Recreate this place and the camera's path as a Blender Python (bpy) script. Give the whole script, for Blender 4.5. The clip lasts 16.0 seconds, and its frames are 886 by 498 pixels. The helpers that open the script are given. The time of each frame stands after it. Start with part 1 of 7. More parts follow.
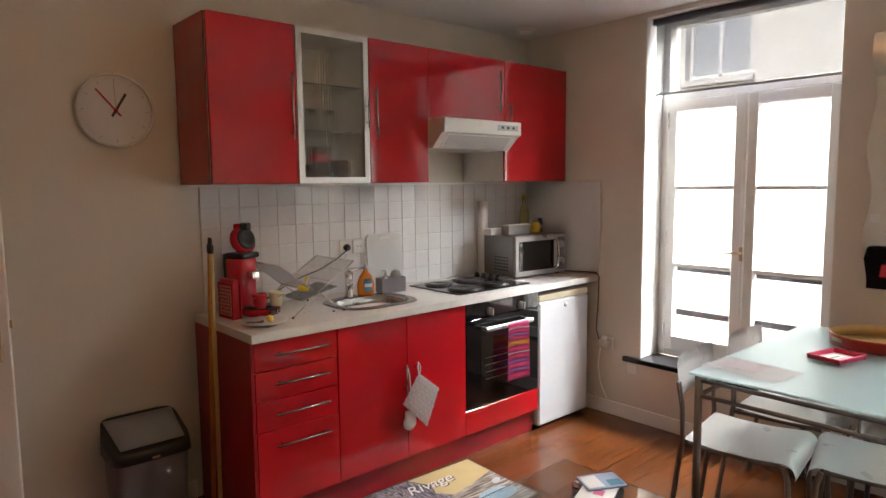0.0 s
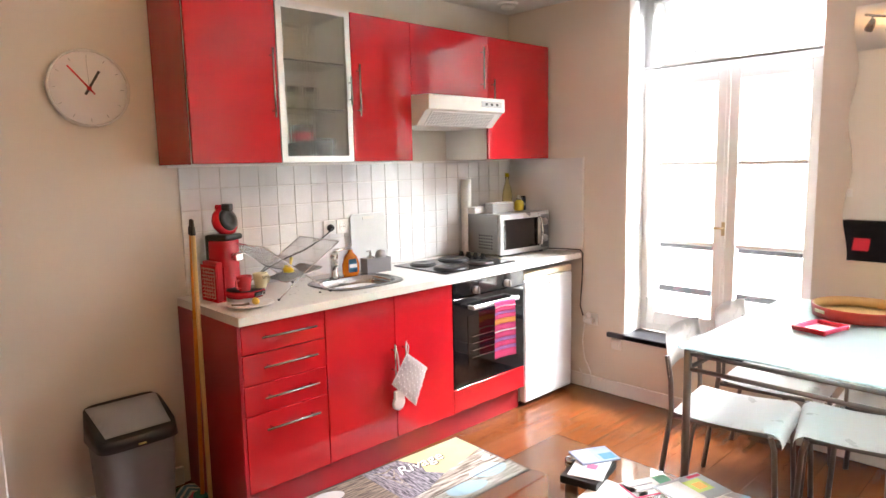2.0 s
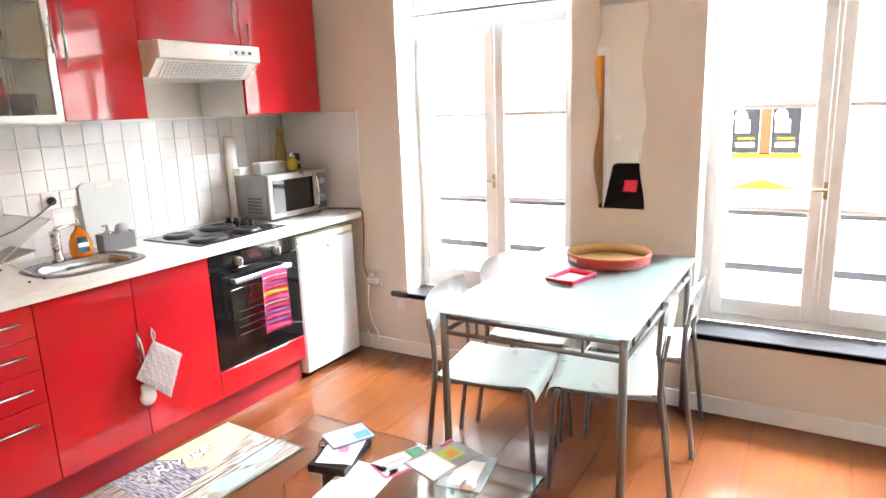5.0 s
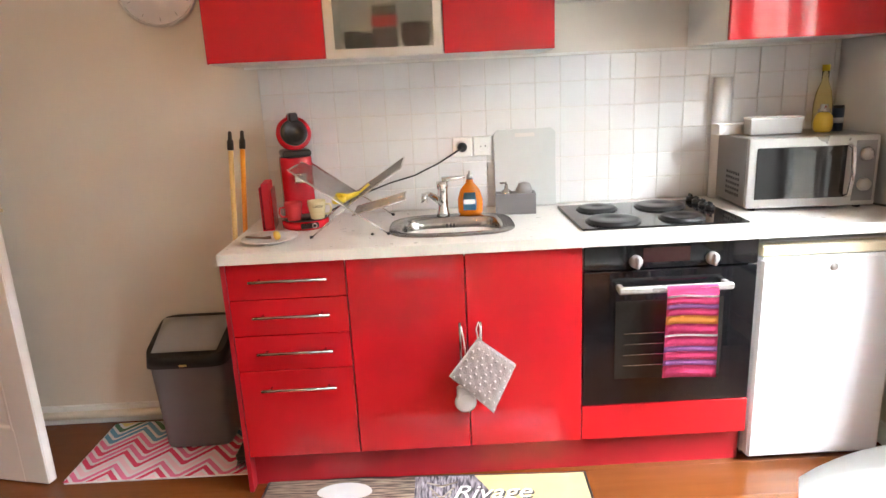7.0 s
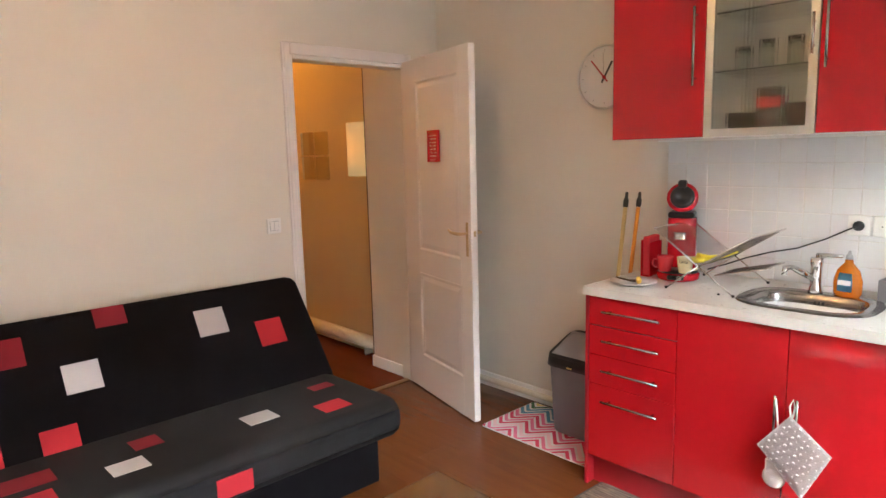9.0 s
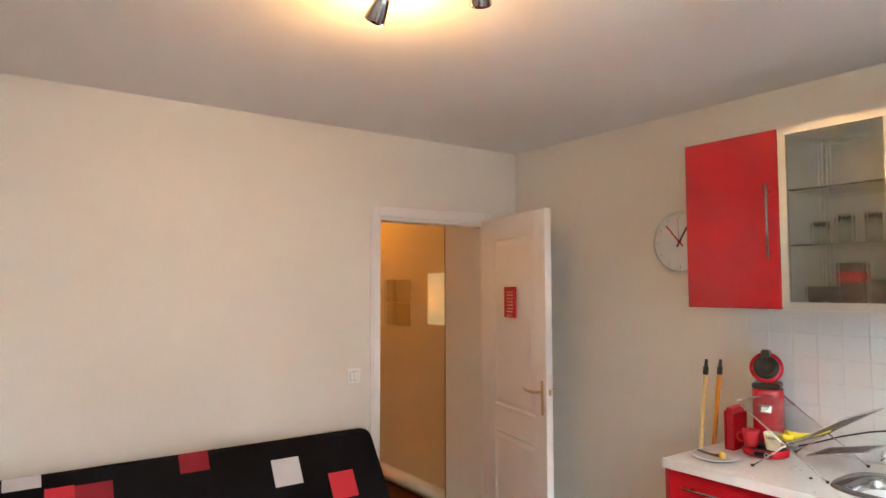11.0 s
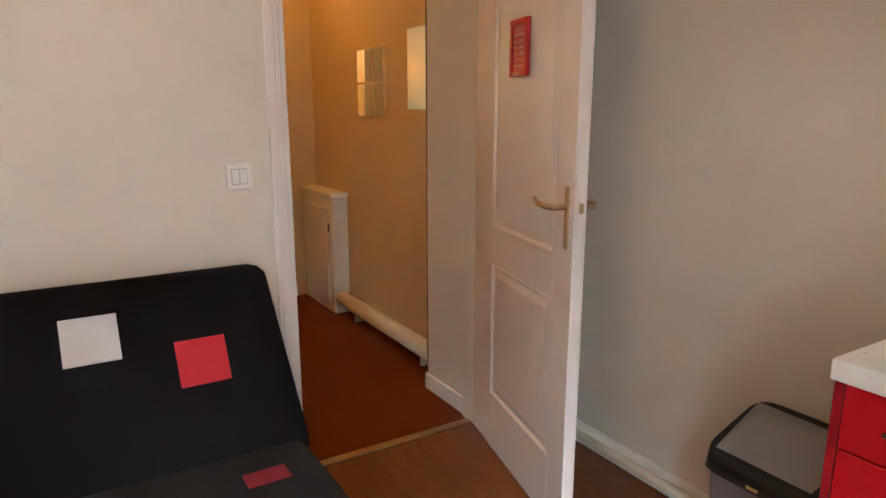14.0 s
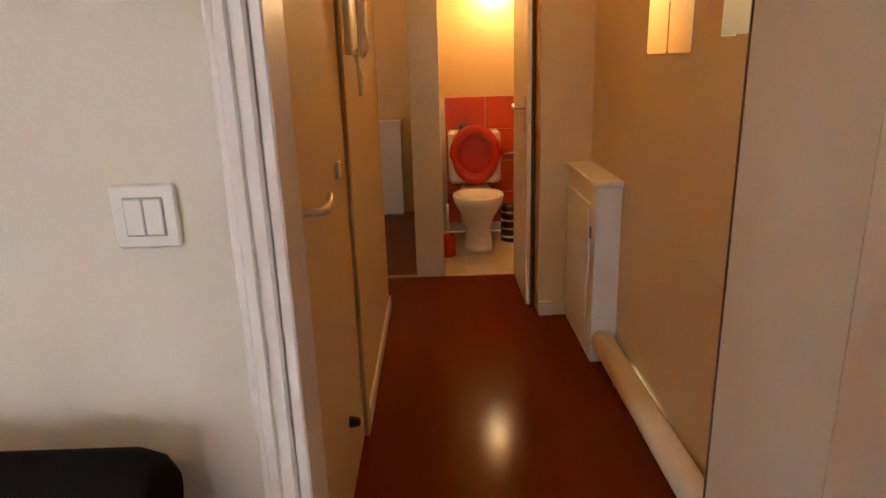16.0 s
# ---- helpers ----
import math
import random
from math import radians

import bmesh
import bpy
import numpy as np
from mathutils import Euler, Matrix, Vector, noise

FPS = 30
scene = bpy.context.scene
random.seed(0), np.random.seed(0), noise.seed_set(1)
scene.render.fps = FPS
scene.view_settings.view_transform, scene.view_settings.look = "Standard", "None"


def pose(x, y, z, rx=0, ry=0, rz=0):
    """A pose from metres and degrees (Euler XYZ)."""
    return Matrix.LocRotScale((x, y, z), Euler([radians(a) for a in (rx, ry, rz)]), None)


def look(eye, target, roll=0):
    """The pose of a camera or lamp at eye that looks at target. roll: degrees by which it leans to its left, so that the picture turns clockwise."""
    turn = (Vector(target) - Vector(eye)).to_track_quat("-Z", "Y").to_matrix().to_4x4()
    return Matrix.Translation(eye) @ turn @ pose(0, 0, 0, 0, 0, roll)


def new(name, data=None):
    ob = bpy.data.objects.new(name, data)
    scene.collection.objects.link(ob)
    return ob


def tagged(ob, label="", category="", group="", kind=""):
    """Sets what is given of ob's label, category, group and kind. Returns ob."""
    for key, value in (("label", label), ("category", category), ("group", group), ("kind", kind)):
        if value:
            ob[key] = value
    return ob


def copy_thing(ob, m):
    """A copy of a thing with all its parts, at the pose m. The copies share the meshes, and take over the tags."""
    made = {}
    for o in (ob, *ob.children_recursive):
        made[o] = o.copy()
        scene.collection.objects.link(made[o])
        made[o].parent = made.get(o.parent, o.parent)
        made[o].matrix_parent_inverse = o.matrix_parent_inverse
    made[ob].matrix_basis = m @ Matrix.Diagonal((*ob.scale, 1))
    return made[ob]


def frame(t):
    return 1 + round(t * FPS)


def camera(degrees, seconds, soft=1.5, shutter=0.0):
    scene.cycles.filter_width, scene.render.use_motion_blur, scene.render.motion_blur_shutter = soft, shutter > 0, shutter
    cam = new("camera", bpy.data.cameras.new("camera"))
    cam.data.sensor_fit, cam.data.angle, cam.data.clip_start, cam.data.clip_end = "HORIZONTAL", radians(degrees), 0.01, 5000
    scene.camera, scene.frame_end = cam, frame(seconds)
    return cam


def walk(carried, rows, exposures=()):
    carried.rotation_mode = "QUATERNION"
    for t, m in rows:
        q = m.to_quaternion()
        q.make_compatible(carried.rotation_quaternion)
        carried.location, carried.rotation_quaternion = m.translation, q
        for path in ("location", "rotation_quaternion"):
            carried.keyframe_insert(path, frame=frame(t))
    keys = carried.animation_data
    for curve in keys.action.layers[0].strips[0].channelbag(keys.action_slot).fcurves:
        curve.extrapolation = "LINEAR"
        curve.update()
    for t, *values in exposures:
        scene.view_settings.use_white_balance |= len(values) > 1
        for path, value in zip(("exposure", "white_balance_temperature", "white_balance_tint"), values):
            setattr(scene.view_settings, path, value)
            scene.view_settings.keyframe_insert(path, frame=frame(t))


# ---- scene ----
cam = camera(69.3, 16.0)
PATH = [
    (0, (-1.107, -3.039, 1.512), (0.214, -1.551, 1.307), -0.6),
    (0.5, (-1.12, -3.006, 1.504), (0.203, -1.52, 1.298), -0.4),
    (1, (-1.113, -3.01, 1.491), (0.218, -1.534, 1.269), -0.7),
    (1.5, (-1.113, -2.999, 1.493), (0.224, -1.531, 1.254), -0.6),
    (2, (-1.128, -2.983, 1.5), (0.243, -1.551, 1.234), -1.2),
    (2.5, (-1.096, -3.051, 1.502), (0.407, -1.754, 1.257), -1.7),
    (3, (-1.017, -3.103, 1.512), (0.574, -1.919, 1.251), -1.4),
    (3.2, (-1.016, -3.117, 1.509), (0.636, -2.02, 1.243), -1.4),
    (5.3, (-0.617, -3.063, 1.52), (1.048, -2.046, 1.067), -2.2),
    (5.5, (-0.497, -3.033, 1.458), (1.058, -1.852, 1.024), -2.5),
    (6, (-0.068, -2.93, 1.391), (1.112, -1.373, 0.964), -3.6),
    (6.5, (0.365, -2.845, 1.403), (0.911, -0.976, 0.948), -4.0),
    (7, (0.717, -2.668, 1.417), (0.744, -0.732, 0.917), -2.7),
    (7.5, (0.928, -2.626, 1.432), (0.174, -0.826, 0.996), -2.5),
    (8, (1.074, -2.676, 1.513), (-0.066, -1.102, 1.044), -1.2),
    (8.5, (1.298, -2.804, 1.494), (-0.019, -1.362, 1.065), -1.4),
    (9, (1.559, -2.878, 1.483), (0.11, -1.533, 1.185), -1.5),
    (9.5, (1.706, -2.887, 1.498), (0.165, -1.629, 1.29), -0.3),
    (10, (1.8, -2.865, 1.604), (0.174, -1.701, 1.599), -0.6),
    (10.2, (1.764, -2.934, 1.611), (0.149, -1.765, 1.769), 0.3),
    (12.3, (1.346, -2.795, 1.515), (-0.257, -1.607, 1.372), -1.8),
    (12.5, (1.239, -2.756, 1.452), (-0.34, -1.547, 1.239), -1.5),
    (13, (0.952, -2.485, 1.406), (-0.593, -1.244, 1.138), -4.6),
    (13.5, (0.702, -2.155, 1.346), (-0.804, -0.896, 0.965), -3.2),
    (14, (0.535, -1.737, 1.322), (-1.131, -0.714, 0.901), -0.0),
    (14.5, (0.26, -1.389, 1.305), (-1.584, -0.822, 0.777), 1.0),
    (15, (-0.046, -1.152, 1.306), (-1.935, -0.769, 0.771), -3.3),
    (15.5, (-0.406, -0.968, 1.306), (-2.327, -0.826, 0.767), -1.9),
    (16, (-0.759, -0.855, 1.294), (-2.678, -0.844, 0.73), -1.8),
]
walk(cam, [(t, look(eye, target, roll)) for t, eye, target, roll in PATH],
     exposures=[(0, 2.0, 6900, 10), (0.5, 2.1, 6900, 10), (1.0, 2.55, 6800, 10), (1.5, 3.1, 6700, 9), (2.0, 3.4, 6600, 9), (3.0, 3.6, 6450, 7), (6.5, 3.5, 6350, 6),
                (7.5, 3.2, 6750, 7), (8.5, 3.15, 6650, 6), (9.2, 3.2, 6350, 5), (10.0, 3.3, 6200, 4), (12.5, 3.1, 6150, 2), (13.5, 3.1, 6150, 2), (14.5, 2.9, 6150, 4), (16.0, 3.1, 6100, 3)])

# ---- sky, sun, exposure ----
world = bpy.data.worlds.new("sky")
scene.world = world
world.use_nodes = True
_nt = world.node_tree
_sky = _nt.nodes.new("ShaderNodeTexSky")
_sky.sky_type, _sky.sun_disc = "NISHITA", False
_sky.sun_elevation, _sky.sun_rotation = radians(48), radians(-100)
_bg = _nt.nodes["Background"]
_bg.inputs["Strength"].default_value = 0.15
_nt.links.new(_sky.outputs[0], _bg.inputs[0])


def lamp(name, kind, m, energy, color=(1, 1, 1), **kw):
    d = bpy.data.lights.new(name, kind)
    d.energy, d.color = energy, color
    for k, v in kw.items():
        if k == "size":
            d.size = v
        if k == "size_y":
            d.shape, d.size_y = "RECTANGLE", v
        if k == "radius":
            d.shadow_soft_size = v
        if k == "angle":
            d.angle = v
        if k == "spot":
            d.spot_size = v
            d.spot_blend = 0.8
    ob = new(name, d)
    ob.matrix_world = m
    return ob


lamp("sun", "SUN", look((-6, 1.2, 8), (0, 0, 0)), 3.2, (1, 0.96, 0.9), angle=radians(0.5))
WARM = (1.0, 0.42, 0.085)
# the sky over the street, above each window
for yy in (-2.15, -3.95):
    lamp("sky_light", "AREA", look((4.3, yy, 3.7), (0.5, yy + 1.6, 0.9)), 125, (0.9, 0.94, 1.0), size=1.2, size_y=1.2)

# ---- materials ----


def mat(name, color, rough=0.5, metal=0.0, vary=0.12, scale=6.0, bump=0.0, bscale=60.0, coat=0.0, fine=0.05,
        trans=0.0, emit=0.0, alpha=1.0, rvary=0.08, tint=None, stretch=(1, 1, 1)):
    """A procedural surface with variation at two scales, varied gloss and fine relief."""
    m = bpy.data.materials.new(name)
    m.use_nodes = True
    nt = m.node_tree
    n, l = nt.nodes, nt.links
    b = n["Principled BSDF"]
    tc = n.new("ShaderNodeTexCoord")
    mp = n.new("ShaderNodeMapping")
    mp.inputs["Scale"].default_value = stretch
    l.new(tc.outputs["Object"], mp.inputs[0])
    t1, t2 = n.new("ShaderNodeTexNoise"), n.new("ShaderNodeTexNoise")
    t1.inputs["Scale"].default_value, t2.inputs["Scale"].default_value = scale, bscale
    t1.inputs["Detail"].default_value = 4
    for t in (t1, t2):
        l.new(mp.outputs[0], t.inputs["Vector"])
    mx = n.new("ShaderNodeMix")
    mx.data_type = "RGBA"
    c2 = tint or tuple(c * (1 - vary) for c in color)
    c1 = tuple(min(1, c * (1 + vary * 0.5)) for c in color)
    mx.inputs[6].default_value, mx.inputs[7].default_value = (*c1, 1), (*c2, 1)
    l.new(t1.outputs[0], mx.inputs[0])
    m2 = n.new("ShaderNodeMix")
    m2.data_type, m2.blend_type = "RGBA", "MULTIPLY"
    m2.inputs[0].default_value = fine
    l.new(mx.outputs[2], m2.inputs[6])
    l.new(t2.outputs[1], m2.inputs[7])
    l.new(m2.outputs[2], b.inputs["Base Color"])
    mr = n.new("ShaderNodeMapRange")
    mr.inputs["To Min"].default_value, mr.inputs["To Max"].default_value = max(0.02, rough - rvary), min(1, rough + rvary)
    l.new(t1.outputs[0], mr.inputs[0])
    l.new(mr.outputs[0], b.inputs["Roughness"])
    b.inputs["Metallic"].default_value = metal
    b.inputs["Coat Weight"].default_value = coat
    b.inputs["Transmission Weight"].default_value = trans
    b.inputs["Alpha"].default_value = alpha
    if emit:
        b.inputs["Emission Color"].default_value = (*color, 1)
        b.inputs["Emission Strength"].default_value = emit
    if bump:
        bp = n.new("ShaderNodeBump")
        bp.inputs["Strength"].default_value = bump
        bp.inputs["Distance"].default_value = 0.002
        l.new(t2.outputs[0], bp.inputs["Height"])
        l.new(bp.outputs[0], b.inputs["Normal"])
    return m


def wood_mat(name, c1, c2, rough=0.3, along=(1, 12, 1), coat=0.0, random_amt=0.35, scale=3.0):
    m = mat(name, c1, rough, scale=scale, vary=0.2, bump=0.08, bscale=50, coat=coat, tint=c2, stretch=along, fine=0.12)
    n, l = m.node_tree.nodes, m.node_tree.links
    b = n["Principled BSDF"]
    oi, hs = n.new("ShaderNodeObjectInfo"), n.new("ShaderNodeHueSaturation")
    mr = n.new("ShaderNodeMapRange")
    mr.inputs["To Min"].default_value, mr.inputs["To Max"].default_value = 1 - random_amt / 2, 1 + random_amt / 2
    l.new(oi.outputs["Random"], mr.inputs[0])
    l.new(mr.outputs[0], hs.inputs["Value"])
    src = b.inputs["Base Color"].links[0].from_socket
    l.new(src, hs.inputs["Color"])
    l.new(hs.outputs[0], b.inputs["Base Color"])
    # shift the grain from piece to piece
    mp = n["Mapping"]
    cb = n.new("ShaderNodeCombineXYZ")
    ml = n.new("ShaderNodeMath")
    ml.operation = "MULTIPLY"
    ml.inputs[1].default_value = 37.0
    l.new(oi.outputs["Random"], ml.inputs[0])
    l.new(ml.outputs[0], cb.inputs[0])
    l.new(ml.outputs[0], cb.inputs[1])
    l.new(cb.outputs[0], mp.inputs["Location"])
    return m


def glass_mat(name, color=(0.95, 1, 0.98), rough=0.0, ior=1.45, bump=0.0, bscale=80.0):
    m = bpy.data.materials.new(name)
    m.use_nodes = True
    n, l = m.node_tree.nodes, m.node_tree.links
    b = n["Principled BSDF"]
    b.inputs["Base Color"].default_value = (*color, 1)
    b.inputs["Roughness"].default_value, b.inputs["IOR"].default_value = rough, ior
    b.inputs["Transmission Weight"].default_value = 1.0
    if bump:
        t = n.new("ShaderNodeTexNoise")
        t.inputs["Scale"].default_value = bscale
        bp = n.new("ShaderNodeBump")
        bp.inputs["Strength"].default_value = bump
        l.new(t.outputs[0], bp.inputs["Height"])
        l.new(bp.outputs[0], b.inputs["Normal"])
    return m


M = {}
M["wall"] = mat("cream_wall_paint", (0.70, 0.65, 0.572), 0.55, scale=1.2, vary=0.04, bump=0.25, bscale=180)
M["hallwall"] = mat("hall_yellow_cream_paint", (0.66, 0.515, 0.29), 0.6, scale=1.2, vary=0.05, bump=0.25, bscale=180)
M["wcdoor"] = mat("brown_door_edge", (0.10, 0.05, 0.03), 0.4)
M["ceiling"] = mat("ceiling_paint", (0.74, 0.72, 0.70), 0.8, scale=1.5, vary=0.04, bump=0.15, bscale=120)
M["white"] = mat("white_gloss_paint", (0.84, 0.83, 0.80), 0.32, scale=3, vary=0.05, bump=0.08, bscale=40)
M["door"] = mat("door_paint", (0.77, 0.72, 0.69), 0.35, scale=3, vary=0.04, bump=0.12, bscale=70)
M["red"] = mat("red_gloss_lacquer", (0.44, 0.009, 0.015), 0.07, scale=2, vary=0.05, coat=0.5, rvary=0.03, fine=0.0)
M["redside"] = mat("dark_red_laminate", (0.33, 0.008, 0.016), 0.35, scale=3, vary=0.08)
M["worktop"] = mat("pale_stone_laminate", (0.76, 0.73, 0.69), 0.3, scale=30, vary=0.12, bump=0.1, bscale=200, fine=0.2)
M["steel"] = mat("brushed_steel", (0.42, 0.41, 0.40), 0.2, 1.0, scale=6, vary=0.04, bump=0.0, bscale=150, rvary=0.03)
M["chrome"] = mat("chrome", (0.75, 0.74, 0.72), 0.1, 1.0, vary=0.03)
M["alu"] = mat("satin_aluminium", (0.66, 0.65, 0.62), 0.35, 0.9, vary=0.05)
M["black"] = mat("black_plastic", (0.012, 0.012, 0.013), 0.35, vary=0.2)
M["blackgloss"] = mat("black_glass", (0.006, 0.006, 0.007), 0.06, vary=0.1, coat=0.3, rvary=0.02)
M["blackmatte"] = mat("black_cloth", (0.0055, 0.0045, 0.006), 0.95, scale=8, vary=0.3, bump=0.5, bscale=300)
M["blackmatte"].node_tree.nodes["Principled BSDF"].inputs["Specular IOR Level"].default_value = 0.15
M["tile"] = mat("white_tile_glaze", (0.70, 0.695, 0.69), 0.055, scale=3, vary=0.05, bump=0.08, bscale=9, rvary=0.02)
M["grout"] = mat("grout", (0.66, 0.63, 0.59), 0.85, vary=0.12, scale=20, bump=0.3, bscale=200)
M["plastic"] = mat("white_plastic", (0.78, 0.77, 0.74), 0.35, vary=0.04)
M["enamel"] = mat("white_enamel", (0.78, 0.77, 0.76), 0.25, vary=0.04, scale=2, bump=0.05, bscale=60)
M["slate"] = mat("slate_sill", (0.03, 0.03, 0.034), 0.3, vary=0.3, scale=9, bump=0.15, bscale=60)
M["grey"] = mat("grey_plastic", (0.17, 0.165, 0.175), 0.4, vary=0.08)
M["silver"] = mat("silver_plastic", (0.42, 0.41, 0.40), 0.3, 0.5, vary=0.06)
M["brass"] = mat("brass", (0.55, 0.42, 0.25), 0.3, 1.0, vary=0.08, scale=5)
M["mwsteel"] = mat("microwave_steel", (0.27, 0.265, 0.26), 0.32, 0.6, vary=0.06)
M["fridge"] = mat("cool_white_enamel", (0.71, 0.73, 0.76), 0.22, vary=0.03, scale=2, bump=0.04, bscale=60)
# seat copy of the black cloth, lightened for the light falling from above
M["seatcloth"] = mat("black_cloth_lit_from_above", (0.0074, 0.0068, 0.0085), 0.95, scale=5, vary=0.3, bump=0.5, bscale=300)
M["greymetal"] = mat("grey_painted_metal", (0.22, 0.21, 0.21), 0.35, 0.5, vary=0.08)
M["chairwhite"] = mat("white_seat_lacquer", (0.80, 0.79, 0.77), 0.3, vary=0.04)
M["window"] = glass_mat("window_glass", (1, 1, 1))
M["clear"] = glass_mat("clear_glass", (0.9, 0.97, 0.95))
M["frosted"] = glass_mat("frosted_table_glass", (0.66, 0.87, 0.87), 0.35)
M["ribbed"] = glass_mat("ribbed_cabinet_glass", (0.9, 0.93, 0.9), 0.22, bump=0.35, bscale=60)
_n, _l = M["ribbed"].node_tree.nodes, M["ribbed"].node_tree.links
_tc = _n.new("ShaderNodeTexCoord")
_bp = _n["Bump"]
_bp.inputs["Distance"].default_value = 0.004
_ws = []
for _ax in ("X", "Z"):
    _w = _n.new("ShaderNodeTexWave")
    _w.bands_direction = _ax
    _w.inputs["Scale"].default_value = 22
    _l.new(_tc.outputs["Object"], _w.inputs["Vector"])
    _ws.append(_w)
_ad = _n.new("ShaderNodeMath")
_l.new(_ws[0].outputs["Fac"], _ad.inputs[0])
_l.new(_ws[1].outputs["Fac"], _ad.inputs[1])
_l.new(_ad.outputs[0], _bp.inputs["Height"])
M["mirror"] = mat("mirror_silver", (0.88, 0.9, 0.89), 0.02, 1.0, vary=0.0, rvary=0.0, fine=0)
M["floorwood"] = wood_mat("laminate_board", (0.165, 0.050, 0.013), (0.115, 0.031, 0.008), 0.22, along=(0.8, 9, 1), random_amt=0.10, scale=2.6, coat=0.15)
M["floorbed"] = mat("dark_joint", (0.10, 0.035, 0.012), 0.8)
M["hallfloor"] = mat("hall_laminate", (0.15, 0.026, 0.004), 0.14, scale=1.6, rvary=0.03, tint=(0.12, 0.02, 0.003), bump=0.0, bscale=40, stretch=(1, 8, 1), fine=0.06)
M["hallfloor"].node_tree.nodes["Principled BSDF"].inputs["Specular IOR Level"].default_value = 0.05
M["render"] = mat("pale_facade_render", (0.78, 0.76, 0.72), 0.9, scale=0.6, vary=0.08, bump=0.3, bscale=30)
# pane grey lightened to stand in for the glare over the street
M["palepane"] = mat("pale_pane", (0.42, 0.44, 0.47), 0.15, vary=0.1)
M["asphalt"] = mat("asphalt", (0.05, 0.05, 0.05), 0.9, scale=2, vary=0.2, bump=0.4, bscale=60)
M["sofared"] = mat("red_cloth", (0.48, 0.015, 0.028), 0.9, vary=0.1, bump=0.4, bscale=300)
M["sofadark"] = mat("crimson_cloth", (0.24, 0.008, 0.02), 0.9, vary=0.1, bump=0.4, bscale=300)
M["sofawhite"] = mat("pale_grey_cloth", (0.55, 0.53, 0.54), 0.9, vary=0.08, bump=0.4, bscale=300)
M["orangetile"] = mat("orange_red_tile", (0.55, 0.07, 0.02), 0.15, vary=0.12, scale=5)
M["floortile"] = mat("cream_floor_tile", (0.55, 0.48, 0.38), 0.25, vary=0.08)
M["paper_shade"] = mat("paper_shade", (0.84, 0.66, 0.36), 0.7, vary=0.04, emit=0.028)
M["bulb"] = mat("lit_bulb", (1.0, 0.72, 0.38), 0.4, vary=0.0, emit=12.0)


# ---- mesh helpers ----
def box(bm, x0, x1, y0, y1, z0, z1, bevel=0.0, m=None, seg=1):
    r = bmesh.ops.create_cube(bm, size=1)
    vs = r["verts"]
    for v in vs:
        v.co = Vector(((x0 + x1) / 2 + v.co.x * (x1 - x0), (y0 + y1) / 2 + v.co.y * (y1 - y0), (z0 + z1) / 2 + v.co.z * (z1 - z0)))
    if bevel:
        es = list({e for v in vs for e in v.link_edges})
        r2 = bmesh.ops.bevel(bm, geom=es, offset=bevel, segments=seg, affect="EDGES", profile=0.5)
        vs = list({v for f in r2["faces"] for v in f.verts} | {v for v in vs if v.is_valid})
    if m is not None:
        bmesh.ops.transform(bm, matrix=m, verts=vs)
    return vs


def tube(bm, pts, r=0.01, n=8, caps=True, closed=False):
    """A round bar swept along points; r may be a list."""
    P = [Vector(p) for p in pts]
    rings, up = [], None
    for i, p in enumerate(P):
        a = P[i - 1] if i or closed else p
        b = P[(i + 1) % len(P)] if i < len(P) - 1 or closed else p
        d = (b - a).normalized()
        if up is None:
            up = Vector((0, 0, 1)) if abs(d.z) < 0.9 else Vector((1, 0, 0))
        s = d.cross(up).normalized()
        up = s.cross(d).normalized()
        rr = r[i] if isinstance(r, (list, tuple)) else r
        rings.append([bm.verts.new(p + (s * math.cos(k * math.tau / n) + up * math.sin(k * math.tau / n)) * rr) for k in range(n)])
    for i in range(len(rings) - (0 if closed else 1)):
        A, B = rings[i], rings[(i + 1) % len(rings)]
        for k in range(n):
            f = bm.faces.new((A[k], A[(k + 1) % n], B[(k + 1) % n], B[k]))
            f.smooth = True
    if caps and not closed:
        bm.faces.new(rings[0][::-1])
        bm.faces.new(rings[-1])
    return [v for g in rings for v in g]


def lathe(bm, prof, n=24, m=None, squash=1.0):
    """A turned shape about z from (radius, height) pairs."""
    rings = []
    for r, z in prof:
        if r < 1e-5:
            rings.append([bm.verts.new((0, 0, z))])
        else:
            rings.append([bm.verts.new((r * math.cos(k * math.tau / n), r * squash * math.sin(k * math.tau / n), z)) for k in range(n)])
    for A, B in zip(rings, rings[1:]):
        for k in range(n):
            q = [A[k % len(A)], A[(k + 1) % len(A)], B[(k + 1) % len(B)], B[k % len(B)]]
            q = list(dict.fromkeys(q))
            if len(q) > 2:
                f = bm.faces.new(q)
                f.smooth = True
    vs = [v for g in rings for v in g]
    if m is not None:
        bmesh.ops.transform(bm, matrix=m, verts=vs)
    return vs


def grid(bm, nx, ny, fn, smooth=True, flip=False):
    """A sheet from fn(u, v), u and v from 0 to 1."""
    V = [[bm.verts.new(fn(i / nx, j / ny)) for j in range(ny + 1)] for i in range(nx + 1)]
    for i in range(nx):
        for j in range(ny):
            q = (V[i][j], V[i + 1][j], V[i + 1][j + 1], V[i][j + 1])
            f = bm.faces.new(q[::-1] if flip else q)
            f.smooth = smooth
    return V


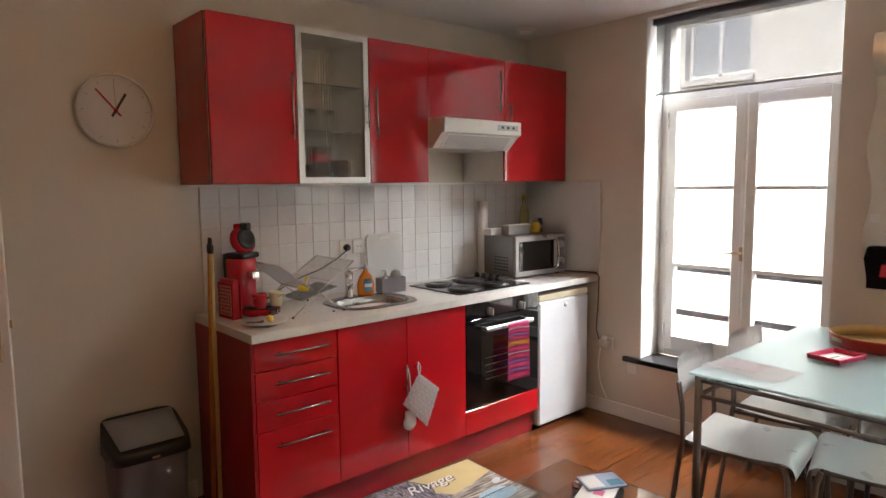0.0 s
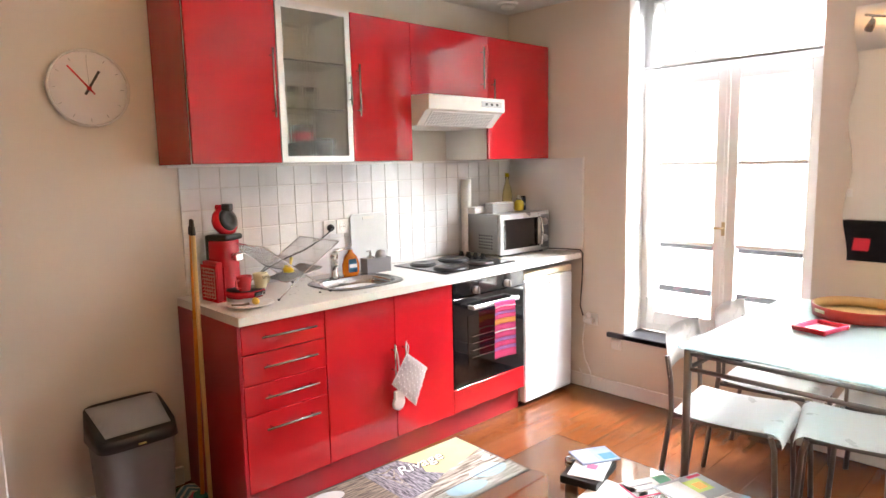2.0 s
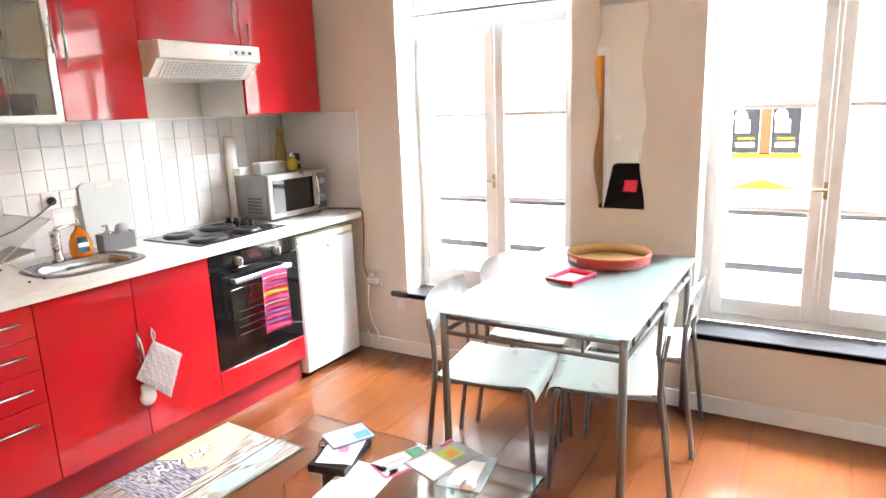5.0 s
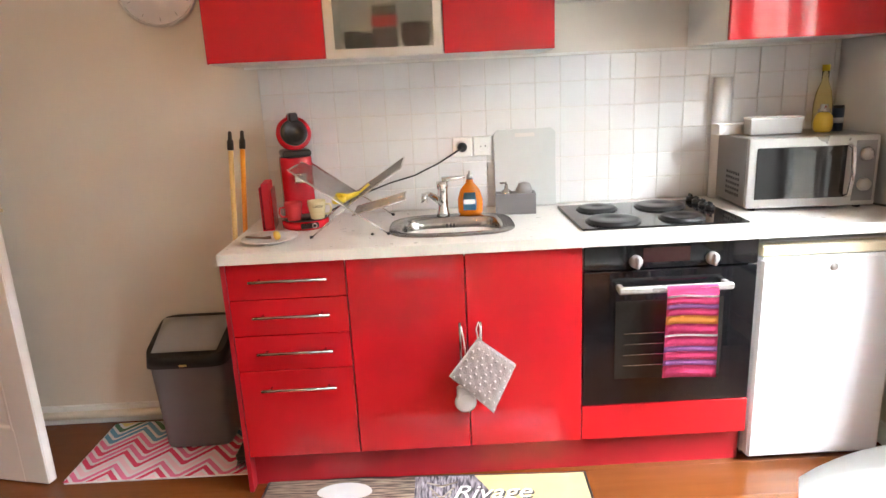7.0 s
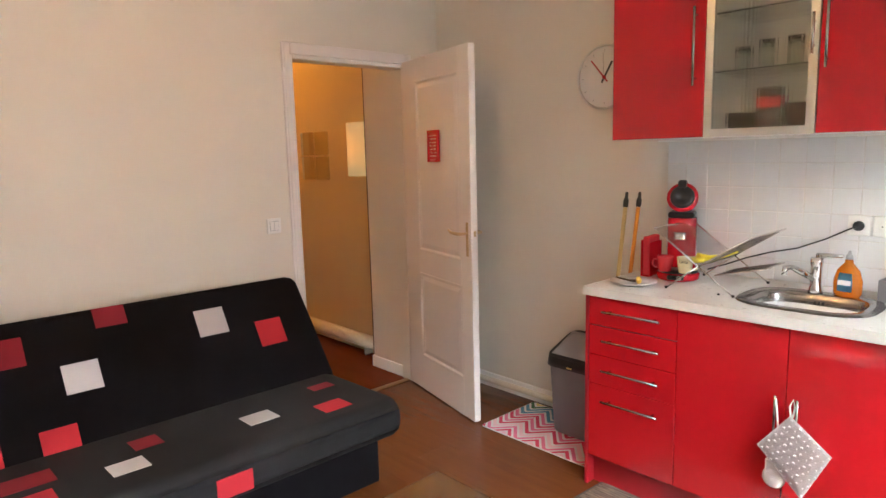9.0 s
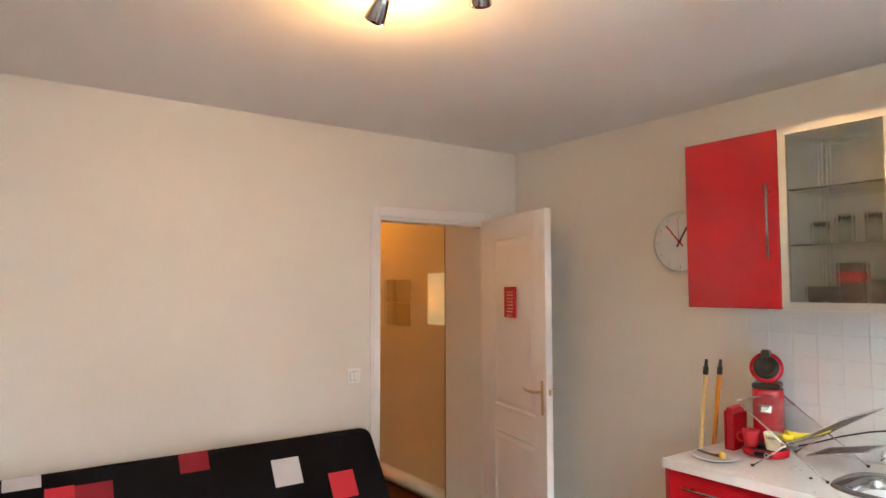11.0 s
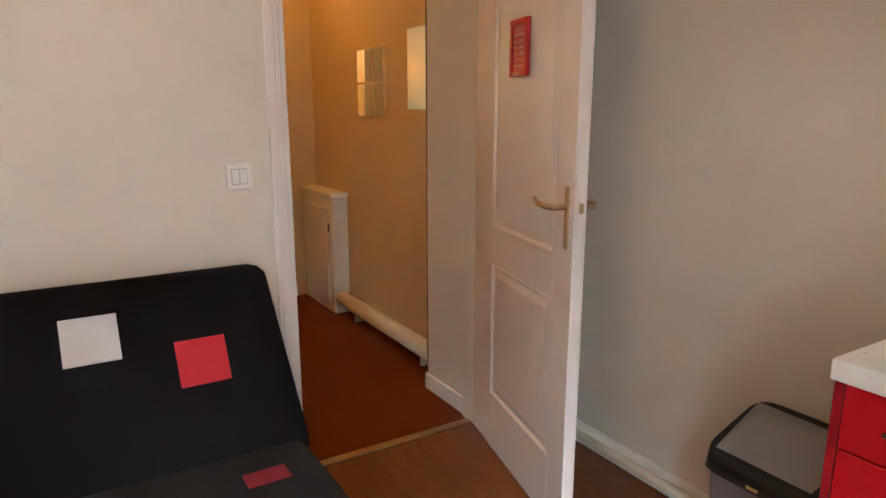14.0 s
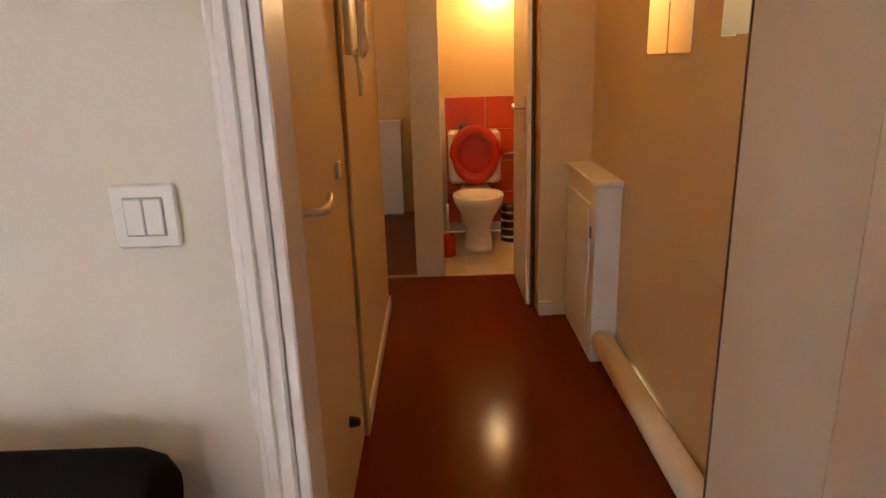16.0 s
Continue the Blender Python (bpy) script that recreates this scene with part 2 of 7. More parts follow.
def extrude_poly(bm, pts, depth, m=None, bevel=0.0):
    """A flat outline in x, y given thickness along z."""
    a = [bm.verts.new((x, y, 0)) for x, y in pts]
    b = [bm.verts.new((x, y, depth)) for x, y in pts]
    n = len(a)
    bm.faces.new(a[::-1])
    bm.faces.new(b)
    for i in range(n):
        bm.faces.new((a[i], a[(i + 1) % n], b[(i + 1) % n], b[i]))
    if bevel:
        es = [e for v in a + b for e in v.link_edges]
        r = bmesh.ops.bevel(bm, geom=list(set(es)), offset=bevel, segments=1, affect="EDGES")
        vs = list({v for f in r["faces"] for v in f.verts} | {v for v in a + b if v.is_valid})
    else:
        vs = a + b
    if m is not None:
        bmesh.ops.transform(bm, matrix=m, verts=vs)
    return vs


def part(name, bm, material, parent=None, label="", loc=(0, 0, 0), m=None):
    """One mesh object under its thing."""
    me = bpy.data.meshes.new(name)
    bmesh.ops.recalc_face_normals(bm, faces=bm.faces)
    bm.to_mesh(me)
    bm.free()
    me.materials.append(material)
    ob = new(name, me)
    ob.parent = parent
    ob.location = loc
    if m is not None:
        ob.matrix_local = m
    if label:
        ob["label"] = label
    return ob


def bpart(name, dims, material, parent=None, label="", bevel=0.0, m=None):
    bm = bmesh.new()
    box(bm, *dims, bevel=bevel)
    return part(name, bm, material, parent, label, m=m)


def thing(name, loc, label, category, group="", rz=0.0):
    e = new(name)
    e.empty_display_size = 0.1
    e.matrix_world = pose(*loc, 0, 0, rz)
    return tagged(e, label, category, group)


def struct(name, dims_list, material, label, category="wall", bevel=0.0):
    bm = bmesh.new()
    for d in dims_list:
        box(bm, *d, bevel=bevel)
    return tagged(part(name, bm, material), label, category, kind="structure")


# ---- the room's shell ----
XD, XW, YS, H = -1.552, 2.40, -4.1, 2.50
WIN = ((-1.972, -0.928), (-3.61, -2.59))
SILL, HEAD = 0.41, 2.47
struct("wall_north", [(XD - 0.1, XW + 0.45, 0, 0.12, 0, H)], M["wall"], "cream painted plaster wall behind the kitchen units")
struct("wall_south", [(XD - 0.1, XW + 0.45, YS - 0.12, YS, 0, H)], M["wall"], "cream painted plaster end wall")
DO = (-1.068, -0.285)
struct("wall_west", [(XD - 0.1, XD, DO[1], 0, 0, H), (XD - 0.1, XD, YS, DO[0], 0, H), (XD - 0.1, XD, DO[0], DO[1], 2.01, H)],
       M["wall"], "cream textured wall with the doorway to the hall")
wb = [(XW, XW + 0.4, WIN[0][1], 0, 0, H), (XW, XW + 0.4, WIN[1][1], WIN[0][0], 0, H), (XW, XW + 0.4, YS, WIN[1][0], 0, H)]
for a, b in WIN:
    wb += [(XW, XW + 0.4, a, b, 0, SILL - 0.03), (XW, XW + 0.4, a, b, HEAD, H)]
struct("wall_east", wb, M["wall"], "cream painted outer wall pierced by two tall windows")
struct("ceiling", [(XD - 0.1, XW + 0.4, YS, 0, H, H + 0.1)], M["ceiling"], "plain off-white painted ceiling", "ceiling")

# ---- floor ----
struct("floor_bed", [(XD - 0.05, XW + 0.05, YS, 0.02, -0.06, -0.012)], M["floorbed"], "dark bed under the laminate boards", "floor")
HXE = -4.57
struct("hall_floor", [(HXE, XD - 0.052, -2.0, 0.1, -0.06, 0.0)], M["hallfloor"], "dark red-brown laminate hall floor", "floor")
struct("threshold", [(XD - 0.07, XD - 0.03, DO[0], DO[1], 0.0, 0.006)], M["brass"], "brass threshold strip across the doorway", "threshold", 0.002)
struct("bathroom_floor", [(-6.4, HXE - 0.02, -2.2, -0.9, -0.06, 0.0)], M["floorbed"], "dark vinyl bathroom floor", "floor")

# ---- walls of the hall ----
# dark strip in door-edge brown, standing in for the shadow line at this corner
struct("corner_shadow_line", [(-1.996, -1.9902, -0.2725, -0.2625, 0.085, H)], M["wcdoor"], "thin dark brown strip for the shadow line at the corner", "trim")
struct("hall_wall_stub", [(-1.99, XD - 0.1, -0.27, 0.0, 0, H), (XD - 0.102, XD - 0.0225, -0.2905, -0.2855, 0, 2.0)], M["wall"], "cream wall return beside the doorway")
struct("hall_wall_north", [(-3.875, -1.99, -0.10, 0.0, 0, H)], M["hallwall"], "cream hall wall with mirrors and a wall light")
struct("hall_wall_end", [(HXE, -3.875, -0.35, 0.0, 0, H)], M["hallwall"], "cream wall nib beside the toilet door")
struct("hall_wall_south", [(-4.06, -2.80, -1.25, -1.14, 0, H), (-1.98, XD - 0.1, -1.25, -1.14, 0, H), (-2.80, -1.98, -1.25, -1.14, 2.03, H)],
       M["hallwall"], "cream hall wall around the entrance door")
struct("lobby_wall", [(HXE, -1.6, -2.1, -2.0, 0, H)], M["hallwall"], "cream wall closing the side lobby")
struct("toilet_wall", [(HXE - 0.1, HXE, -0.36, 0.0, 0, H), (HXE - 0.1, HXE, -1.0, -0.826, 0, H), (HXE - 0.1, HXE, -0.826, -0.36, 2.03, H),
                       (HXE - 0.1, HXE, -1.70, -1.0, 2.03, H), (HXE - 0.1, HXE, -2.1, -1.70, 0, H), (-5.75, HXE - 0.1, -0.92, -0.84, 0, H),
                       (-5.75, HXE - 0.1, -0.12, 0.0, 0, H), (-5.75, -5.65, -0.92, 0.0, 0, H), (-6.5, -6.4, -2.3, -0.84, 0, H),
                       (-6.4, -5.75, -0.92, -0.84, 0, H), (-6.4, HXE - 0.1, -2.3, -2.2, 0, H)],
       M["hallwall"], "cream walls of the toilet and bathroom")
struct("hall_ceiling", [(-6.5, XD - 0.1, -2.3, 0.12, H, H + 0.1)], M["ceiling"], "plain off-white hall ceiling", "ceiling")
struct("toilet_post", [(HXE, HXE + 0.015, -1.0, -0.826, 0, 2.1)], M["white"], "white painted door post", "door frame", 0.003)

# ---- skirting boards ----
BB = [("baseboard", (XW - 0.012, XW, YS, -0.03, 0.0, 0.09)), ("baseboard", (XD, XD + 0.012, YS, DO[0] - 0.075, 0.0, 0.09)),
      ("baseboard", (XD + 0.012, -0.03, -0.014, 0.0, 0.0, 0.09)), ("baseboard", (XD + 0.014, XW - 0.014, YS, YS + 0.012, 0.0, 0.09)),
      ("baseboard", (-1.99, XD - 0.10, -0.282, -0.27, 0.0, 0.08)), ("baseboard", (-2.002, -1.99, -0.282, -0.10, 0.0, 0.08)),
      ("baseboard", (-4.06, -2.86, -1.14, -1.128, 0.0, 0.07)), ("baseboard", (-3.875, -3.863, -0.35, -0.28, 0.0, 0.08))]
for nm, d in BB:
    struct(nm, [d], M["white"], "white painted skirting board", "skirting board", 0.003)


# ---- windows ----
def make_window(name, y0, y1):
    e = new(name)
    e.location = (2.60, (y0 + y1) / 2, SILL)
    tagged(e, "tall white painted casement window with three panes a leaf and a top light", "window", kind="structure")
    w = (y1 - y0) / 2
    zt = HEAD - SILL
    bm = bmesh.new()
    for s in (-1, 1):
        box(bm, 0, 0.07, *sorted((s * w, s * (w - 0.045))), 0, zt, bevel=0.003)
    box(bm, 0, 0.07, -w + 0.045, w - 0.045, 0, 0.045, bevel=0.003)
    box(bm, 0, 0.07, -w + 0.045, w - 0.045, zt - 0.04, zt, bevel=0.003)
    box(bm, 0, 0.07, -w + 0.045, w - 0.045, 1.587, 1.64, bevel=0.003)
    part("window_frame", bm, M["white"], e)
    for s in (-1, 1):
        a, b = sorted((s * 0.008, s * (w - 0.047)))
        bm = bmesh.new()
        z0, z1 = 0.047, 1.585
        box(bm, -0.012, 0.045, a, a + 0.055, z0, z1, bevel=0.004)
        box(bm, -0.012, 0.045, b - 0.055, b, z0, z1, bevel=0.004)
        box(bm, -0.012, 0.045, a + 0.055, b - 0.055, z0, z0 + 0.085, bevel=0.004)
        box(bm, -0.012, 0.045, a + 0.055, b - 0.055, z1 - 0.065, z1, bevel=0.004)
        for zb in (0.582, 1.058):
            box(bm, -0.006, 0.04, a + 0.055, b - 0.055, zb - 0.012, zb + 0.012, bevel=0.003)
        cs = part("casement", bm, M["white"], e)
        for zc, zd in ((z0 + 0.085, 0.57), (0.594, 1.046), (1.07, z1 - 0.065)):
            p = bpart("pane", (0.018, 0.022, a + 0.055, b - 0.055, zc, zd), M["window"], cs)
            p.visible_shadow = False
        if s == 1:
            for zh in (0.12, 0.70, 1.42):
                bm = bmesh.new()
                tube(bm, [(-0.018, w - 0.048, zh), (-0.018, w - 0.048, zh + 0.09)], 0.007, 8)
                part("hinge", bm, M["white"], e)
    bm = bmesh.new()
    box(bm, -0.024, -0.012, -0.012, 0.012, z0, z1, bevel=0.004)
    part("meeting_strip", bm, M["white"], e)
    bm = bmesh.new()
    box(bm, -0.030, -0.024, -0.01, 0.01, 0.64, 0.72, bevel=0.002)
    tube(bm, [(-0.03, 0, 0.685), (-0.06, 0, 0.685), (-0.064, 0.02, 0.686), (-0.062, 0.085, 0.683)], [0.006, 0.006, 0.007, 0.005], 8)
    part("window_handle", bm, M["brass"], e, "brass lever handle")
    p = bpart("pane", (0.03, 0.034, -w + 0.045, w - 0.045, 1.64, zt - 0.04), M["window"], e)
    p.visible_shadow = False
    # slate sill
    s = bpart("window_sill", (XW - 0.03 - 2.60, -0.002, -w - 0.0, w, -0.03, 0.0), M["slate"], e, "dark slate window sill", 0.004)
    bpart("sill_nosing", (XW - 0.03 - 2.60, XW - 2.60 - 0.001, -w - 0.12, w + 0.11, -0.031, -0.001), M["slate"], e, "dark slate window sill edge", 0.004)
    # white lining of the reveal
    for q in (-1, 1):
        bpart("reveal_lining", (XW + 0.004 - 2.60, -0.002, *sorted((q * (w - 0.003), q * (w + 0.004))), 0.001, zt - 0.002), M["white"], e)
    return e


win_a = make_window("window_1", *WIN[0])
win_b = make_window("window_2", *WIN[1])

# ---- outside ----
struct("ground", [(3.2, 400, -300, 300, -4.2, -4.0)], M["asphalt"], "asphalt street surface below the windows", "street")


def make_facade():
    e = new("apartment_building")
    e.location = (9.5, -2, -4.0)
    tagged(e, "pale rendered terraced building across the street with shuttered windows", "building")
    bm = bmesh.new()
    ww, hh = 22, 14
    cols = [(-12 + 3.1 * i) for i in range(8)]
    rows = [(0.3, 2.3), (7.2, 9.0), (10.3, 12.0)]
    ys = [-ww] + [v for c in cols for v in (c, c + 1.1)] + [ww]
    # wall strips between and around the openings
    for i in range(0, len(ys), 2):
        box(bm, 0, 0.4, ys[i], ys[i + 1], 0, hh)
    for c in cols:
        zs = [0] + [v for r in rows for v in r] + [hh]
        for i in range(0, len(zs), 2):
            box(bm, 0, 0.4, c, c + 1.1, zs[i], zs[i + 1])
    part("wall", bm, M["render"], e)
    for c in cols:
        for r in rows:
            bm = bmesh.new()
            box(bm, 0.15, 0.2, c, c + 0.07, *r)
            box(bm, 0.15, 0.2, c + 1.03, c + 1.1, *r)
            box(bm, 0.15, 0.2, c + 0.52, c + 0.58, *r)
            box(bm, 0.15, 0.2, c + 0.07, c + 1.03, r[0], r[0] + 0.08)
            box(bm, 0.15, 0.2, c + 0.07, c + 1.03, r[1] - 0.08, r[1])
            w = part("window", bm, M["white"], e)
            bpart("pane", (0.17, 0.18, c + 0.07, c + 1.03, r[0] + 0.08, r[1] - 0.08), M["palepane"], w)
            bpart("sill", (-0.08, 0.1, c - 0.08, c + 1.18, r[0] - 0.1, r[0] - 0.001), M["render"], e)
    bpart("cornice", (-0.12, -0.001, -ww, ww, 6.75, 6.95), M["render"], e, "", 0.03)
    bpart("roof", (-0.3, 6, -ww, ww, hh, hh + 0.3), M["slate"], e)
    return e


make_facade()

# ---- the open door ----
HY = -0.28
ANG = math.degrees(math.atan2(-0.189, 0.765))


def lever_set(bm, x, y, z, s, dirx):
    """Backplate and lever on one face; s is the side of the face, dirx the way the lever points."""
    box(bm, x - 0.012, x + 0.012, *sorted((y, y + s * 0.006)), z - 0.080, z + 0.105, bevel=0.003)
    tube(bm, [(x, y, z + 0.045), (x, y + s * 0.045, z + 0.045), (x + dirx * 0.02, y + s * 0.055, z + 0.045),
              (x + dirx * 0.09, y + s * 0.052, z + 0.045), (x + dirx * 0.12, y + s * 0.05, z + 0.058)], [0.009, 0.009, 0.01, 0.008, 0.006], 10)


def panel_leaf(name, w, h, t, material, e, x0=0.178, x1=0.678):
    """A moulded two-panel door leaf in x 0..w, y -t/2..t/2: a sunk groove runs round each raised field."""
    c = t / 2 - 0.007
    bm = bmesh.new()
    box(bm, 0.0, w, -c, c, 0, h)
    leaf = part("leaf", bm, material, e)
    spans = ((0.218, 0.752), (0.887, 1.895))
    for side in (-1, 1):
        y0, y1 = sorted((side * (c + 0.0002), side * t / 2))
        bm = bmesh.new()
        # stiles and rails, 7 mm proud of the core
        box(bm, 0.0, x0, y0, y1, 0, h, bevel=0.0015)
        box(bm, x1, w, y0, y1, 0, h, bevel=0.0015)
        for za, zb in ((0, spans[0][0]), (spans[0][1], spans[1][0]), (spans[1][1], h)):
            box(bm, x0, x1, y0, y1, za, zb)
        part("stile_and_rail_frame", bm, material, leaf)
        for z0, z1 in spans:
            bm = bmesh.new()
            cx, cz = (x0 + x1) / 2, (z0 + z1) / 2
            hx, hz = (x1 - x0) / 2, (z1 - z0) / 2
            rings = []
            for ins, dep in ((0.0, 0.0008), (0.004, 0.003), (0.010, 0.002), (0.018, -0.0055), (0.024, -0.0058), (0.046, -0.0005), (0.050, -0.0003)):
                y = side * (t / 2 + dep)
                rings.append([bm.verts.new((cx + sx * (hx - ins), y, cz + sz * (hz - ins))) for sx, sz in ((-1, -1), (1, -1), (1, 1), (-1, 1))])
            for A, B in zip(rings, rings[1:]):
                for q in range(4):
                    bm.faces.new((A[q], A[(q + 1) % 4], B[(q + 1) % 4], B[q]))
            bm.faces.new(rings[-1])
            part("raised_panel", bm, material, leaf)
    return leaf


door = thing("door", (XD + 0.0, HY, 0.008), "open white moulded two-panel door", "door", rz=ANG)
door["kind"] = "structure"
door.name = "door_1"
DW = 0.785
panel_leaf("leaf", DW, 2.02, 0.04, M["door"], door)
bm = bmesh.new()
lever_set(bm, DW - 0.036, -0.02, 1.0, -1, -1)
part("door_handle", bm, M["brass"], door, "aged brass lever handle")
bm = bmesh.new()
lever_set(bm, DW - 0.036, 0.02, 1.0, 1, -1)
part("door_handle", bm, M["brass"], door, "aged brass lever handle")
bpart("latch_plate", (DW - 0.001, DW + 0.0012, -0.009, 0.009, 0.95, 1.10), M["door"], door, "", 0.0005)
bpart("latch_bolt", (DW + 0.001, DW + 0.011, -0.006, 0.006, 1.03, 1.06), M["brass"], door, "", 0.002)

# door frame with casing
bm = bmesh.new()
y0, y1 = DO
for a, b in ((y0, y0 + 0.018), (y1 - 0.006, y1 + 0.012)):
    box(bm, XD - (0.108 if a == y0 else 0.022), XD + 0.004, a, b, 0, 2.02, bevel=0.003)
box(bm, XD - 0.108, XD + 0.004, y0 + 0.018, y1 - 0.006, 1.995, 2.018, bevel=0.003)
for a, b in ((y0 - 0.05, y0), (y1 + 0.012, y1 + 0.06)):
    box(bm, XD, XD + 0.012, a, b, 0, 2.08, bevel=0.004)
    box(bm, XD + 0.012, XD + 0.018, a + 0.012, b - 0.02, 0, 2.07, bevel=0.003)
box(bm, XD, XD + 0.012, y0, y1 + 0.012, 2.018, 2.08, bevel=0.004)
tagged(part("door_frame", bm, M["door"]), "white painted door casing", "door frame", kind="structure")

# ---- kitchen ----
TOP, YF = 0.905, -0.60


def bar_handle(parent, a, b, out=(0, -1, 0), r=0.005, stand=0.028, name="handle"):
    a, b, o = Vector(a), Vector(b), Vector(out)
    d = (b - a).normalized()
    bm = bmesh.new()
    tube(bm, [a + o * stand, b + o * stand], r, 10)
    for q in (a + d * 0.03, b - d * 0.03):
        tube(bm, [q, q + o * stand], r * 0.8, 8)
    return part(name, bm, M["steel"], parent, "brushed steel bar handle")


def carcass(e, x0, x1, y0, y1, z0, z1, t=0.016, material=None, shelf=(), back=True):
    bm = bmesh.new()
    box(bm, x0, x0 + t, y0, y1, z0, z1)
    box(bm, x1 - t, x1, y0, y1, z0, z1)
    box(bm, x0 + t, x1 - t, y0, y1, z0, z0 + t)
    box(bm, x0 + t, x1 - t, y0, y1, z1 - t, z1)
    if back:
        box(bm, x0 + t, x1 - t, y1 - 0.006, y1, z0 + t, z1 - t)
    for z in shelf:
        bpart("shelf", (x0 + t + 0.001, x1 - t - 0.001, y0 + 0.03, y1 - 0.0065, z + 0.008, z + 0.014), M["clear"], e, "clear glass shelf")
    return part("body", bm, material or M["plastic"], e)


def front(e, x0, x1, z0, z1, name="door", y=YF, t=0.018, material=None):
    return bpart(name, (x0 + 0.0015, x1 - 0.0015, y - t + 0.018, y + 0.018, z0 + 0.0015, z1 - 0.0015), material or M["red"], e, "", 0.0018)


def base_unit(name, x0, x1, label):
    e = thing(name, (x0, 0, 0), label, "kitchen cabinet", "base cabinets")
    w = x1 - x0
    carcass(e, 0, w, -0.578, -0.01, 0.14, 0.866)
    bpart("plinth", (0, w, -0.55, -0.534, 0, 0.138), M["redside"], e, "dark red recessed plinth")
    return e, w


X0, X1, X2, X3, X4, X5 = 0.015, 0.415, 0.815, 1.215, 1.815, 2.377
u, w = base_unit("drawer_unit", X0, X1, "glossy red drawer unit with four drawers under the worktop")
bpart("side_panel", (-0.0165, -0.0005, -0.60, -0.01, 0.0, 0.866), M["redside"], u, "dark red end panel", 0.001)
for z0, z1, zh in ((0.737, 0.864, 0.807), (0.607, 0.737, 0.681), (0.477, 0.607, 0.55), (0.14, 0.477, 0.413)):
    d = front(u, 0, w, z0, z1, "drawer_front")
    bar_handle(d, (0.08, YF, zh), (0.34, YF, zh))
u, w = base_unit("sink_unit", X1, X3, "glossy red sink cabinet with two doors")
for a, b, xh in ((0, 0.4, 0.375), (0.4, 0.8, 0.445)):
    d = front(u, a, b, 0.14, 0.864)
    bar_handle(d, (xh, YF, 0.47), (xh, YF, 0.63))
u, w = base_unit("oven_unit", X3, X4, "oven housing with a glossy red lower panel")
front(u, 0, w, 0.14, 0.274, "lower_panel")

# oven
ov = thing("oven", (X3 + 0.003, 0, 0.276), "black glass built-in oven with a steel handle", "oven")
bpart("body", (0.02, 0.574, -0.575, -0.03, 0.02, 0.58), M["blackgloss"], ov)
bpart("door", (0, 0.594, YF, YF + 0.024, 0, 0.497), M["blackgloss"], ov, "black glass oven door", 0.003)
bpart("window", (0.11, 0.485, YF - 0.003, YF - 0.0005, 0.10, 0.39), mat("oven_window_glass", (0.02, 0.018, 0.016), 0.04), ov, "dark oven window with racks inside", 0.001)
for zz in (0.15, 0.19, 0.23, 0.27):
    bm = bmesh.new()
    tube(bm, [(0.14, YF - 0.004, zz), (0.40, YF - 0.004, zz)], 0.0022, 6)
    part("rack", bm, M["steel"], ov)
bpart("control_panel", (0, 0.594, YF, YF + 0.024, 0.502, 0.589), M["blackgloss"], ov, "black control panel", 0.003)
bpart("display", (0.2, 0.36, YF - 0.003, YF - 0.0005, 0.525, 0.575), mat("display_glass", (0.03, 0.012, 0.012), 0.05), ov, "small dark display")
for xk in (0.175, 0.435):
    bm = bmesh.new()
    lathe(bm, [(0, 0), (0.022, 0), (0.022, 0.012), (0.018, 0.022), (0, 0.024)], 20, pose(xk, YF, 0.53, 90, 0, 0))
    box(bm, xk - 0.005, xk + 0.005, YF - 0.034, YF - 0.02, 0.51, 0.55, bevel=0.002)
    part("knob", bm, M["silver"], ov, "silver control knob")
bm = bmesh.new()
box(bm, 0.105, 0.495, YF - 0.055, YF - 0.037, 0.43, 0.455, bevel=0.006)
for xk in (0.12, 0.48):
    box(bm, xk - 0.01, xk + 0.01, YF - 0.04, YF, 0.432, 0.452, bevel=0.003)
part("handle", bm, M["silver"], ov, "pale metal bar handle")

# fridge
fr = thing("fridge", (1.83, -0.04, 0), "white under-counter fridge with a cream top edge", "fridge")
bpart("body", (0, 0.49, -0.50, 0, 0.02, 0.835), M["fridge"], fr, "", 0.006)
bpart("door", (0, 0.49, -0.555, -0.504, 0.025, 0.79), M["fridge"], fr, "", 0.01)
bpart("top_trim", (0.0, 0.49, -0.55, -0.504, 0.793, 0.833), mat("yellowed_plastic", (0.68, 0.62, 0.45), 0.4), fr, "yellowed cream grip strip", 0.006)
bm = bmesh.new()
lathe(bm, [(0, 0), (0.014, 0), (0.014, 0.003), (0, 0.004)], 16, pose(0.25, -0.555, 0.75, 90, 0, 0))
part("badge", bm, M["silver"], fr)
for xx in (0.03, 0.46):
    for yy in (-0.47, -0.05):
        bm = bmesh.new()
        lathe(bm, [(0, 0), (0.018, 0), (0.016, 0.02), (0, 0.02)], 12, pose(xx, yy, 0))
        part("foot", bm, M["black"], fr)

# worktop with a sink cut-out
SX, SY = (0.56, 1.01), (-0.525, -0.145)
wt = thing("worktop", (0, 0, TOP), "pale speckled stone-look laminate worktop", "worktop")
bm = bmesh.new()
zt0, zt1 = -0.037, 0.0
for a in ((0, SX[0] + 0.04, -0.62, -0.012), (SX[1] - 0.04, X5 + 0.005, -0.62, -0.012), (SX[0] + 0.04, SX[1] - 0.04, -0.62, SY[0] + 0.045), (SX[0] + 0.04, SX[1] - 0.04, SY[1] - 0.045, -0.012)):
    box(bm, a[0], a[1], max(a[2], -0.617), a[3], zt0, zt1)
bmesh.ops.remove_doubles(bm, verts=bm.verts, dist=0.0001)
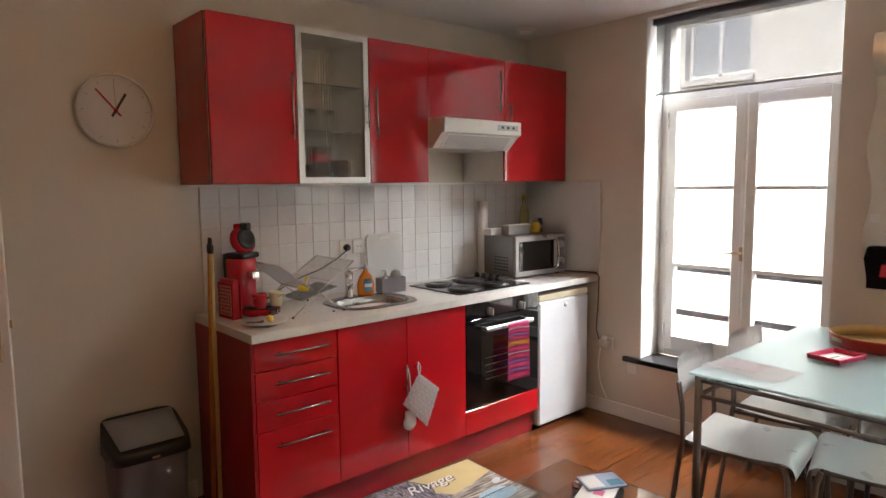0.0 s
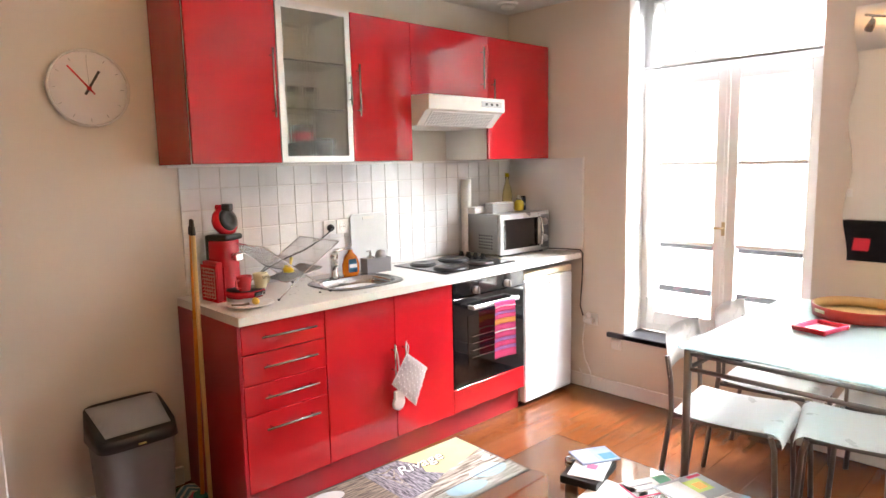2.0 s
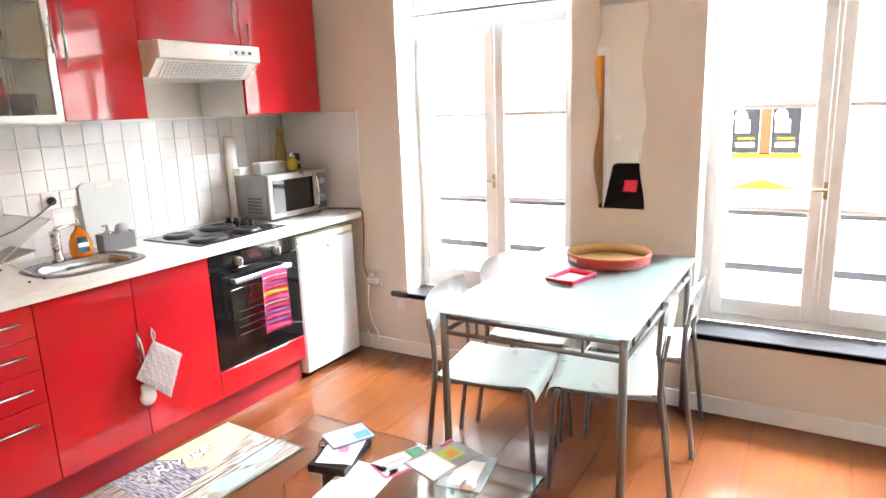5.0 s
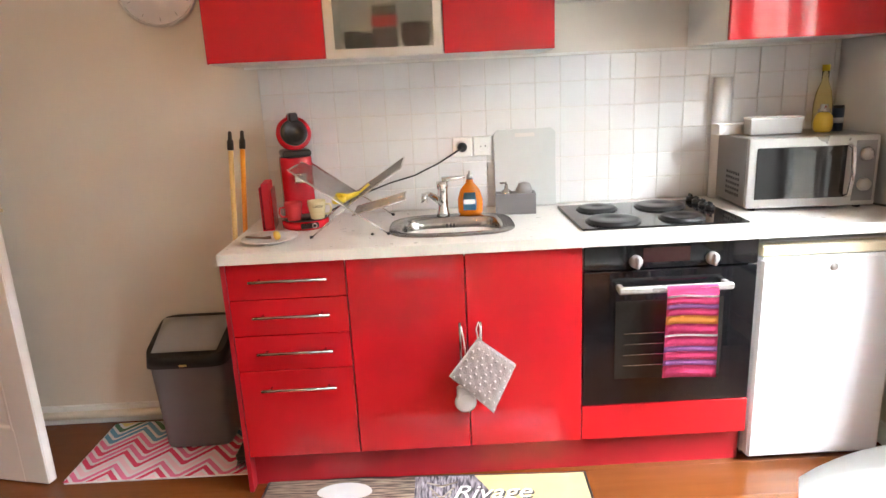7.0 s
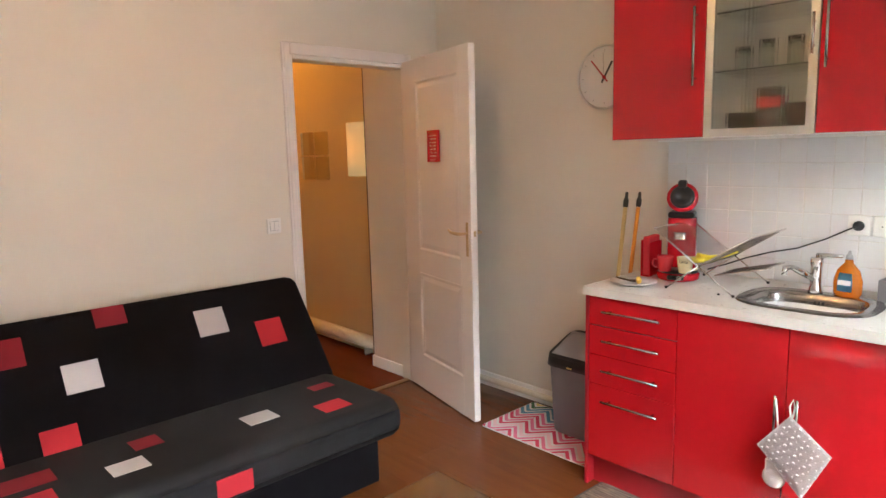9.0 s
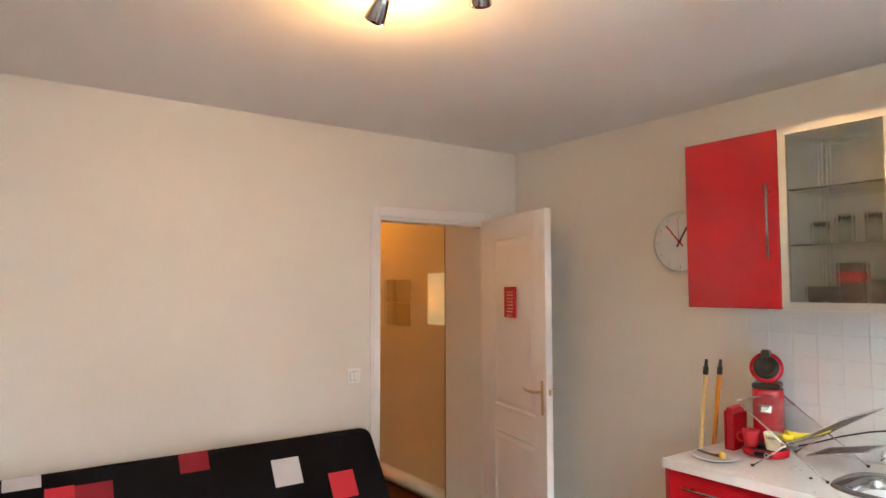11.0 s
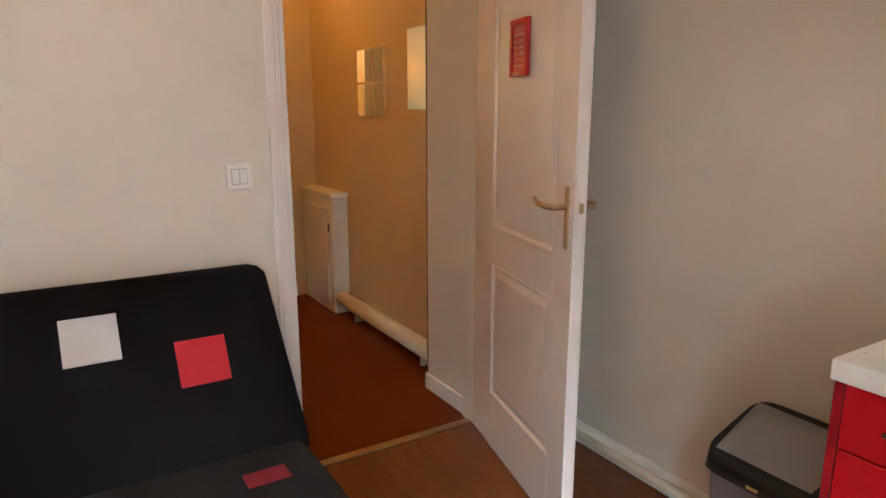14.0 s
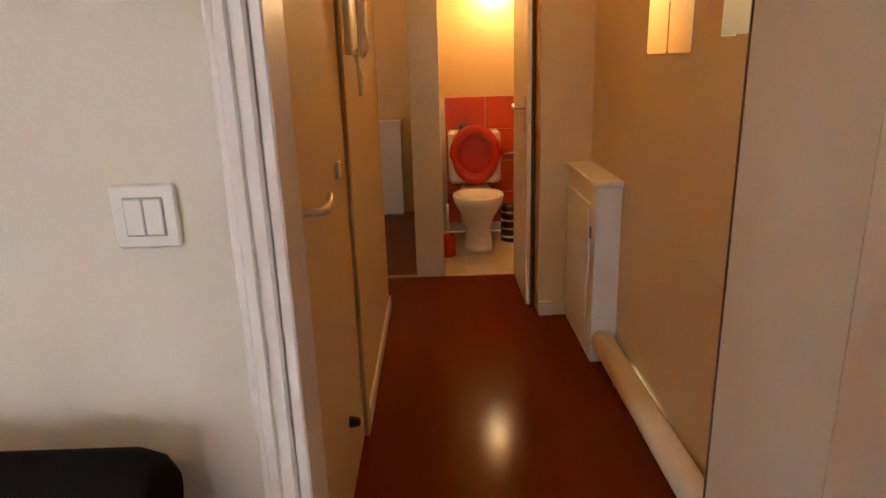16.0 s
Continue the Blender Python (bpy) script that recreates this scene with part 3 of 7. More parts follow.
part("slab", bm, M["worktop"], wt)
bpart("front_edge", (0, X5 + 0.005, -0.621, -0.6172, zt0, zt1), M["worktop"], wt, "", 0.001)

# wall cabinets
UX = (-0.029, 0.381, 0.783, 1.168, 1.771, 2.365)
UZ0, UZ1, UY = 1.515, 2.232, -0.368


def wall_unit(x0, x1, z0, z1, label, glass=False, name="wall_cabinet"):
    e = thing(name, (x0, 0, z0), label, "kitchen cabinet", "wall cabinets")
    w, h = x1 - x0, z1 - z0
    carcass(e, 0.0005, w - 0.0005, UY + 0.02, -0.002, 0, h, shelf=(0.24, 0.46) if glass else ())
    return e, w, h


c, w, h = wall_unit(UX[0], UX[1], UZ0, UZ1, "glossy red wall cabinet with a bar handle")
bpart("side_panel", (-0.002, -0.0, UY + 0.019, -0.002, 0, h), M["red"], c, "glossy red end panel")
d = bpart("door", (0.0015, w - 0.0015, UY, UY + 0.018, 0.0015, h - 0.0015), M["red"], c, "", 0.0018)
bar_handle(d, (w - 0.035, UY, 0.2), (w - 0.035, UY, 0.5))
cg, w, h = wall_unit(UX[1], UX[2], UZ0, UZ1, "wall cabinet with an aluminium framed ribbed glass door, crockery inside", True, "glass_cabinet")
bm = bmesh.new()
for a in ((0.002, 0.032, 0.002, h - 0.002), (w - 0.032, w - 0.002, 0.002, h - 0.002), (0.032, w - 0.032, 0.002, 0.03), (0.032, w - 0.032, h - 0.03, h - 0.002)):
    box(bm, a[0], a[1], UY, UY + 0.018, a[2], a[3])
gd = part("door", bm, M["alu"], cg, "satin aluminium door frame")
p = gp = bpart("pane", (0.032, w - 0.032, UY + 0.007, UY + 0.011, 0.03, h - 0.03), M["ribbed"], gd, "ribbed translucent glass")
gp.visible_shadow = False
bar_handle(gd, (w - 0.017, UY, 0.27), (w - 0.017, UY, 0.41), r=0.005, stand=0.02)
c, w, h = wall_unit(UX[2], UX[3], UZ0, UZ1, "glossy red wall cabinet with a bar handle")
d = bpart("door", (0.0015, w - 0.0015, UY, UY + 0.018, 0.0015, h - 0.0015), M["red"], c, "", 0.0018)
bar_handle(d, (0.03, UY, 0.22), (0.03, UY, 0.47))
c, w, h = wall_unit(UX[3], UX[4], 1.862, UZ1, "short glossy red wall cabinet above the cooker hood")
d = bpart("door", (0.0015, w - 0.0015, UY, UY + 0.018, 0.0015, h - 0.0015), M["red"], c, "", 0.0018)
bar_handle(d, (w - 0.06, UY, 0.06), (w - 0.06, UY, 0.3))
c, w, h = wall_unit(UX[4], UX[5], UZ0, UZ1, "glossy red wall cabinet with a bar handle")
d = bpart("door", (0.0015, w - 0.0015, UY, UY + 0.018, 0.0015, h - 0.0015), M["red"], c, "", 0.0018)
bar_handle(d, (0.03, UY, 0.22), (0.03, UY, 0.47))

# cooker hood
hd = thing("cooker_hood", (UX[3], 0, 1.70), "cream white cooker hood with a grille and sliders", "cooker hood")
w = UX[4] - UX[3]
bm = bmesh.new()
extrude_poly(bm, [(0, 0.0), (-0.40, 0.0), (-0.475, 0.078), (-0.5, 0.08), (-0.5, 0.158), (0, 0.158)], w,
             Matrix(((0, 0, 1, 0), (1, 0, 0, 0), (0, 1, 0, 0), (0, 0, 0, 1))), 0.003)
hb = part("body", bm, mat("cream_hood_enamel", (0.74, 0.70, 0.64), 0.3, vary=0.04), hd)
bm = bmesh.new()
sl = pose(w / 2, -0.4385, 0.037, 90 + 44 + 0, 0, 0)
box(bm, -w / 2 + 0.05, w / 2 - 0.03, -0.05, 0.05, -0.003, 0.003, m=sl)
part("visor", bm, M["plastic"], hd, "ridged pale filter panel")
bm = bmesh.new()
for i in range(9):
    for j in range(22):
        box(bm, -w / 2 + 0.06 + j * 0.022, -w / 2 + 0.076 + j * 0.022, -0.046 + i * 0.0105, -0.041 + i * 0.0105, -0.005, 0.005, m=sl)
tagged(part("grille", bm, M["silver"], hd), kind="stuff")
bpart("switch_plate", (w - 0.20, w - 0.03, -0.503, -0.4995, 0.105, 0.138), M["silver"], hd, "grey slider switch plate", 0.001)
for i in range(3):
    bpart("slider", (w - 0.17 + i * 0.045, w - 0.155 + i * 0.045, -0.507, -0.503, 0.115, 0.128), M["black"], hd)

# ---- dining table and chairs ----
tb = thing("dining_table", (1.778, -2.235, 0), "frosted glass dining table on a grey metal frame", "table")
TL, TWd = 1.19, 0.735
bm = bmesh.new()
box(bm, -TL / 2, TL / 2, -TWd / 2, TWd / 2, 0.773, 0.783, bevel=0.003)
part("tabletop", bm, M["frosted"], tb, "frosted pale green glass top")
for sx in (-1, 1):
    for sy in (-1, 1):
        bm = bmesh.new()
        x, y = sx * (TL / 2 - 0.03), sy * (TWd / 2 - 0.03)
        tube(bm, [(x, y, 0.0), (x, y, 0.772)], 0.015, 12)
        part("leg", bm, M["greymetal"], tb)
bm = bmesh.new()
for zz in (0.75, 0.69):
    for sx in (-1, 1):
        tube(bm, [(sx * (TL / 2 - 0.03), -TWd / 2 + 0.03, zz), (sx * (TL / 2 - 0.03), TWd / 2 - 0.03, zz)], 0.009, 8)
    for sy in (-1, 1):
        tube(bm, [(-TL / 2 + 0.03, sy * (TWd / 2 - 0.03), zz), (TL / 2 - 0.03, sy * (TWd / 2 - 0.03), zz)], 0.009, 8)
for sy in (-1, 1):
    for k in range(-2, 3):
        tube(bm, [(k * 0.22, sy * (TWd / 2 - 0.03), 0.69), (k * 0.22, sy * (TWd / 2 - 0.03), 0.75)], 0.006, 6)
for sx in (-1, 1):
    for k in (-1.0, 1.0):
        tube(bm, [(sx * (TL / 2 - 0.03), k * 0.2, 0.69), (sx * (TL / 2 - 0.03), k * 0.2, 0.75)], 0.006, 6)
part("frame", bm, M["greymetal"], tb, "grey metal double rail frame")


def make_chair():
    e = thing("dining_chair", (0, 0, 0), "white moulded seat chair with grey metal legs at the glass table", "chair", "chairs round the table")
    bm = bmesh.new()

    def top(u, v):
        # u across, v from back to front; the front edge rolls down
        x = (u - 0.5) * (0.40 + 0.02 * v)
        s = v * 0.46
        if s < 0.37:
            y, z = s - 0.19, 0.455 - 0.012 * math.sin(math.pi * s / 0.37)
        else:
            a = (s - 0.37) / 0.05
            y, z = 0.18 + 0.045 * math.sin(min(a, math.pi / 2)), 0.455 - 0.045 * (1 - math.cos(min(a, math.pi / 2))) - max(0, a - math.pi / 2) * 0.05
        return Vector((x, y, z))
    grid(bm, 6, 24, top)
    r = bmesh.ops.solidify(bm, geom=bm.faces[:], thickness=0.014)
    part("seat", bm, M["chairwhite"], e, "white lacquered seat with a rolled front edge")
    bm = bmesh.new()

    def back(u, v):
        a = (u - 0.5) * 1.0
        return Vector((math.sin(a) * 0.46, -0.235 - 0.02 * v + (1 - math.cos(a)) * 0.30 - 0.0, 0.615 + v * 0.165 - 0.01 * (2 * u - 1) ** 2))
    grid(bm, 10, 3, back)
    bmesh.ops.solidify(bm, geom=bm.faces[:], thickness=0.014)
    part("backrest", bm, M["chairwhite"], e, "white curved backrest")
    for s in (-1, 1):
        bm = bmesh.new()
        tube(bm, [(s * 0.205, -0.25, 0.0), (s * 0.2, -0.215, 0.30), (s * 0.197, -0.195, 0.46), (s * 0.196, -0.20, 0.58), (s * 0.196, -0.218, 0.69)], 0.011, 10)
        part("back_leg", bm, M["greymetal"], e)
        bm = bmesh.new()
        tube(bm, [(s * 0.19, 0.215, 0.0), (s * 0.185, 0.195, 0.38), (s * 0.183, 0.18, 0.43)], 0.011, 10)
        part("front_leg", bm, M["greymetal"], e)
    bm = bmesh.new()
    for s in (-1, 1):
        tube(bm, [(s * 0.195, -0.195, 0.432), (s * 0.183, 0.17, 0.432)], 0.009, 8)
    tube(bm, [(-0.19, -0.18, 0.43), (0.19, -0.18, 0.43)], 0.009, 8)
    part("seat_frame", bm, M["greymetal"], e)
    return e


ch = make_chair()
SEATS = [(1.54, -1.95, 188), (2.05, -1.94, 184), (1.665, -2.395, 13), (2.10, -2.43, 4)]
ch.matrix_world = pose(SEATS[0][0], SEATS[0][1], 0, 0, 0, SEATS[0][2])
for x, y, a in SEATS[1:]:
    copy_thing(ch, pose(x, y, 0, 0, 0, a))

# ---- sofa bed ----
SL = 1.92
SY1 = -1.20
so = thing("sofa_bed", (XD + 0.05, SY1 - SL / 2, 0), "black fold-down sofa bed with red and pale grey squares", "sofa")


def cushion(bm, prof, y0, y1, nb=4):
    """A padded slab: an outline in x, z drawn along y with its ends rounded in."""
    n = len(prof)
    cx, cz = sum(p[0] for p in prof) / n, sum(p[1] for p in prof) / n
    stops = [(0, 0.86), (0.015, 0.95), (0.045, 1.0), (0.5, 1.0), (1, 1)]
    rings = []
    ys = [(y0, 0.86), (y0 + 0.015, 0.95), (y0 + 0.045, 1.0), (y0 + 0.3, 1), ((y0 + y1) / 2, 1), (y1 - 0.3, 1), (y1 - 0.045, 1.0), (y1 - 0.015, 0.95), (y1, 0.86)]
    for y, s in ys:
        k = 0.026 * (1 - s) / 0.14
        ring = []
        for x, z in prof:
            d = Vector((x - cx, z - cz))
            d2 = d * max(0.0, (d.length - k) / d.length)
            ring.append(bm.verts.new((cx + d2.x, y, cz + d2.y)))
        rings.append(ring)
    for A, B in zip(rings, rings[1:]):
        for k in range(n):
            f = bm.faces.new((A[k], A[(k + 1) % n], B[(k + 1) % n], B[k]))
            f.smooth = True
    bm.faces.new(rings[0])
    bm.faces.new(rings[-1][::-1])


def rounded(poly, r=0.04, n=4):
    out = []
    m = len(poly)
    for i, p in enumerate(poly):
        p, a, b = Vector(p), Vector(poly[i - 1]), Vector(poly[(i + 1) % m])
        da, db = (a - p).normalized(), (b - p).normalized()
        A, B = p + da * r, p + db * r
        for k in range(n + 1):
            t = k / n
            out.append(tuple(A * (1 - t) ** 2 + p * 2 * t * (1 - t) + B * t * t))
    return out


# outline points are measured from the wall side, x outwards
BT, BB_ = (0.13, 0.85), (0.40, 0.36)
bm = bmesh.new()
cushion(bm, rounded([(0.0, 0.82), (0.086, 0.87), (0.409, 0.36), (0.29, 0.27)], 0.035), -SL / 2, SL / 2)
for v in bm.verts:
    if v.co.y > SL / 2 - 0.05:
        v.co.y += 0.09 * max(0.0, 0.86 - v.co.z) * 0.6
part("backrest", bm, M["blackmatte"], so, "black fabric backrest")
bm = bmesh.new()
cushion(bm, rounded([(0.34, 0.40), (0.94, 0.42), (0.985, 0.34), (0.95, 0.25), (0.34, 0.25)], 0.05), -SL / 2, SL / 2)
part("seat", bm, M["seatcloth"], so, "black fabric seat, coloured lighter for light from above")
bpart("base", (0.25, 0.86, -SL / 2 + 0.06, SL / 2 - 0.06, 0.02, 0.255), M["blackmatte"], so, "black storage base", 0.006)

def bm_new():
    return bmesh.new()


def cyl(bm, x, y, z0, z1, r, n=20, r2=None, m=None):
    return lathe(bm, [(0, z0), (r, z0), (r if r2 is None else r2, z1), (0, z1)], n, (m or Matrix()) @ Matrix.Translation((x, y, 0)))


def text_part(name, body, size, material, parent, m, depth=0.0006, shear=0.0, label=""):
    """Lettering in the built-in font, turned into a thin mesh."""
    c = bpy.data.curves.new(name, "FONT")
    c.body, c.size, c.extrude, c.shear = body, size, depth, shear
    c.align_x, c.align_y = "CENTER", "CENTER"
    tmp = bpy.data.objects.new(name, c)
    scene.collection.objects.link(tmp)
    dg = bpy.context.evaluated_depsgraph_get()
    me = bpy.data.meshes.new_from_object(tmp.evaluated_get(dg))
    bpy.data.objects.remove(tmp)
    me.materials.clear()
    me.materials.append(material)
    ob = new(name, me)
    ob.parent = parent
    ob.matrix_local = m
    if label:
        ob["label"] = label
    return ob


def flat(name, pts, z0, z1, material, parent, label="", m=None):
    bm = bmesh.new()
    extrude_poly(bm, pts, z1 - z0, Matrix.Translation((0, 0, z0)))
    return part(name, bm, material, parent, label, m=m)


def oval(cx, cy, a, b, n=20, rot=0.0, wob=0.0):
    out = []
    for k in range(n):
        t = k * math.tau / n
        r = 1 + wob * math.sin(3 * t + cx * 40)
        x, y = a * r * math.cos(t), b * r * math.sin(t)
        out.append((cx + x * math.cos(rot) - y * math.sin(rot), cy + x * math.sin(rot) + y * math.cos(rot)))
    return out


M["pinkp"] = mat("pink_print", (0.72, 0.16, 0.30), 0.8, vary=0.1, bump=0.3, bscale=400)
M["redp"] = mat("crimson_print", (0.62, 0.03, 0.10), 0.8, vary=0.1, bump=0.3, bscale=400)
M["lpink"] = mat("pale_pink_print", (0.80, 0.52, 0.58), 0.8, vary=0.1, bump=0.3, bscale=400)
M["blue"] = mat("blue_print", (0.10, 0.27, 0.40), 0.8, vary=0.1)
M["green"] = mat("dark_green_print", (0.05, 0.14, 0.07), 0.8, vary=0.1)
M["yellow"] = mat("yellow_print", (0.72, 0.60, 0.22), 0.8, vary=0.1)
M["whitecloth"] = mat("white_mat_cloth", (0.72, 0.70, 0.69), 0.85, vary=0.08, bump=0.3, bscale=400)
M["yellowgloss"] = mat("yellow_plastic", (0.78, 0.60, 0.02), 0.35, vary=0.08)
M["orangeh"] = mat("orange_broom_handle", (0.62, 0.22, 0.015), 0.3, vary=0.1)
M["creamh"] = mat("pale_broom_handle", (0.58, 0.40, 0.16), 0.35, vary=0.1)
M["teal"] = mat("teal_plastic", (0.02, 0.22, 0.22), 0.4)
M["cream"] = mat("cream_glaze", (0.72, 0.66, 0.42), 0.25, vary=0.05)
M["redplastic"] = mat("red_plastic", (0.50, 0.008, 0.02), 0.25, vary=0.06, coat=0.3)
M["redcup"] = mat("red_glaze", (0.52, 0.03, 0.04), 0.2, vary=0.06)
M["cerise"] = mat("cerise_cloth", (0.70, 0.055, 0.19), 0.9, vary=0.1, bump=0.4, bscale=400)
M["lilac"] = mat("lilac_cloth", (0.36, 0.14, 0.42), 0.9, vary=0.1, bump=0.4, bscale=400)
M["orangecl"] = mat("orange_cloth", (0.80, 0.32, 0.06), 0.9, vary=0.1, bump=0.4, bscale=400)
M["mitt"] = mat("grey_beige_quilt", (0.58, 0.52, 0.51), 0.95, vary=0.1, bump=0.6, bscale=250)
M["cardboard"] = mat("paper", (0.78, 0.77, 0.75), 0.6, vary=0.03)
M["greypaper"] = mat("grey_paper", (0.35, 0.36, 0.38), 0.6, vary=0.2, scale=30)
M["bluepaper"] = mat("pale_blue_print", (0.34, 0.42, 0.60), 0.5, vary=0.2, scale=20)
M["mustard"] = mat("mustard_jar", (0.60, 0.42, 0.05), 0.2, vary=0.1)
M["oil"] = mat("orange_soap", (0.80, 0.24, 0.015), 0.1, trans=0.5, vary=0.05)
M["yoil"] = glass_mat("yellow_oil", (1.0, 0.93, 0.55), 0.25, ior=1.2)
M["traywood"] = mat("tray_wood", (0.66, 0.43, 0.17), 0.4, vary=0.15, scale=8, stretch=(1, 8, 1))
M["traylac"] = mat("tray_red_lacquer", (0.50, 0.05, 0.035), 0.3, vary=0.08)
M["blindcloth"] = mat("grey_blind_cloth", (0.16, 0.155, 0.18), 0.9, alpha=0.5, vary=0.06, scale=3, bump=0.2, bscale=300)
M["ironblack"] = mat("black_iron", (0.03, 0.03, 0.035), 0.5, vary=0.2)
M["pebble"] = mat("blue_grey_pebble_print", (0.30, 0.42, 0.52), 0.7, vary=0.1, scale=12)
M["pebble2"] = mat("pale_pebble_print", (0.50, 0.49, 0.50), 0.7, vary=0.15, scale=12)
M["sand"] = mat("sand_print", (0.54, 0.42, 0.20), 0.8, vary=0.08, scale=15, bump=0.2, bscale=300)
M["inkgrey"] = mat("grey_lettering_print", (0.26, 0.22, 0.22), 0.8, vary=0.1)
M["spots"] = mat("pale_spot_print", (0.68, 0.64, 0.64), 0.9, vary=0.05)
M["bark"] = mat("driftwood_print", (0.44, 0.39, 0.34), 0.85, scale=7, bump=0.2, bscale=200, stretch=(1, 9, 1), tint=(0.10, 0.07, 0.05))
M["brownwood"] = mat("dark_grain_print", (0.26, 0.2, 0.15), 0.85, scale=9, bump=0.2, bscale=200, stretch=(1.2, 14, 1), tint=(0.05, 0.035, 0.03))
M["violetwood"] = mat("violet_grain_print", (0.30, 0.27, 0.31), 0.85, scale=14, bump=0.2, bscale=200, stretch=(9, 1.5, 1), tint=(0.03, 0.024, 0.035))
for _k in ("bark", "brownwood", "violetwood"):
    _n, _l = M[_k].node_tree.nodes, M[_k].node_tree.links
    _mr = _n.new("ShaderNodeMapRange")
    _mr.inputs["From Min"].default_value, _mr.inputs["From Max"].default_value = 0.36, 0.62
    _l.new(_n["Noise Texture"].outputs[0], _mr.inputs[0])
    _l.new(_mr.outputs[0], _n["Mix"].inputs[0])
M["pipe"] = mat("pipe_paint", (0.74, 0.68, 0.56), 0.4, vary=0.05)
M["signorange"] = mat("orange_sign_paint", (0.10, 0.035, 0.004), 0.9)
M["signyellow"] = mat("yellow_sign_paint", (0.14, 0.09, 0.0), 0.9)
M["concrete"] = mat("grey_sign_paint", (0.008, 0.008, 0.009), 0.95)
M["greenp"] = mat("green_print", (0.10, 0.36, 0.22), 0.6)
M["limep"] = mat("lime_print", (0.45, 0.55, 0.12), 0.6)

# ---- sofa squares ----
e_b = Vector((-1.369, 0, 0.787)) - Vector((-1.307, 0, 0.691))
e_b.normalize()
n_b = Vector((e_b.z, 0, -e_b.x))
SO = so.matrix_world.translation


def sofa_patch(y0, y1, za, zb, material, lean=True):
    """A cloth square; za, zb are heights on the back, or distances from the wall on the seat."""
    bm = bmesh.new()
    n = 4
    vs = []
    if lean:
        base = Vector((-1.307, 0, 0.691)) + n_b * 0.004
        for z in (za, zb):
            k = (z - base.z) / e_b.z
            vs.append(base + e_b * k)
        a, b, nn = vs[0], vs[1], n_b
    else:
        a, b, nn = Vector((za, 0, SEATZ(za))), Vector((zb, 0, SEATZ(zb))), Vector((0, 0, 1))
    q = [Vector((a.x, y0, a.z)), Vector((a.x, y1, a.z)), Vector((b.x, y1, b.z)), Vector((b.x, y0, b.z))]
    lo = [bm.verts.new(p - nn * 0.006 - SO) for p in q]
    hi = [bm.verts.new(p + nn * 0.0015 - SO) for p in q]
    bm.faces.new(lo[::-1])
    bm.faces.new(hi)
    for i in range(4):
        bm.faces.new((lo[i], lo[(i + 1) % 4], hi[(i + 1) % 4], hi[i]))
    part("patch", bm, material, so)


def SEATZ(x):
    d = x - (XD + 0.05)
    return 0.40 + (d - 0.34) / 0.6 * 0.02 + 0.0005


for a in ((-1.491, -1.356, 0.580, 0.690, "sofared"), (-1.761, -1.623, 0.673, 0.782, "sofawhite"), (-2.17, -2.043, 0.787, 0.862, "sofadark"),
          (-2.330, -2.194, 0.575, 0.678, "sofawhite"), (-2.45, -2.321, 0.40, 0.478, "sofared"), (-2.68, -2.576, 0.71, 0.81, "sofared"),
          (-2.576, -2.437, 0.705, 0.806, "sofadark"), (-2.70, -2.571, 0.503, 0.604, "sofadark"), (-2.71, -2.573, 0.40, 0.503, "sofared"),
          (-2.82, -2.69, 0.82, 0.862, "sofawhite"), (-2.835, -2.705, 0.63, 0.735, "sofawhite"), (-3.0, -2.87, 0.56, 0.66, "sofared")):
    sofa_patch(*a[:4], M[a[4]])
for a in ((-1.51, -1.38, -0.765, -0.655, "sofared"), (-1.79, -1.66, -0.89, -0.775, "sofawhite"), (-2.195, -2.09, -1.0, -0.89, "sofadark"),
          (-2.32, -2.195, -0.83, -0.72, "sofawhite"), (-1.40, -1.29, -1.0, -0.93, "sofadark"), (-2.73, -2.46, -0.98, -0.86, "sofadark"), (-2.62, -2.49, -0.80, -0.69, "sofared")):
    sofa_patch(*a[:4], M[a[4]], False)
bm = bmesh.new()
box(bm, 0.985 + 0.0, 0.992, -2.053 - SO.y, -1.92 - SO.y, 0.30, 0.375, m=None)
part("patch", bm, M["sofared"], so)

# ---- sink and tap ----
sk = thing("sink", (0.785, -0.335, TOP), "stainless steel inset sink with a drain in the worktop", "sink")


def sup(a, b, k, n=4.0):
    c, s_ = math.cos(k), math.sin(k)
    return (a * math.copysign(abs(c) ** (2 / n), c), b * math.copysign(abs(s_) ** (2 / n), s_))


def sup_rings(bm, rings, N=40):
    prev = None
    for a, b, z, ex in rings:
        r = [bm.verts.new((*sup(a, b, k * math.tau / N, ex), z)) for k in range(N)]
        if prev:
            for k in range(N):
                f = bm.faces.new((prev[k], prev[(k + 1) % N], r[(k + 1) % N], r[k]))
                f.smooth = True
        prev = r
    bm.faces.new(prev)


bm = bmesh.new()
sup_rings(bm, [(0.232, 0.190, 0.0005, 3.2), (0.228, 0.186, 0.006, 3.2), (0.19, 0.142, 0.005, 3.4), (0.178, 0.134, 0.0, 3.6), (0.172, 0.128, -0.03, 3.6), (0.165, 0.12, -0.13, 3.6), (0.15, 0.105, -0.145, 3.4), (0.03, 0.03, -0.15, 2)])
part("basin", bm, M["steel"], sk)
bm = bmesh.new()
cyl(bm, 0, 0, -0.149, -0.146, 0.028)
part("drain", bm, M["chrome"], sk)
bm = bmesh.new()
for k in (-1, 0, 1):
    box(bm, 0.0 + k * 0.014 - 0.003, k * 0.014 + 0.003, 0.1285 - 0.003, 0.131, -0.045, -0.022)
part("overflow_slots", bm, M["black"], sk)
tp = thing("mixer_tap", (0.76, -0.178, TOP + 0.006), "chrome single-lever mixer tap behind the sink", "tap")
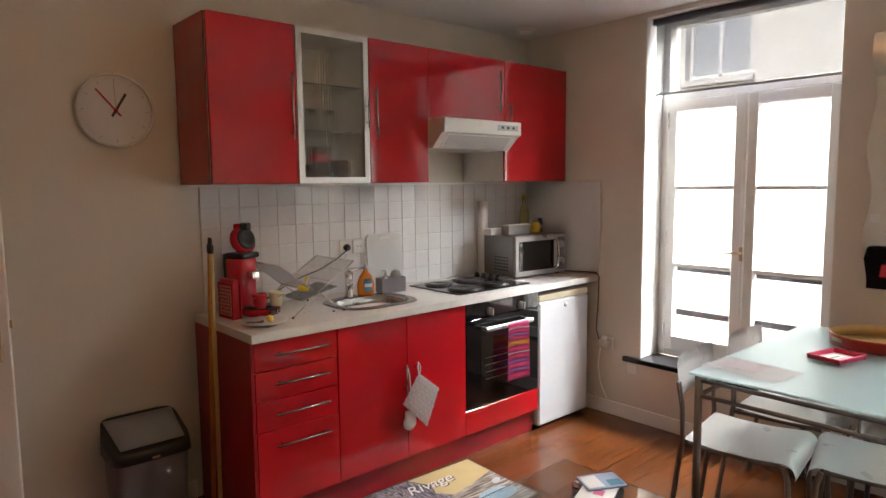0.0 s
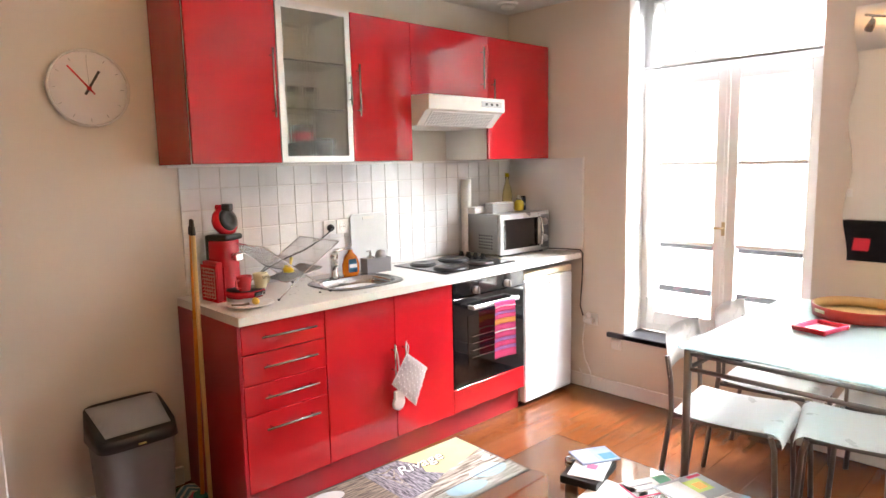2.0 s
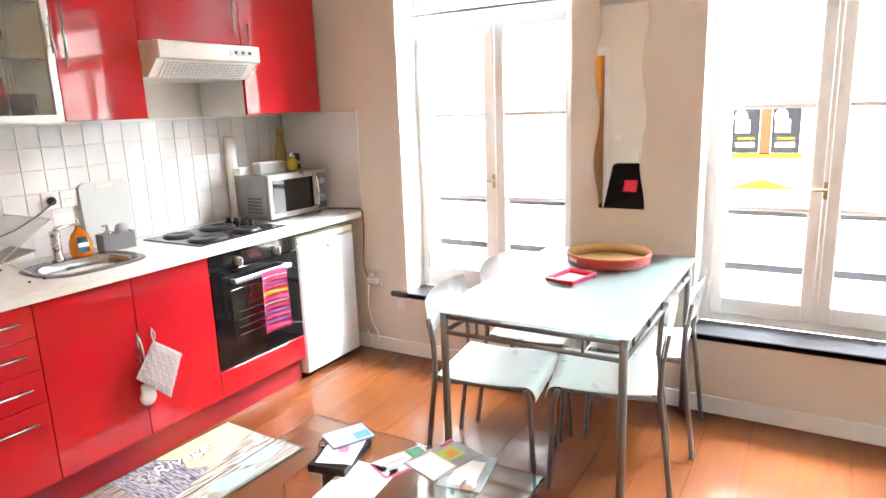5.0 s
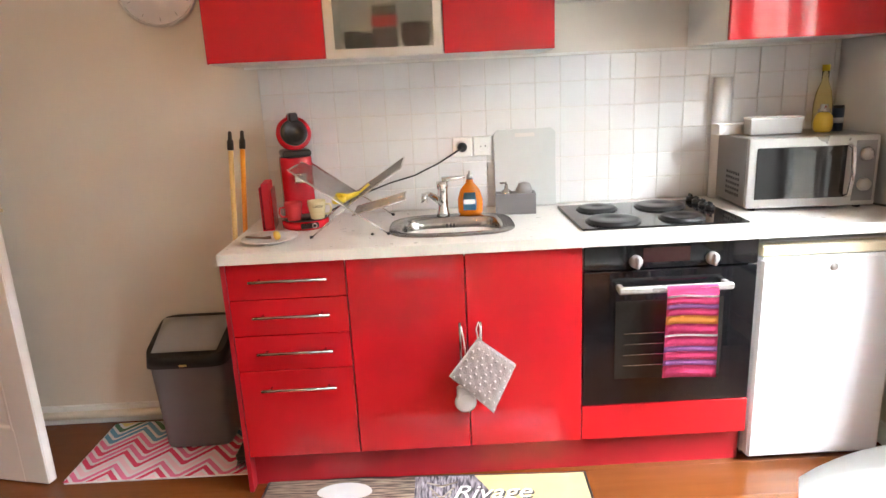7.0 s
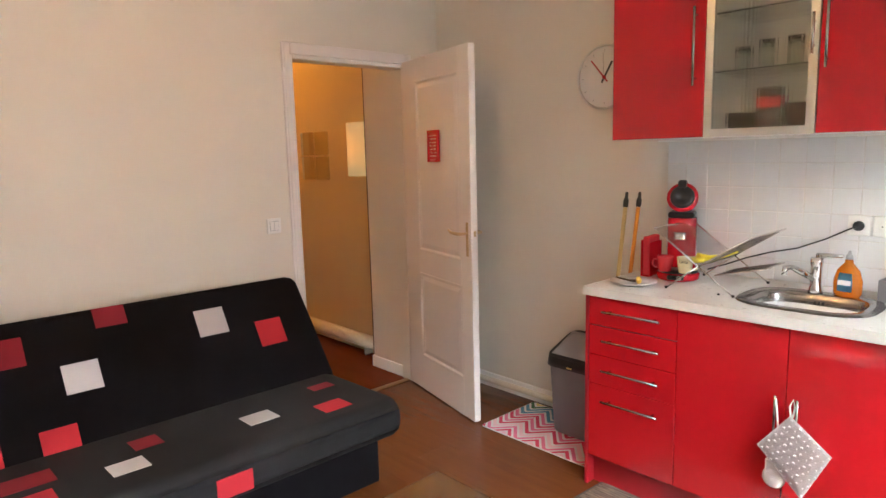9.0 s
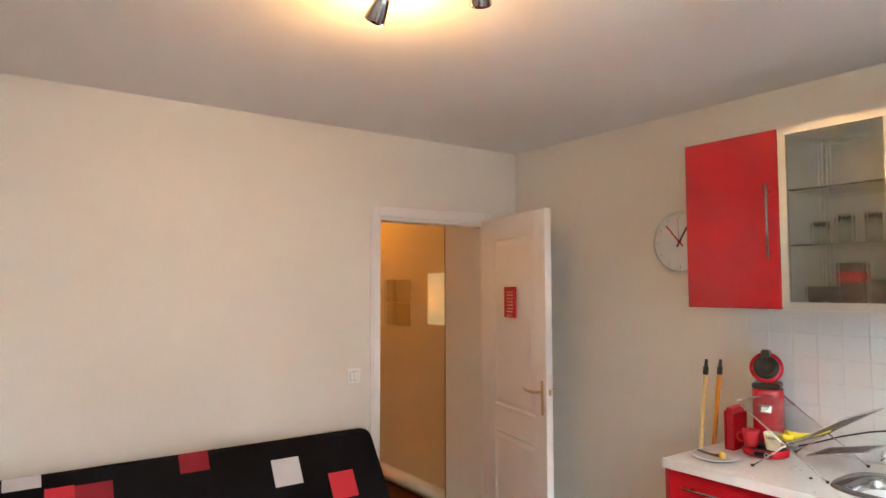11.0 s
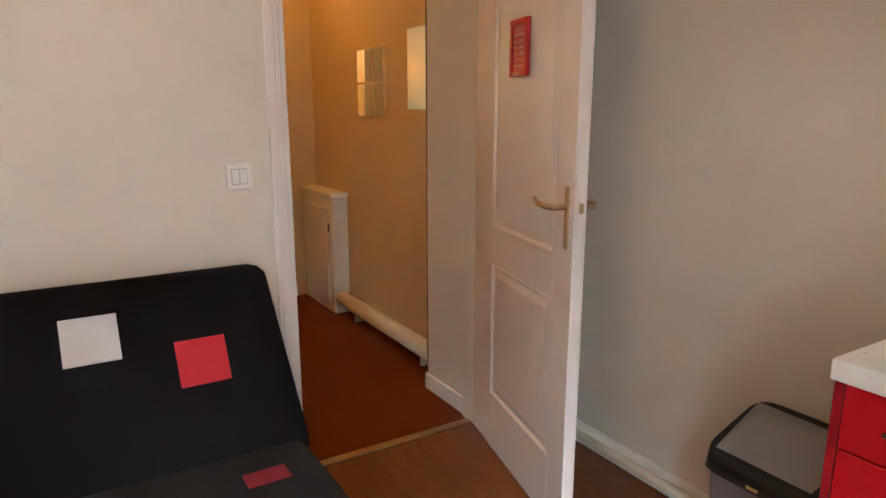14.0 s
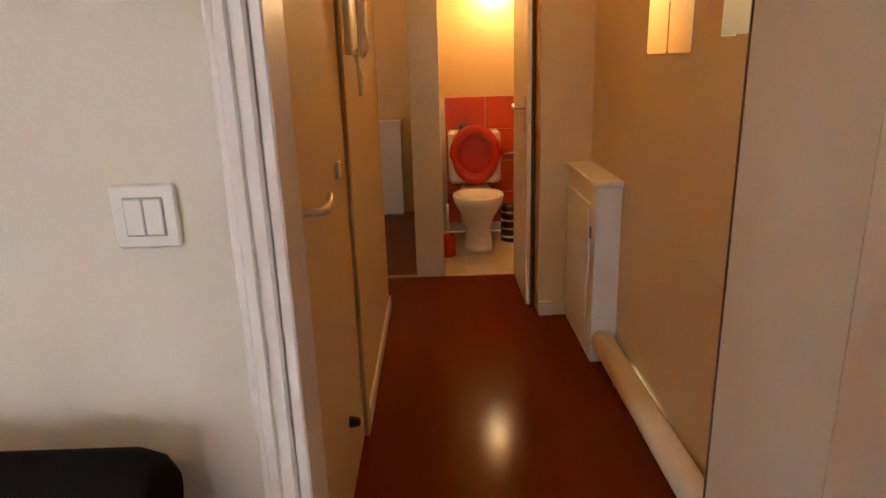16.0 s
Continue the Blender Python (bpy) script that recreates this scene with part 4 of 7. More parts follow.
bm = bmesh.new()
lathe(bm, [(0, 0), (0.027, 0), (0.025, 0.012), (0.021, 0.03), (0.021, 0.10), (0.024, 0.12), (0.022, 0.135), (0, 0.137)], 24)
part("body", bm, M["chrome"], tp)
bm = bmesh.new()
tube(bm, [(-0.005, -0.005, 0.05), (-0.035, -0.06, 0.085), (-0.055, -0.10, 0.105), (-0.07, -0.125, 0.105), (-0.072, -0.13, 0.078)], [0.014, 0.013, 0.011, 0.011, 0.012], 12)
part("spout", bm, M["chrome"], tp)
bm = bmesh.new()
tube(bm, [(0.0, 0, 0.14), (0.03, 0.0, 0.146), (0.09, -0.005, 0.15)], [0.014, 0.01, 0.006], 10)
part("lever", bm, M["chrome"], tp)

# ---- hob ----
hb = thing("hob", (1.515, -0.325, TOP), "black four-plate electric hob with knobs", "hob")
bpart("plate_base", (-0.29, 0.29, -0.22, 0.22, 0.0005, 0.008), M["blackgloss"], hb, "glossy black hob surface", 0.003)
for x, y, r in ((-0.155, -0.115, 0.09), (-0.155, 0.11, 0.072), (0.09, -0.12, 0.072), (0.09, 0.105, 0.09)):
    bm = bmesh.new()
    lathe(bm, [(0, 0.008), (r + 0.008, 0.008), (r + 0.008, 0.011), (r, 0.012), (r, 0.018), (r * 0.9, 0.020), (r * 0.3, 0.0195), (r * 0.28, 0.018), (0, 0.018)], 28, Matrix.Translation((x, y, 0)))
    part("hotplate", bm, M["black"], hb, "dark cast iron hotplate")
for k in range(4):
    bm = bmesh.new()
    lathe(bm, [(0, 0.008), (0.018, 0.008), (0.016, 0.024), (0, 0.026)], 14, Matrix.Translation((0.245, 0.19 - k * 0.062, 0)))
    box(bm, 0.241, 0.249, 0.175 - k * 0.062, 0.205 - k * 0.062, 0.022, 0.036, bevel=0.002)
    part("knob", bm, M["black"], hb)

# ---- microwave and what stands on it ----
mw = thing("microwave", (1.868, -0.37, TOP), "silver microwave oven with a dark door window", "microwave", rz=-4)
MWW, MWD, MWH = 0.46, 0.31, 0.268
bpart("body", (0, MWW, 0.02, MWD, 0.012, MWH), M["mwsteel"], mw, "", 0.004)
bpart("front_frame", (0, MWW, 0, 0.019, 0.012, MWH), M["silver"], mw, "silver front frame", 0.004)
bpart("door_window", (0.03, 0.345, -0.003, -0.0005, 0.045, MWH - 0.035), M["blackgloss"], mw, "black glass door window", 0.001)
bm = bmesh.new()
tube(bm, [(0.352, 0, 0.05), (0.352, -0.03, 0.06), (0.356, -0.035, 0.14), (0.352, -0.03, 0.225), (0.352, 0, 0.235)], 0.008, 10)
part("handle", bm, M["chrome"], mw)
bpart("control_panel", (0.375, MWW - 0.012, -0.003, -0.0005, 0.03, MWH - 0.02), M["grey"], mw, "grey control panel", 0.001)
for zz in (0.20, 0.09):
    bm = bmesh.new()
    lathe(bm, [(0, 0), (0.024, 0), (0.021, 0.016), (0, 0.018)], 18, pose(0.412, -0.003, zz, 90, 0, 0))
    part("knob", bm, M["silver"], mw)
bm = bmesh.new()
for i in range(6):
    for j in range(5):
        box(bm, -0.0015, 0.0005, 0.07 + i * 0.022, 0.082 + i * 0.022, 0.045 + j * 0.02, 0.055 + j * 0.02)
tagged(part("vent_slots", bm, M["black"], mw), kind="stuff")
for x in (0.04, MWW - 0.04):
    for y in (0.04, MWD - 0.04):
        bm = bmesh.new()
        cyl(bm, x, y, 0, 0.0125, 0.014, 10)
        part("foot", bm, M["black"], mw)
MT = TOP + MWH + 0.0005
bx = thing("metal_box", (2.02, -0.235, MT), "small grey metal box standing on the microwave", "box", rz=-4)
bpart("body", (-0.095, 0.095, -0.035, 0.035, 0, 0.064), M["silver"], bx, "", 0.003)
bpart("rim", (-0.097, 0.097, -0.037, 0.037, 0.058, 0.066), M["plastic"], bx, "", 0.002)
bx = thing("paper_carton", (1.905, -0.15, MT), "flat white carton on the microwave", "box", rz=5)
bpart("body", (-0.07, 0.055, -0.03, 0.03, 0, 0.04), M["cardboard"], bx, "", 0.002)
bpart("lid", (-0.071, 0.056, -0.031, 0.031, 0.034, 0.0415), M["cardboard"], bx, "", 0.001)
jr = thing("spice_jar", (2.205, -0.245, MT), "yellow jar with a chrome lid on the microwave", "jar")
bm = bmesh.new()
lathe(bm, [(0, 0), (0.026, 0), (0.032, 0.01), (0.034, 0.035), (0.03, 0.06), (0.019, 0.072), (0, 0.072)], 20)
part("body", bm, M["mustard"], jr, "yellow filled glass body")
bm = bmesh.new()
lathe(bm, [(0, 0.0725), (0.021, 0.0725), (0.021, 0.085), (0.014, 0.088), (0.014, 0.102), (0, 0.104)], 18)
part("lid", bm, M["chrome"], jr)
jr = thing("spice_tin", (2.275, -0.22, MT), "dark blue pepper tin on the microwave", "jar")
bm = bmesh.new()
cyl(bm, 0, 0, 0, 0.085, 0.021, 18)
part("body", bm, mat("dark_blue_tin", (0.01, 0.03, 0.07), 0.3), jr)
bm = bmesh.new()
cyl(bm, 0, 0, 0.0855, 0.095, 0.020, 18)
part("lid", bm, M["black"], jr)
bm = bmesh.new()
cyl(bm, 0, 0, 0.03, 0.05, 0.0216, 18)
part("band", bm, M["silver"], jr)
jr = thing("oil_bottle", (2.32, -0.045, TOP), "tall yellow oil bottle in the worktop corner", "bottle")
bm = bmesh.new()
lathe(bm, [(0, 0), (0.034, 0), (0.035, 0.02), (0.035, 0.36), (0.028, 0.41), (0.013, 0.45), (0.013, 0.49), (0, 0.49)], 20)
part("body", bm, M["yoil"], jr)
bm = bmesh.new()
cyl(bm, 0, 0, 0.4905, 0.515, 0.015, 14)
part("cap", bm, M["yellowgloss"], jr)
pr = thing("paper_roll", (1.905, -0.046, TOP), "tall white paper roll standing against the tiles", "paper roll")
bm = bmesh.new()
lathe(bm, [(0.012, 0), (0.034, 0), (0.034, 0.485), (0.012, 0.485)], 20)
part("roll", bm, M["cardboard"], pr)
bm = bmesh.new()
lathe(bm, [(0.0115, 0.484), (0.0115, 0.0), (0.009, 0.0), (0.009, 0.484), (0.0115, 0.484)], 16)
part("core", bm, mat("card_core", (0.40, 0.30, 0.2), 0.8), pr)

# ---- worktop things ----
cb = thing("cutting_board", (1.108, -0.018, TOP), "translucent white plastic cutting board leaning on the tiles", "cutting board")
bm = bmesh.new()
tilt = pose(0, 0, 0.0005, -3.0, 0, 0)
o_ = [(-0.127, 0), (0.127, 0), (0.127, 0.30), (0.11, 0.317), (-0.11, 0.317), (-0.127, 0.30)]
mm = tilt @ Matrix(((1, 0, 0, 0), (0, 0, 1, -0.026), (0, 1, 0, 0), (0, 0, 0, 1)))
extrude_poly(bm, o_, 0.006, mm, 0.0015)
part("board", bm, mat("milky_plastic", (0.72, 0.74, 0.73), 0.4, alpha=0.75), cb)
bm = bmesh.new()
box(bm, -0.04, 0.04, -0.0275, -0.0262, 0.285, 0.30, m=tilt)
part("grip_slot", bm, M["grout"], cb, "pale grip slot")

ca = thing("sink_caddy", (1.048, -0.165, TOP), "slate grey sink caddy holding a dispenser and a scourer", "caddy", rz=-4)
bm = bmesh.new()
for a in ((-0.078, 0.078, -0.035, -0.031), (-0.078, 0.078, 0.031, 0.035), (-0.078, -0.074, -0.031, 0.031), (0.074, 0.078, -0.031, 0.031)):
    box(bm, a[0], a[1], a[2], a[3], 0, 0.082)
box(bm, -0.074, 0.074, -0.031, 0.031, 0, 0.05)
part("body", bm, M["grey"], ca)
bm = bmesh.new()
lathe(bm, [(0, 0.05), (0.02, 0.05), (0.02, 0.09), (0.008, 0.097), (0.006, 0.115), (0, 0.115)], 16, Matrix.Translation((-0.035, 0, 0)))
tube(bm, [(-0.035, 0, 0.112), (-0.035, 0, 0.122), (-0.06, -0.004, 0.121)], 0.004, 8)
part("dispenser", bm, M["steel"], ca, "steel soap dispenser")
bm = bmesh.new()
lathe(bm, [(0, 0.06), (0.022, 0.066), (0.034, 0.09), (0.022, 0.118), (0, 0.125)], 14, Matrix.Translation((0.035, 0, 0)))
rs = random.Random(4)
for v in bm.verts:
    v.co += Vector((rs.uniform(-1, 1), rs.uniform(-1, 1), rs.uniform(-1, 1))) * 0.002
part("scourer", bm, mat("steel_wool", (0.35, 0.34, 0.34), 0.5, 0.7, bump=1.0, bscale=400), ca, "grey wire scourer")

db = thing("dish_soap_bottle", (0.868, -0.178, TOP + 0.006), "amber dish soap bottle with a pale cap beside the tap", "bottle", rz=-8)
bm = bmesh.new()
lathe(bm, [(0, 0), (0.042, 0), (0.049, 0.012), (0.05, 0.06), (0.038, 0.10), (0.016, 0.125), (0.013, 0.14), (0, 0.14)], 24, squash=0.6)
part("body", bm, M["oil"], db)
bm = bmesh.new()
lathe(bm, [(0, 0.1405), (0.013, 0.1405), (0.012, 0.155), (0.006, 0.16), (0.005, 0.172), (0, 0.173)], 14)
part("cap", bm, M["silver"], db, "pale silver push cap")
bm = bmesh.new()
lathe(bm, [(0.0505, 0.022), (0.0508, 0.06), (0.043, 0.09)], 24, squash=0.61)
for f in list(bm.faces):
    if abs(f.calc_center_median().x) > 0.028 or f.calc_center_median().y > 0:
        bm.faces.remove(f)
bmesh.ops.solidify(bm, geom=bm.faces[:], thickness=0.0006)
part("label", bm, M["blue"], db, "blue and white bottle label")
bpart("label_bar", (-0.022, 0.022, -0.0328, -0.0312, 0.046, 0.064), M["cardboard"], db)

for nm, xx, lab in (("wall_socket", 0.852, "white wall socket with a black plug in it"), ("wall_socket", 0.938, "white empty wall socket on the tiles")):
    q = thing(nm, (xx, -0.009, 1.160), lab, "socket", "sockets over the worktop")
    bpart("plate", (-0.04, 0.04, -0.009, 0, -0.04, 0.04), M["plastic"], q, "", 0.003)
    bm = bmesh.new()
    lathe(bm, [(0.02, 0.0), (0.023, 0.0), (0.023, 0.002), (0.02, 0.002), (0.02, 0.0)], 20, pose(0, -0.009, 0, 90, 0, 0))
    part("ring", bm, M["plastic"], q)
    for k in (-1, 1):
        bm = bmesh.new()
        cyl(bm, k * 0.0095, 0, 0, 0.0012, 0.003, 8, m=pose(0, -0.009, 0, 90, 0, 0))
        part("hole", bm, M["black"], q)
pg = thing("plug", (0.852, -0.019, 1.160), "black plug with a drooping cable to the coffee machine", "plug")
bm = bmesh.new()
lathe(bm, [(0, 0), (0.019, 0), (0.020, 0.012), (0.012, 0.028), (0, 0.03)], 16, pose(0, 0, 0, 90, 0, 0))
part("plug_body", bm, M["black"], pg)
bm = bmesh.new()
tube(bm, [(0, -0.028, 0), (-0.03, -0.045, -0.015), (-0.1, -0.05, -0.055), (-0.2, -0.05, -0.10), (-0.3, -0.05, -0.125), (-0.4, -0.05, -0.16), (-0.48, -0.06, -0.195), (-0.55, -0.09, -0.222)], 0.0035, 6)
part("cable", bm, M["black"], pg)

# coffee machine
cm = thing("coffee_machine", (0.203, -0.165, TOP), "red capsule coffee machine with its round head lifted open", "coffee machine", rz=20)
bm = bmesh.new()
prev = None
for z, k, dy in ((0.0, 1.02, 0.0), (0.02, 1.0, 0.0), (0.13, 0.96, 0.003), (0.23, 0.98, 0.0), (0.255, 0.97, -0.002), (0.262, 0.93, -0.002)):
    r = []
    for q in range(32):
        x, y = sup(0.063 * k, 0.062 * k, q * math.tau / 32, 3.0)
        r.append(bm.verts.new((x, y + 0.042 + dy, z)))
    if prev:
        for q in range(32):
            f = bm.faces.new((prev[q], prev[(q + 1) % 32], r[(q + 1) % 32], r[q]))
            f.smooth = True
    else:
        bm.faces.new(r)
    prev = r
bm.faces.new(prev)
part("body", bm, M["redplastic"], cm)
# added black strip: the shade on the machine's side, put in as a shape
bm = bmesh.new()
box(bm, -0.046, 0.046, 0.088, 0.118, 0.0, 0.285, bevel=0.012, seg=3)
part("shaded_side", bm, M["black"], cm, "black strip standing in for the machine's shaded side")
bm = bmesh.new()
box(bm, -0.056, 0.056, -0.03, 0.085, 0.2625, 0.29, bevel=0.012, seg=3)
part("top_cover", bm, M["black"], cm, "black open head base")
bm = bmesh.new()
lathe(bm, [(0, 0), (0.075, 0), (0.088, 0.006), (0.09, 0.03), (0.08, 0.034), (0, 0.034)], 28, Matrix.Translation((0, -0.075, 0)))
part("drip_tray", bm, M["redplastic"], cm, "red round drip tray")
bm = bmesh.new()
cyl(bm, 0, -0.075, 0.0345, 0.04, 0.082, 24)
part("tray_grid", bm, M["black"], cm, "black tray top")
bm = bmesh.new()
box(bm, -0.034, 0.034, -0.168, -0.155, 0.010, 0.031, bevel=0.004)
part("control_strip", bm, M["blackgloss"], cm, "glossy black control strip")
bm = bmesh.new()
lathe(bm, [(0.0065, 0), (0.010, 0), (0.010, 0.004), (0.0065, 0.004), (0.0065, 0)], 16, pose(0.016, -0.168, 0.0205, 90, 0, 0))
part("dial_ring", bm, M["chrome"], cm, "chrome dial ring")
hm = pose(0, 0.02, 0.35, 72, 0, 0)
bm = bmesh.new()
lathe(bm, [(0, -0.055), (0.028, -0.052), (0.048, -0.04), (0.064, -0.018), (0.067, 0.008), (0.054, 0.016), (0, 0.016)], 28, hm)
box(bm, -0.016, 0.016, 0.045, 0.07, 0.395, 0.425, bevel=0.008, seg=2)
box(bm, -0.018, 0.018, 0.015, 0.055, 0.285, 0.35, bevel=0.006)
part("lifted_head", bm, M["redplastic"], cm, "glossy red lifted head")
bm = bmesh.new()
lathe(bm, [(0, 0.0165), (0.052, 0.0165), (0.050, 0.026), (0.03, 0.027), (0.028, 0.022), (0, 0.022)], 28, hm)
box(bm, -0.017, 0.017, -0.02, 0.03, 0.3955, 0.43, bevel=0.006)
box(bm, -0.022, 0.022, -0.004, 0.03, 0.2855, 0.312, bevel=0.006)
part("head_face", bm, M["black"], cm, "black round capsule face")
bm = bmesh.new()
box(bm, -0.024, 0.024, -0.055, -0.0155, 0.165, 0.205, bevel=0.008, seg=2)
tube(bm, [(-0.026, -0.05, 0.20), (0, -0.065, 0.2), (0.026, -0.05, 0.20)], 0.005, 8)
part("spout", bm, M["chrome"], cm)


def cup(x, y, z, material, label, ang):
    e = thing("cup", (x, y, z), label, "cup", rz=ang)
    bm = bmesh.new()
    lathe(bm, [(0, 0), (0.024, 0), (0.026, 0.003), (0.034, 0.058), (0.034, 0.068), (0.031, 0.068), (0.024, 0.006), (0, 0.006)], 24)
    part("bowl", bm, material, e)
    bm = bmesh.new()
    tube(bm, [(0.029, 0, 0.052), (0.05, 0, 0.05), (0.053, 0, 0.03), (0.045, 0, 0.016), (0.027, 0, 0.014)], 0.004, 8)
    part("handle", bm, material, e)
    return e


CMz = TOP + 0.0405
cup(0.198, -0.292, CMz, M["redcup"], "red coffee cup on the drip tray", 200)
c2 = cup(0.284, -0.282, CMz, M["cream"], "cream coffee cup with small lettering on the drip tray", 15)
text_part("lettering", "Latte", 0.018, M["black"], c2, pose(0, -0.0352, 0.052, 84, 0, -10), 0.0003)

nh = thing("napkin_holder", (0.088, -0.215, TOP), "red napkin stand with a pale leaf pattern", "napkin holder", rz=-84)
bpart("plate", (-0.065, 0.065, -0.022, -0.018, 0, 0.165), M["redplastic"], nh, "", 0.001)
bpart("plate", (-0.065, 0.065, 0.018, 0.022, 0, 0.155), M["redplastic"], nh, "", 0.001)
bpart("base", (-0.065, 0.065, -0.018, 0.018, 0, 0.006), M["redplastic"], nh)
bpart("napkin_pad", (-0.06, 0.06, -0.014, 0.014, 0.0065, 0.18), M["sofared"], nh, "red paper napkins", 0.003)
bm = bmesh.new()
rr = random.Random(9)
for i in range(5):
    for j in range(8):
        x, z = -0.042 + i * 0.021, 0.026 + j * 0.0165
        box(bm, -0.009, 0.007, -0.0008, 0, -0.0045, 0.0045, m=pose(x, -0.0238, z, 0, rr.uniform(-60, 60), 0))
tagged(part("pattern", bm, M["redplastic"], nh, "red scroll pattern"), kind="stuff")
bpart("inlay", (-0.052, 0.052, -0.0235, -0.0221, 0.016, 0.152), mat("dull_rose_print", (0.55, 0.30, 0.25), 0.6), nh, "dull rose patterned inlay")

pl = thing("plate", (0.14, -0.455, TOP), "white oval plate with a lemon piece and a spoon", "plate")
bm = bmesh.new()
lathe(bm, [(0, 0), (0.055, 0), (0.06, 0.003), (0.098, 0.014), (0.098, 0.017), (0.06, 0.007), (0, 0.005)], 36)
part("dish", bm, M["enamel"], pl)
bm = bmesh.new()
lathe(bm, [(0, -0.012), (0.014, -0.008), (0.018, 0), (0.012, 0.01), (0, 0.013)], 14, pose(0.025, 0.0, 0.020, 0, 80, 30))
part("lemon", bm, mat("lemon", (0.75, 0.5, 0.08), 0.5, bump=0.3), pl, "yellow lemon piece")
bm = bmesh.new()
tube(bm, [(0.0, 0.02, 0.009), (-0.03, 0.012, 0.011), (-0.085, 0.0, 0.02)], [0.008, 0.004, 0.004], 8)
part("spoon", bm, mat("dark_spoon", (0.12, 0.07, 0.04), 0.4), pl)

# dish rack
dr = thing("dish_rack", (0.415, -0.27, TOP), "folding steel wire dish rack with a yellow brush in it", "dish rack")
W2 = 0.172


def wire_panel(name, a, b, n, r=0.0016, y0=-W2, y1=W2):
    """A frame between two profile points with wires across it."""
    bm = bmesh.new()
    for y in (y0, y1):
        tube(bm, [(a[0], y, a[1]), (b[0], y, b[1])], 0.0032, 6)
    tube(bm, [(b[0], y0, b[1]), (b[0], y1, b[1])], 0.0032, 6)
    tube(bm, [(a[0], y0, a[1]), (a[0], y1, a[1])], 0.0026, 6)
    part(name + "_frame", bm, M["chrome"], dr)
    bm = bmesh.new()
    for k in range(1, n):
        y = y0 + (y1 - y0) * k / n
        tube(bm, [(a[0], y, a[1]), (b[0], y, b[1])], r, 4, caps=False)
    for k in (0.35, 0.7):
        x, z = a[0] + (b[0] - a[0]) * k, a[1] + (b[1] - a[1]) * k
        tube(bm, [(x, y0, z), (x, y1, z)], r, 4, caps=False)
    tagged(part(name + "_mesh", bm, M["steel"], dr), kind="stuff")


wire_panel("left_basket", (0.0, 0.105), (-0.19, 0.245), 18, r=0.0012)
wire_panel("right_basket", (0.0, 0.105), (0.20, 0.235), 18, r=0.0012)
wire_panel("lower_basket", (0.0, 0.045), (0.20, 0.095), 20, y0=-0.02, y1=W2)
for y in (-W2, W2):
    for x in (0.14, -0.13):
        bm = bmesh.new()
        tube(bm, [(0.0, y, 0.105), (x, y, 0.004)], 0.0032, 6)
        part("leg", bm, M["chrome"], dr)
for x in (0.142, -0.132):
    for y in (-W2, W2):
        bm = bmesh.new()
        lathe(bm, [(0, 0), (0.006, 0), (0.006, 0.009), (0, 0.01)], 8, Matrix.Translation((x, y, 0)))
        part("rubber_foot", bm, M["black"], dr)
yb = thing("washing_brush", (0.41, -0.33, TOP + 0.118), "yellow plastic washing-up brush lying in the wire rack", "brush", rz=55)
bm = bmesh.new()
tube(bm, [(-0.05, 0, 0.01), (0.0, 0, 0.006), (0.07, 0, 0.012), (0.12, 0, 0.03)], [0.02, 0.012, 0.006, 0.009], 10)
part("handle", bm, M["yellowgloss"], yb)
bm = bmesh.new()
lathe(bm, [(0, 0), (0.024, 0), (0.027, 0.02), (0, 0.02)], 14, pose(-0.05, 0, -0.008))
part("head", bm, M["yellowgloss"], yb)
ol = thing("olive_pit", (0.50, -0.44, TOP), "tiny dark crumb on the worktop", "crumb")
bm = bmesh.new()
lathe(bm, [(0, 0), (0.006, 0.002), (0.007, 0.005), (0, 0.01)], 8)
part("crumb", bm, M["black"], ol)

# oven towel
tw = thing("tea_towel", (1.57, YF - 0.062, 0.40), "striped pink, orange and lilac tea towel over the oven handle", "towel")
bands = [(0.0, 0.045, "cerise"), (0.045, 0.065, "lilac"), (0.065, 0.095, "cerise"), (0.095, 0.115, "lilac"), (0.115, 0.15, "cerise"), (0.15, 0.158, "whitecloth"),
         (0.158, 0.195, "cerise"), (0.195, 0.225, "orangecl"), (0.225, 0.25, "cerise"), (0.25, 0.265, "lilac"), (0.265, 0.29, "cerise"), (0.29, 0.297, "whitecloth"), (0.297, 0.322, "cerise")]


def towel_pt(u, z, side=-1):
    x = (u - 0.5) * (0.185 - 0.012 * z / 0.32)
    y = side * 0.002 + 0.003 * math.sin(u * 9 + 1) * (1 - z / 0.36) + (0.004 if z > 0.31 else 0)
    return Vector((x, y, z + 0.004 * math.sin(u * 5)))


for a, b, k in bands:
    bm = bmesh.new()
    grid(bm, 14, 2, lambda u, v: towel_pt(u, a + (b - a) * v))
    bmesh.ops.solidify(bm, geom=bm.faces[:], thickness=0.003)
    part("stripe", bm, M[k], tw)
bm = bmesh.new()
grid(bm, 10, 6, lambda u, v: Vector(((u - 0.5) * 0.173, 0.002 + 0.026 * v, 0.322 + 0.008 * math.sin(math.pi * v))))
bmesh.ops.solidify(bm, geom=bm.faces[:], thickness=0.003)
part("fold", bm, M["cerise"], tw)

# pot holder and mitt
ph = thing("pot_holder", (0.86, YF - 0.045, 0.63), "spotted grey-beige quilted pot holder hanging on a door handle", "pot holder")
C = [Vector((-0.012, 0, -0.05)), Vector((-0.115, 0, -0.185)), Vector((0.035, 0, -0.335)), Vector((0.118, 0, -0.155))]


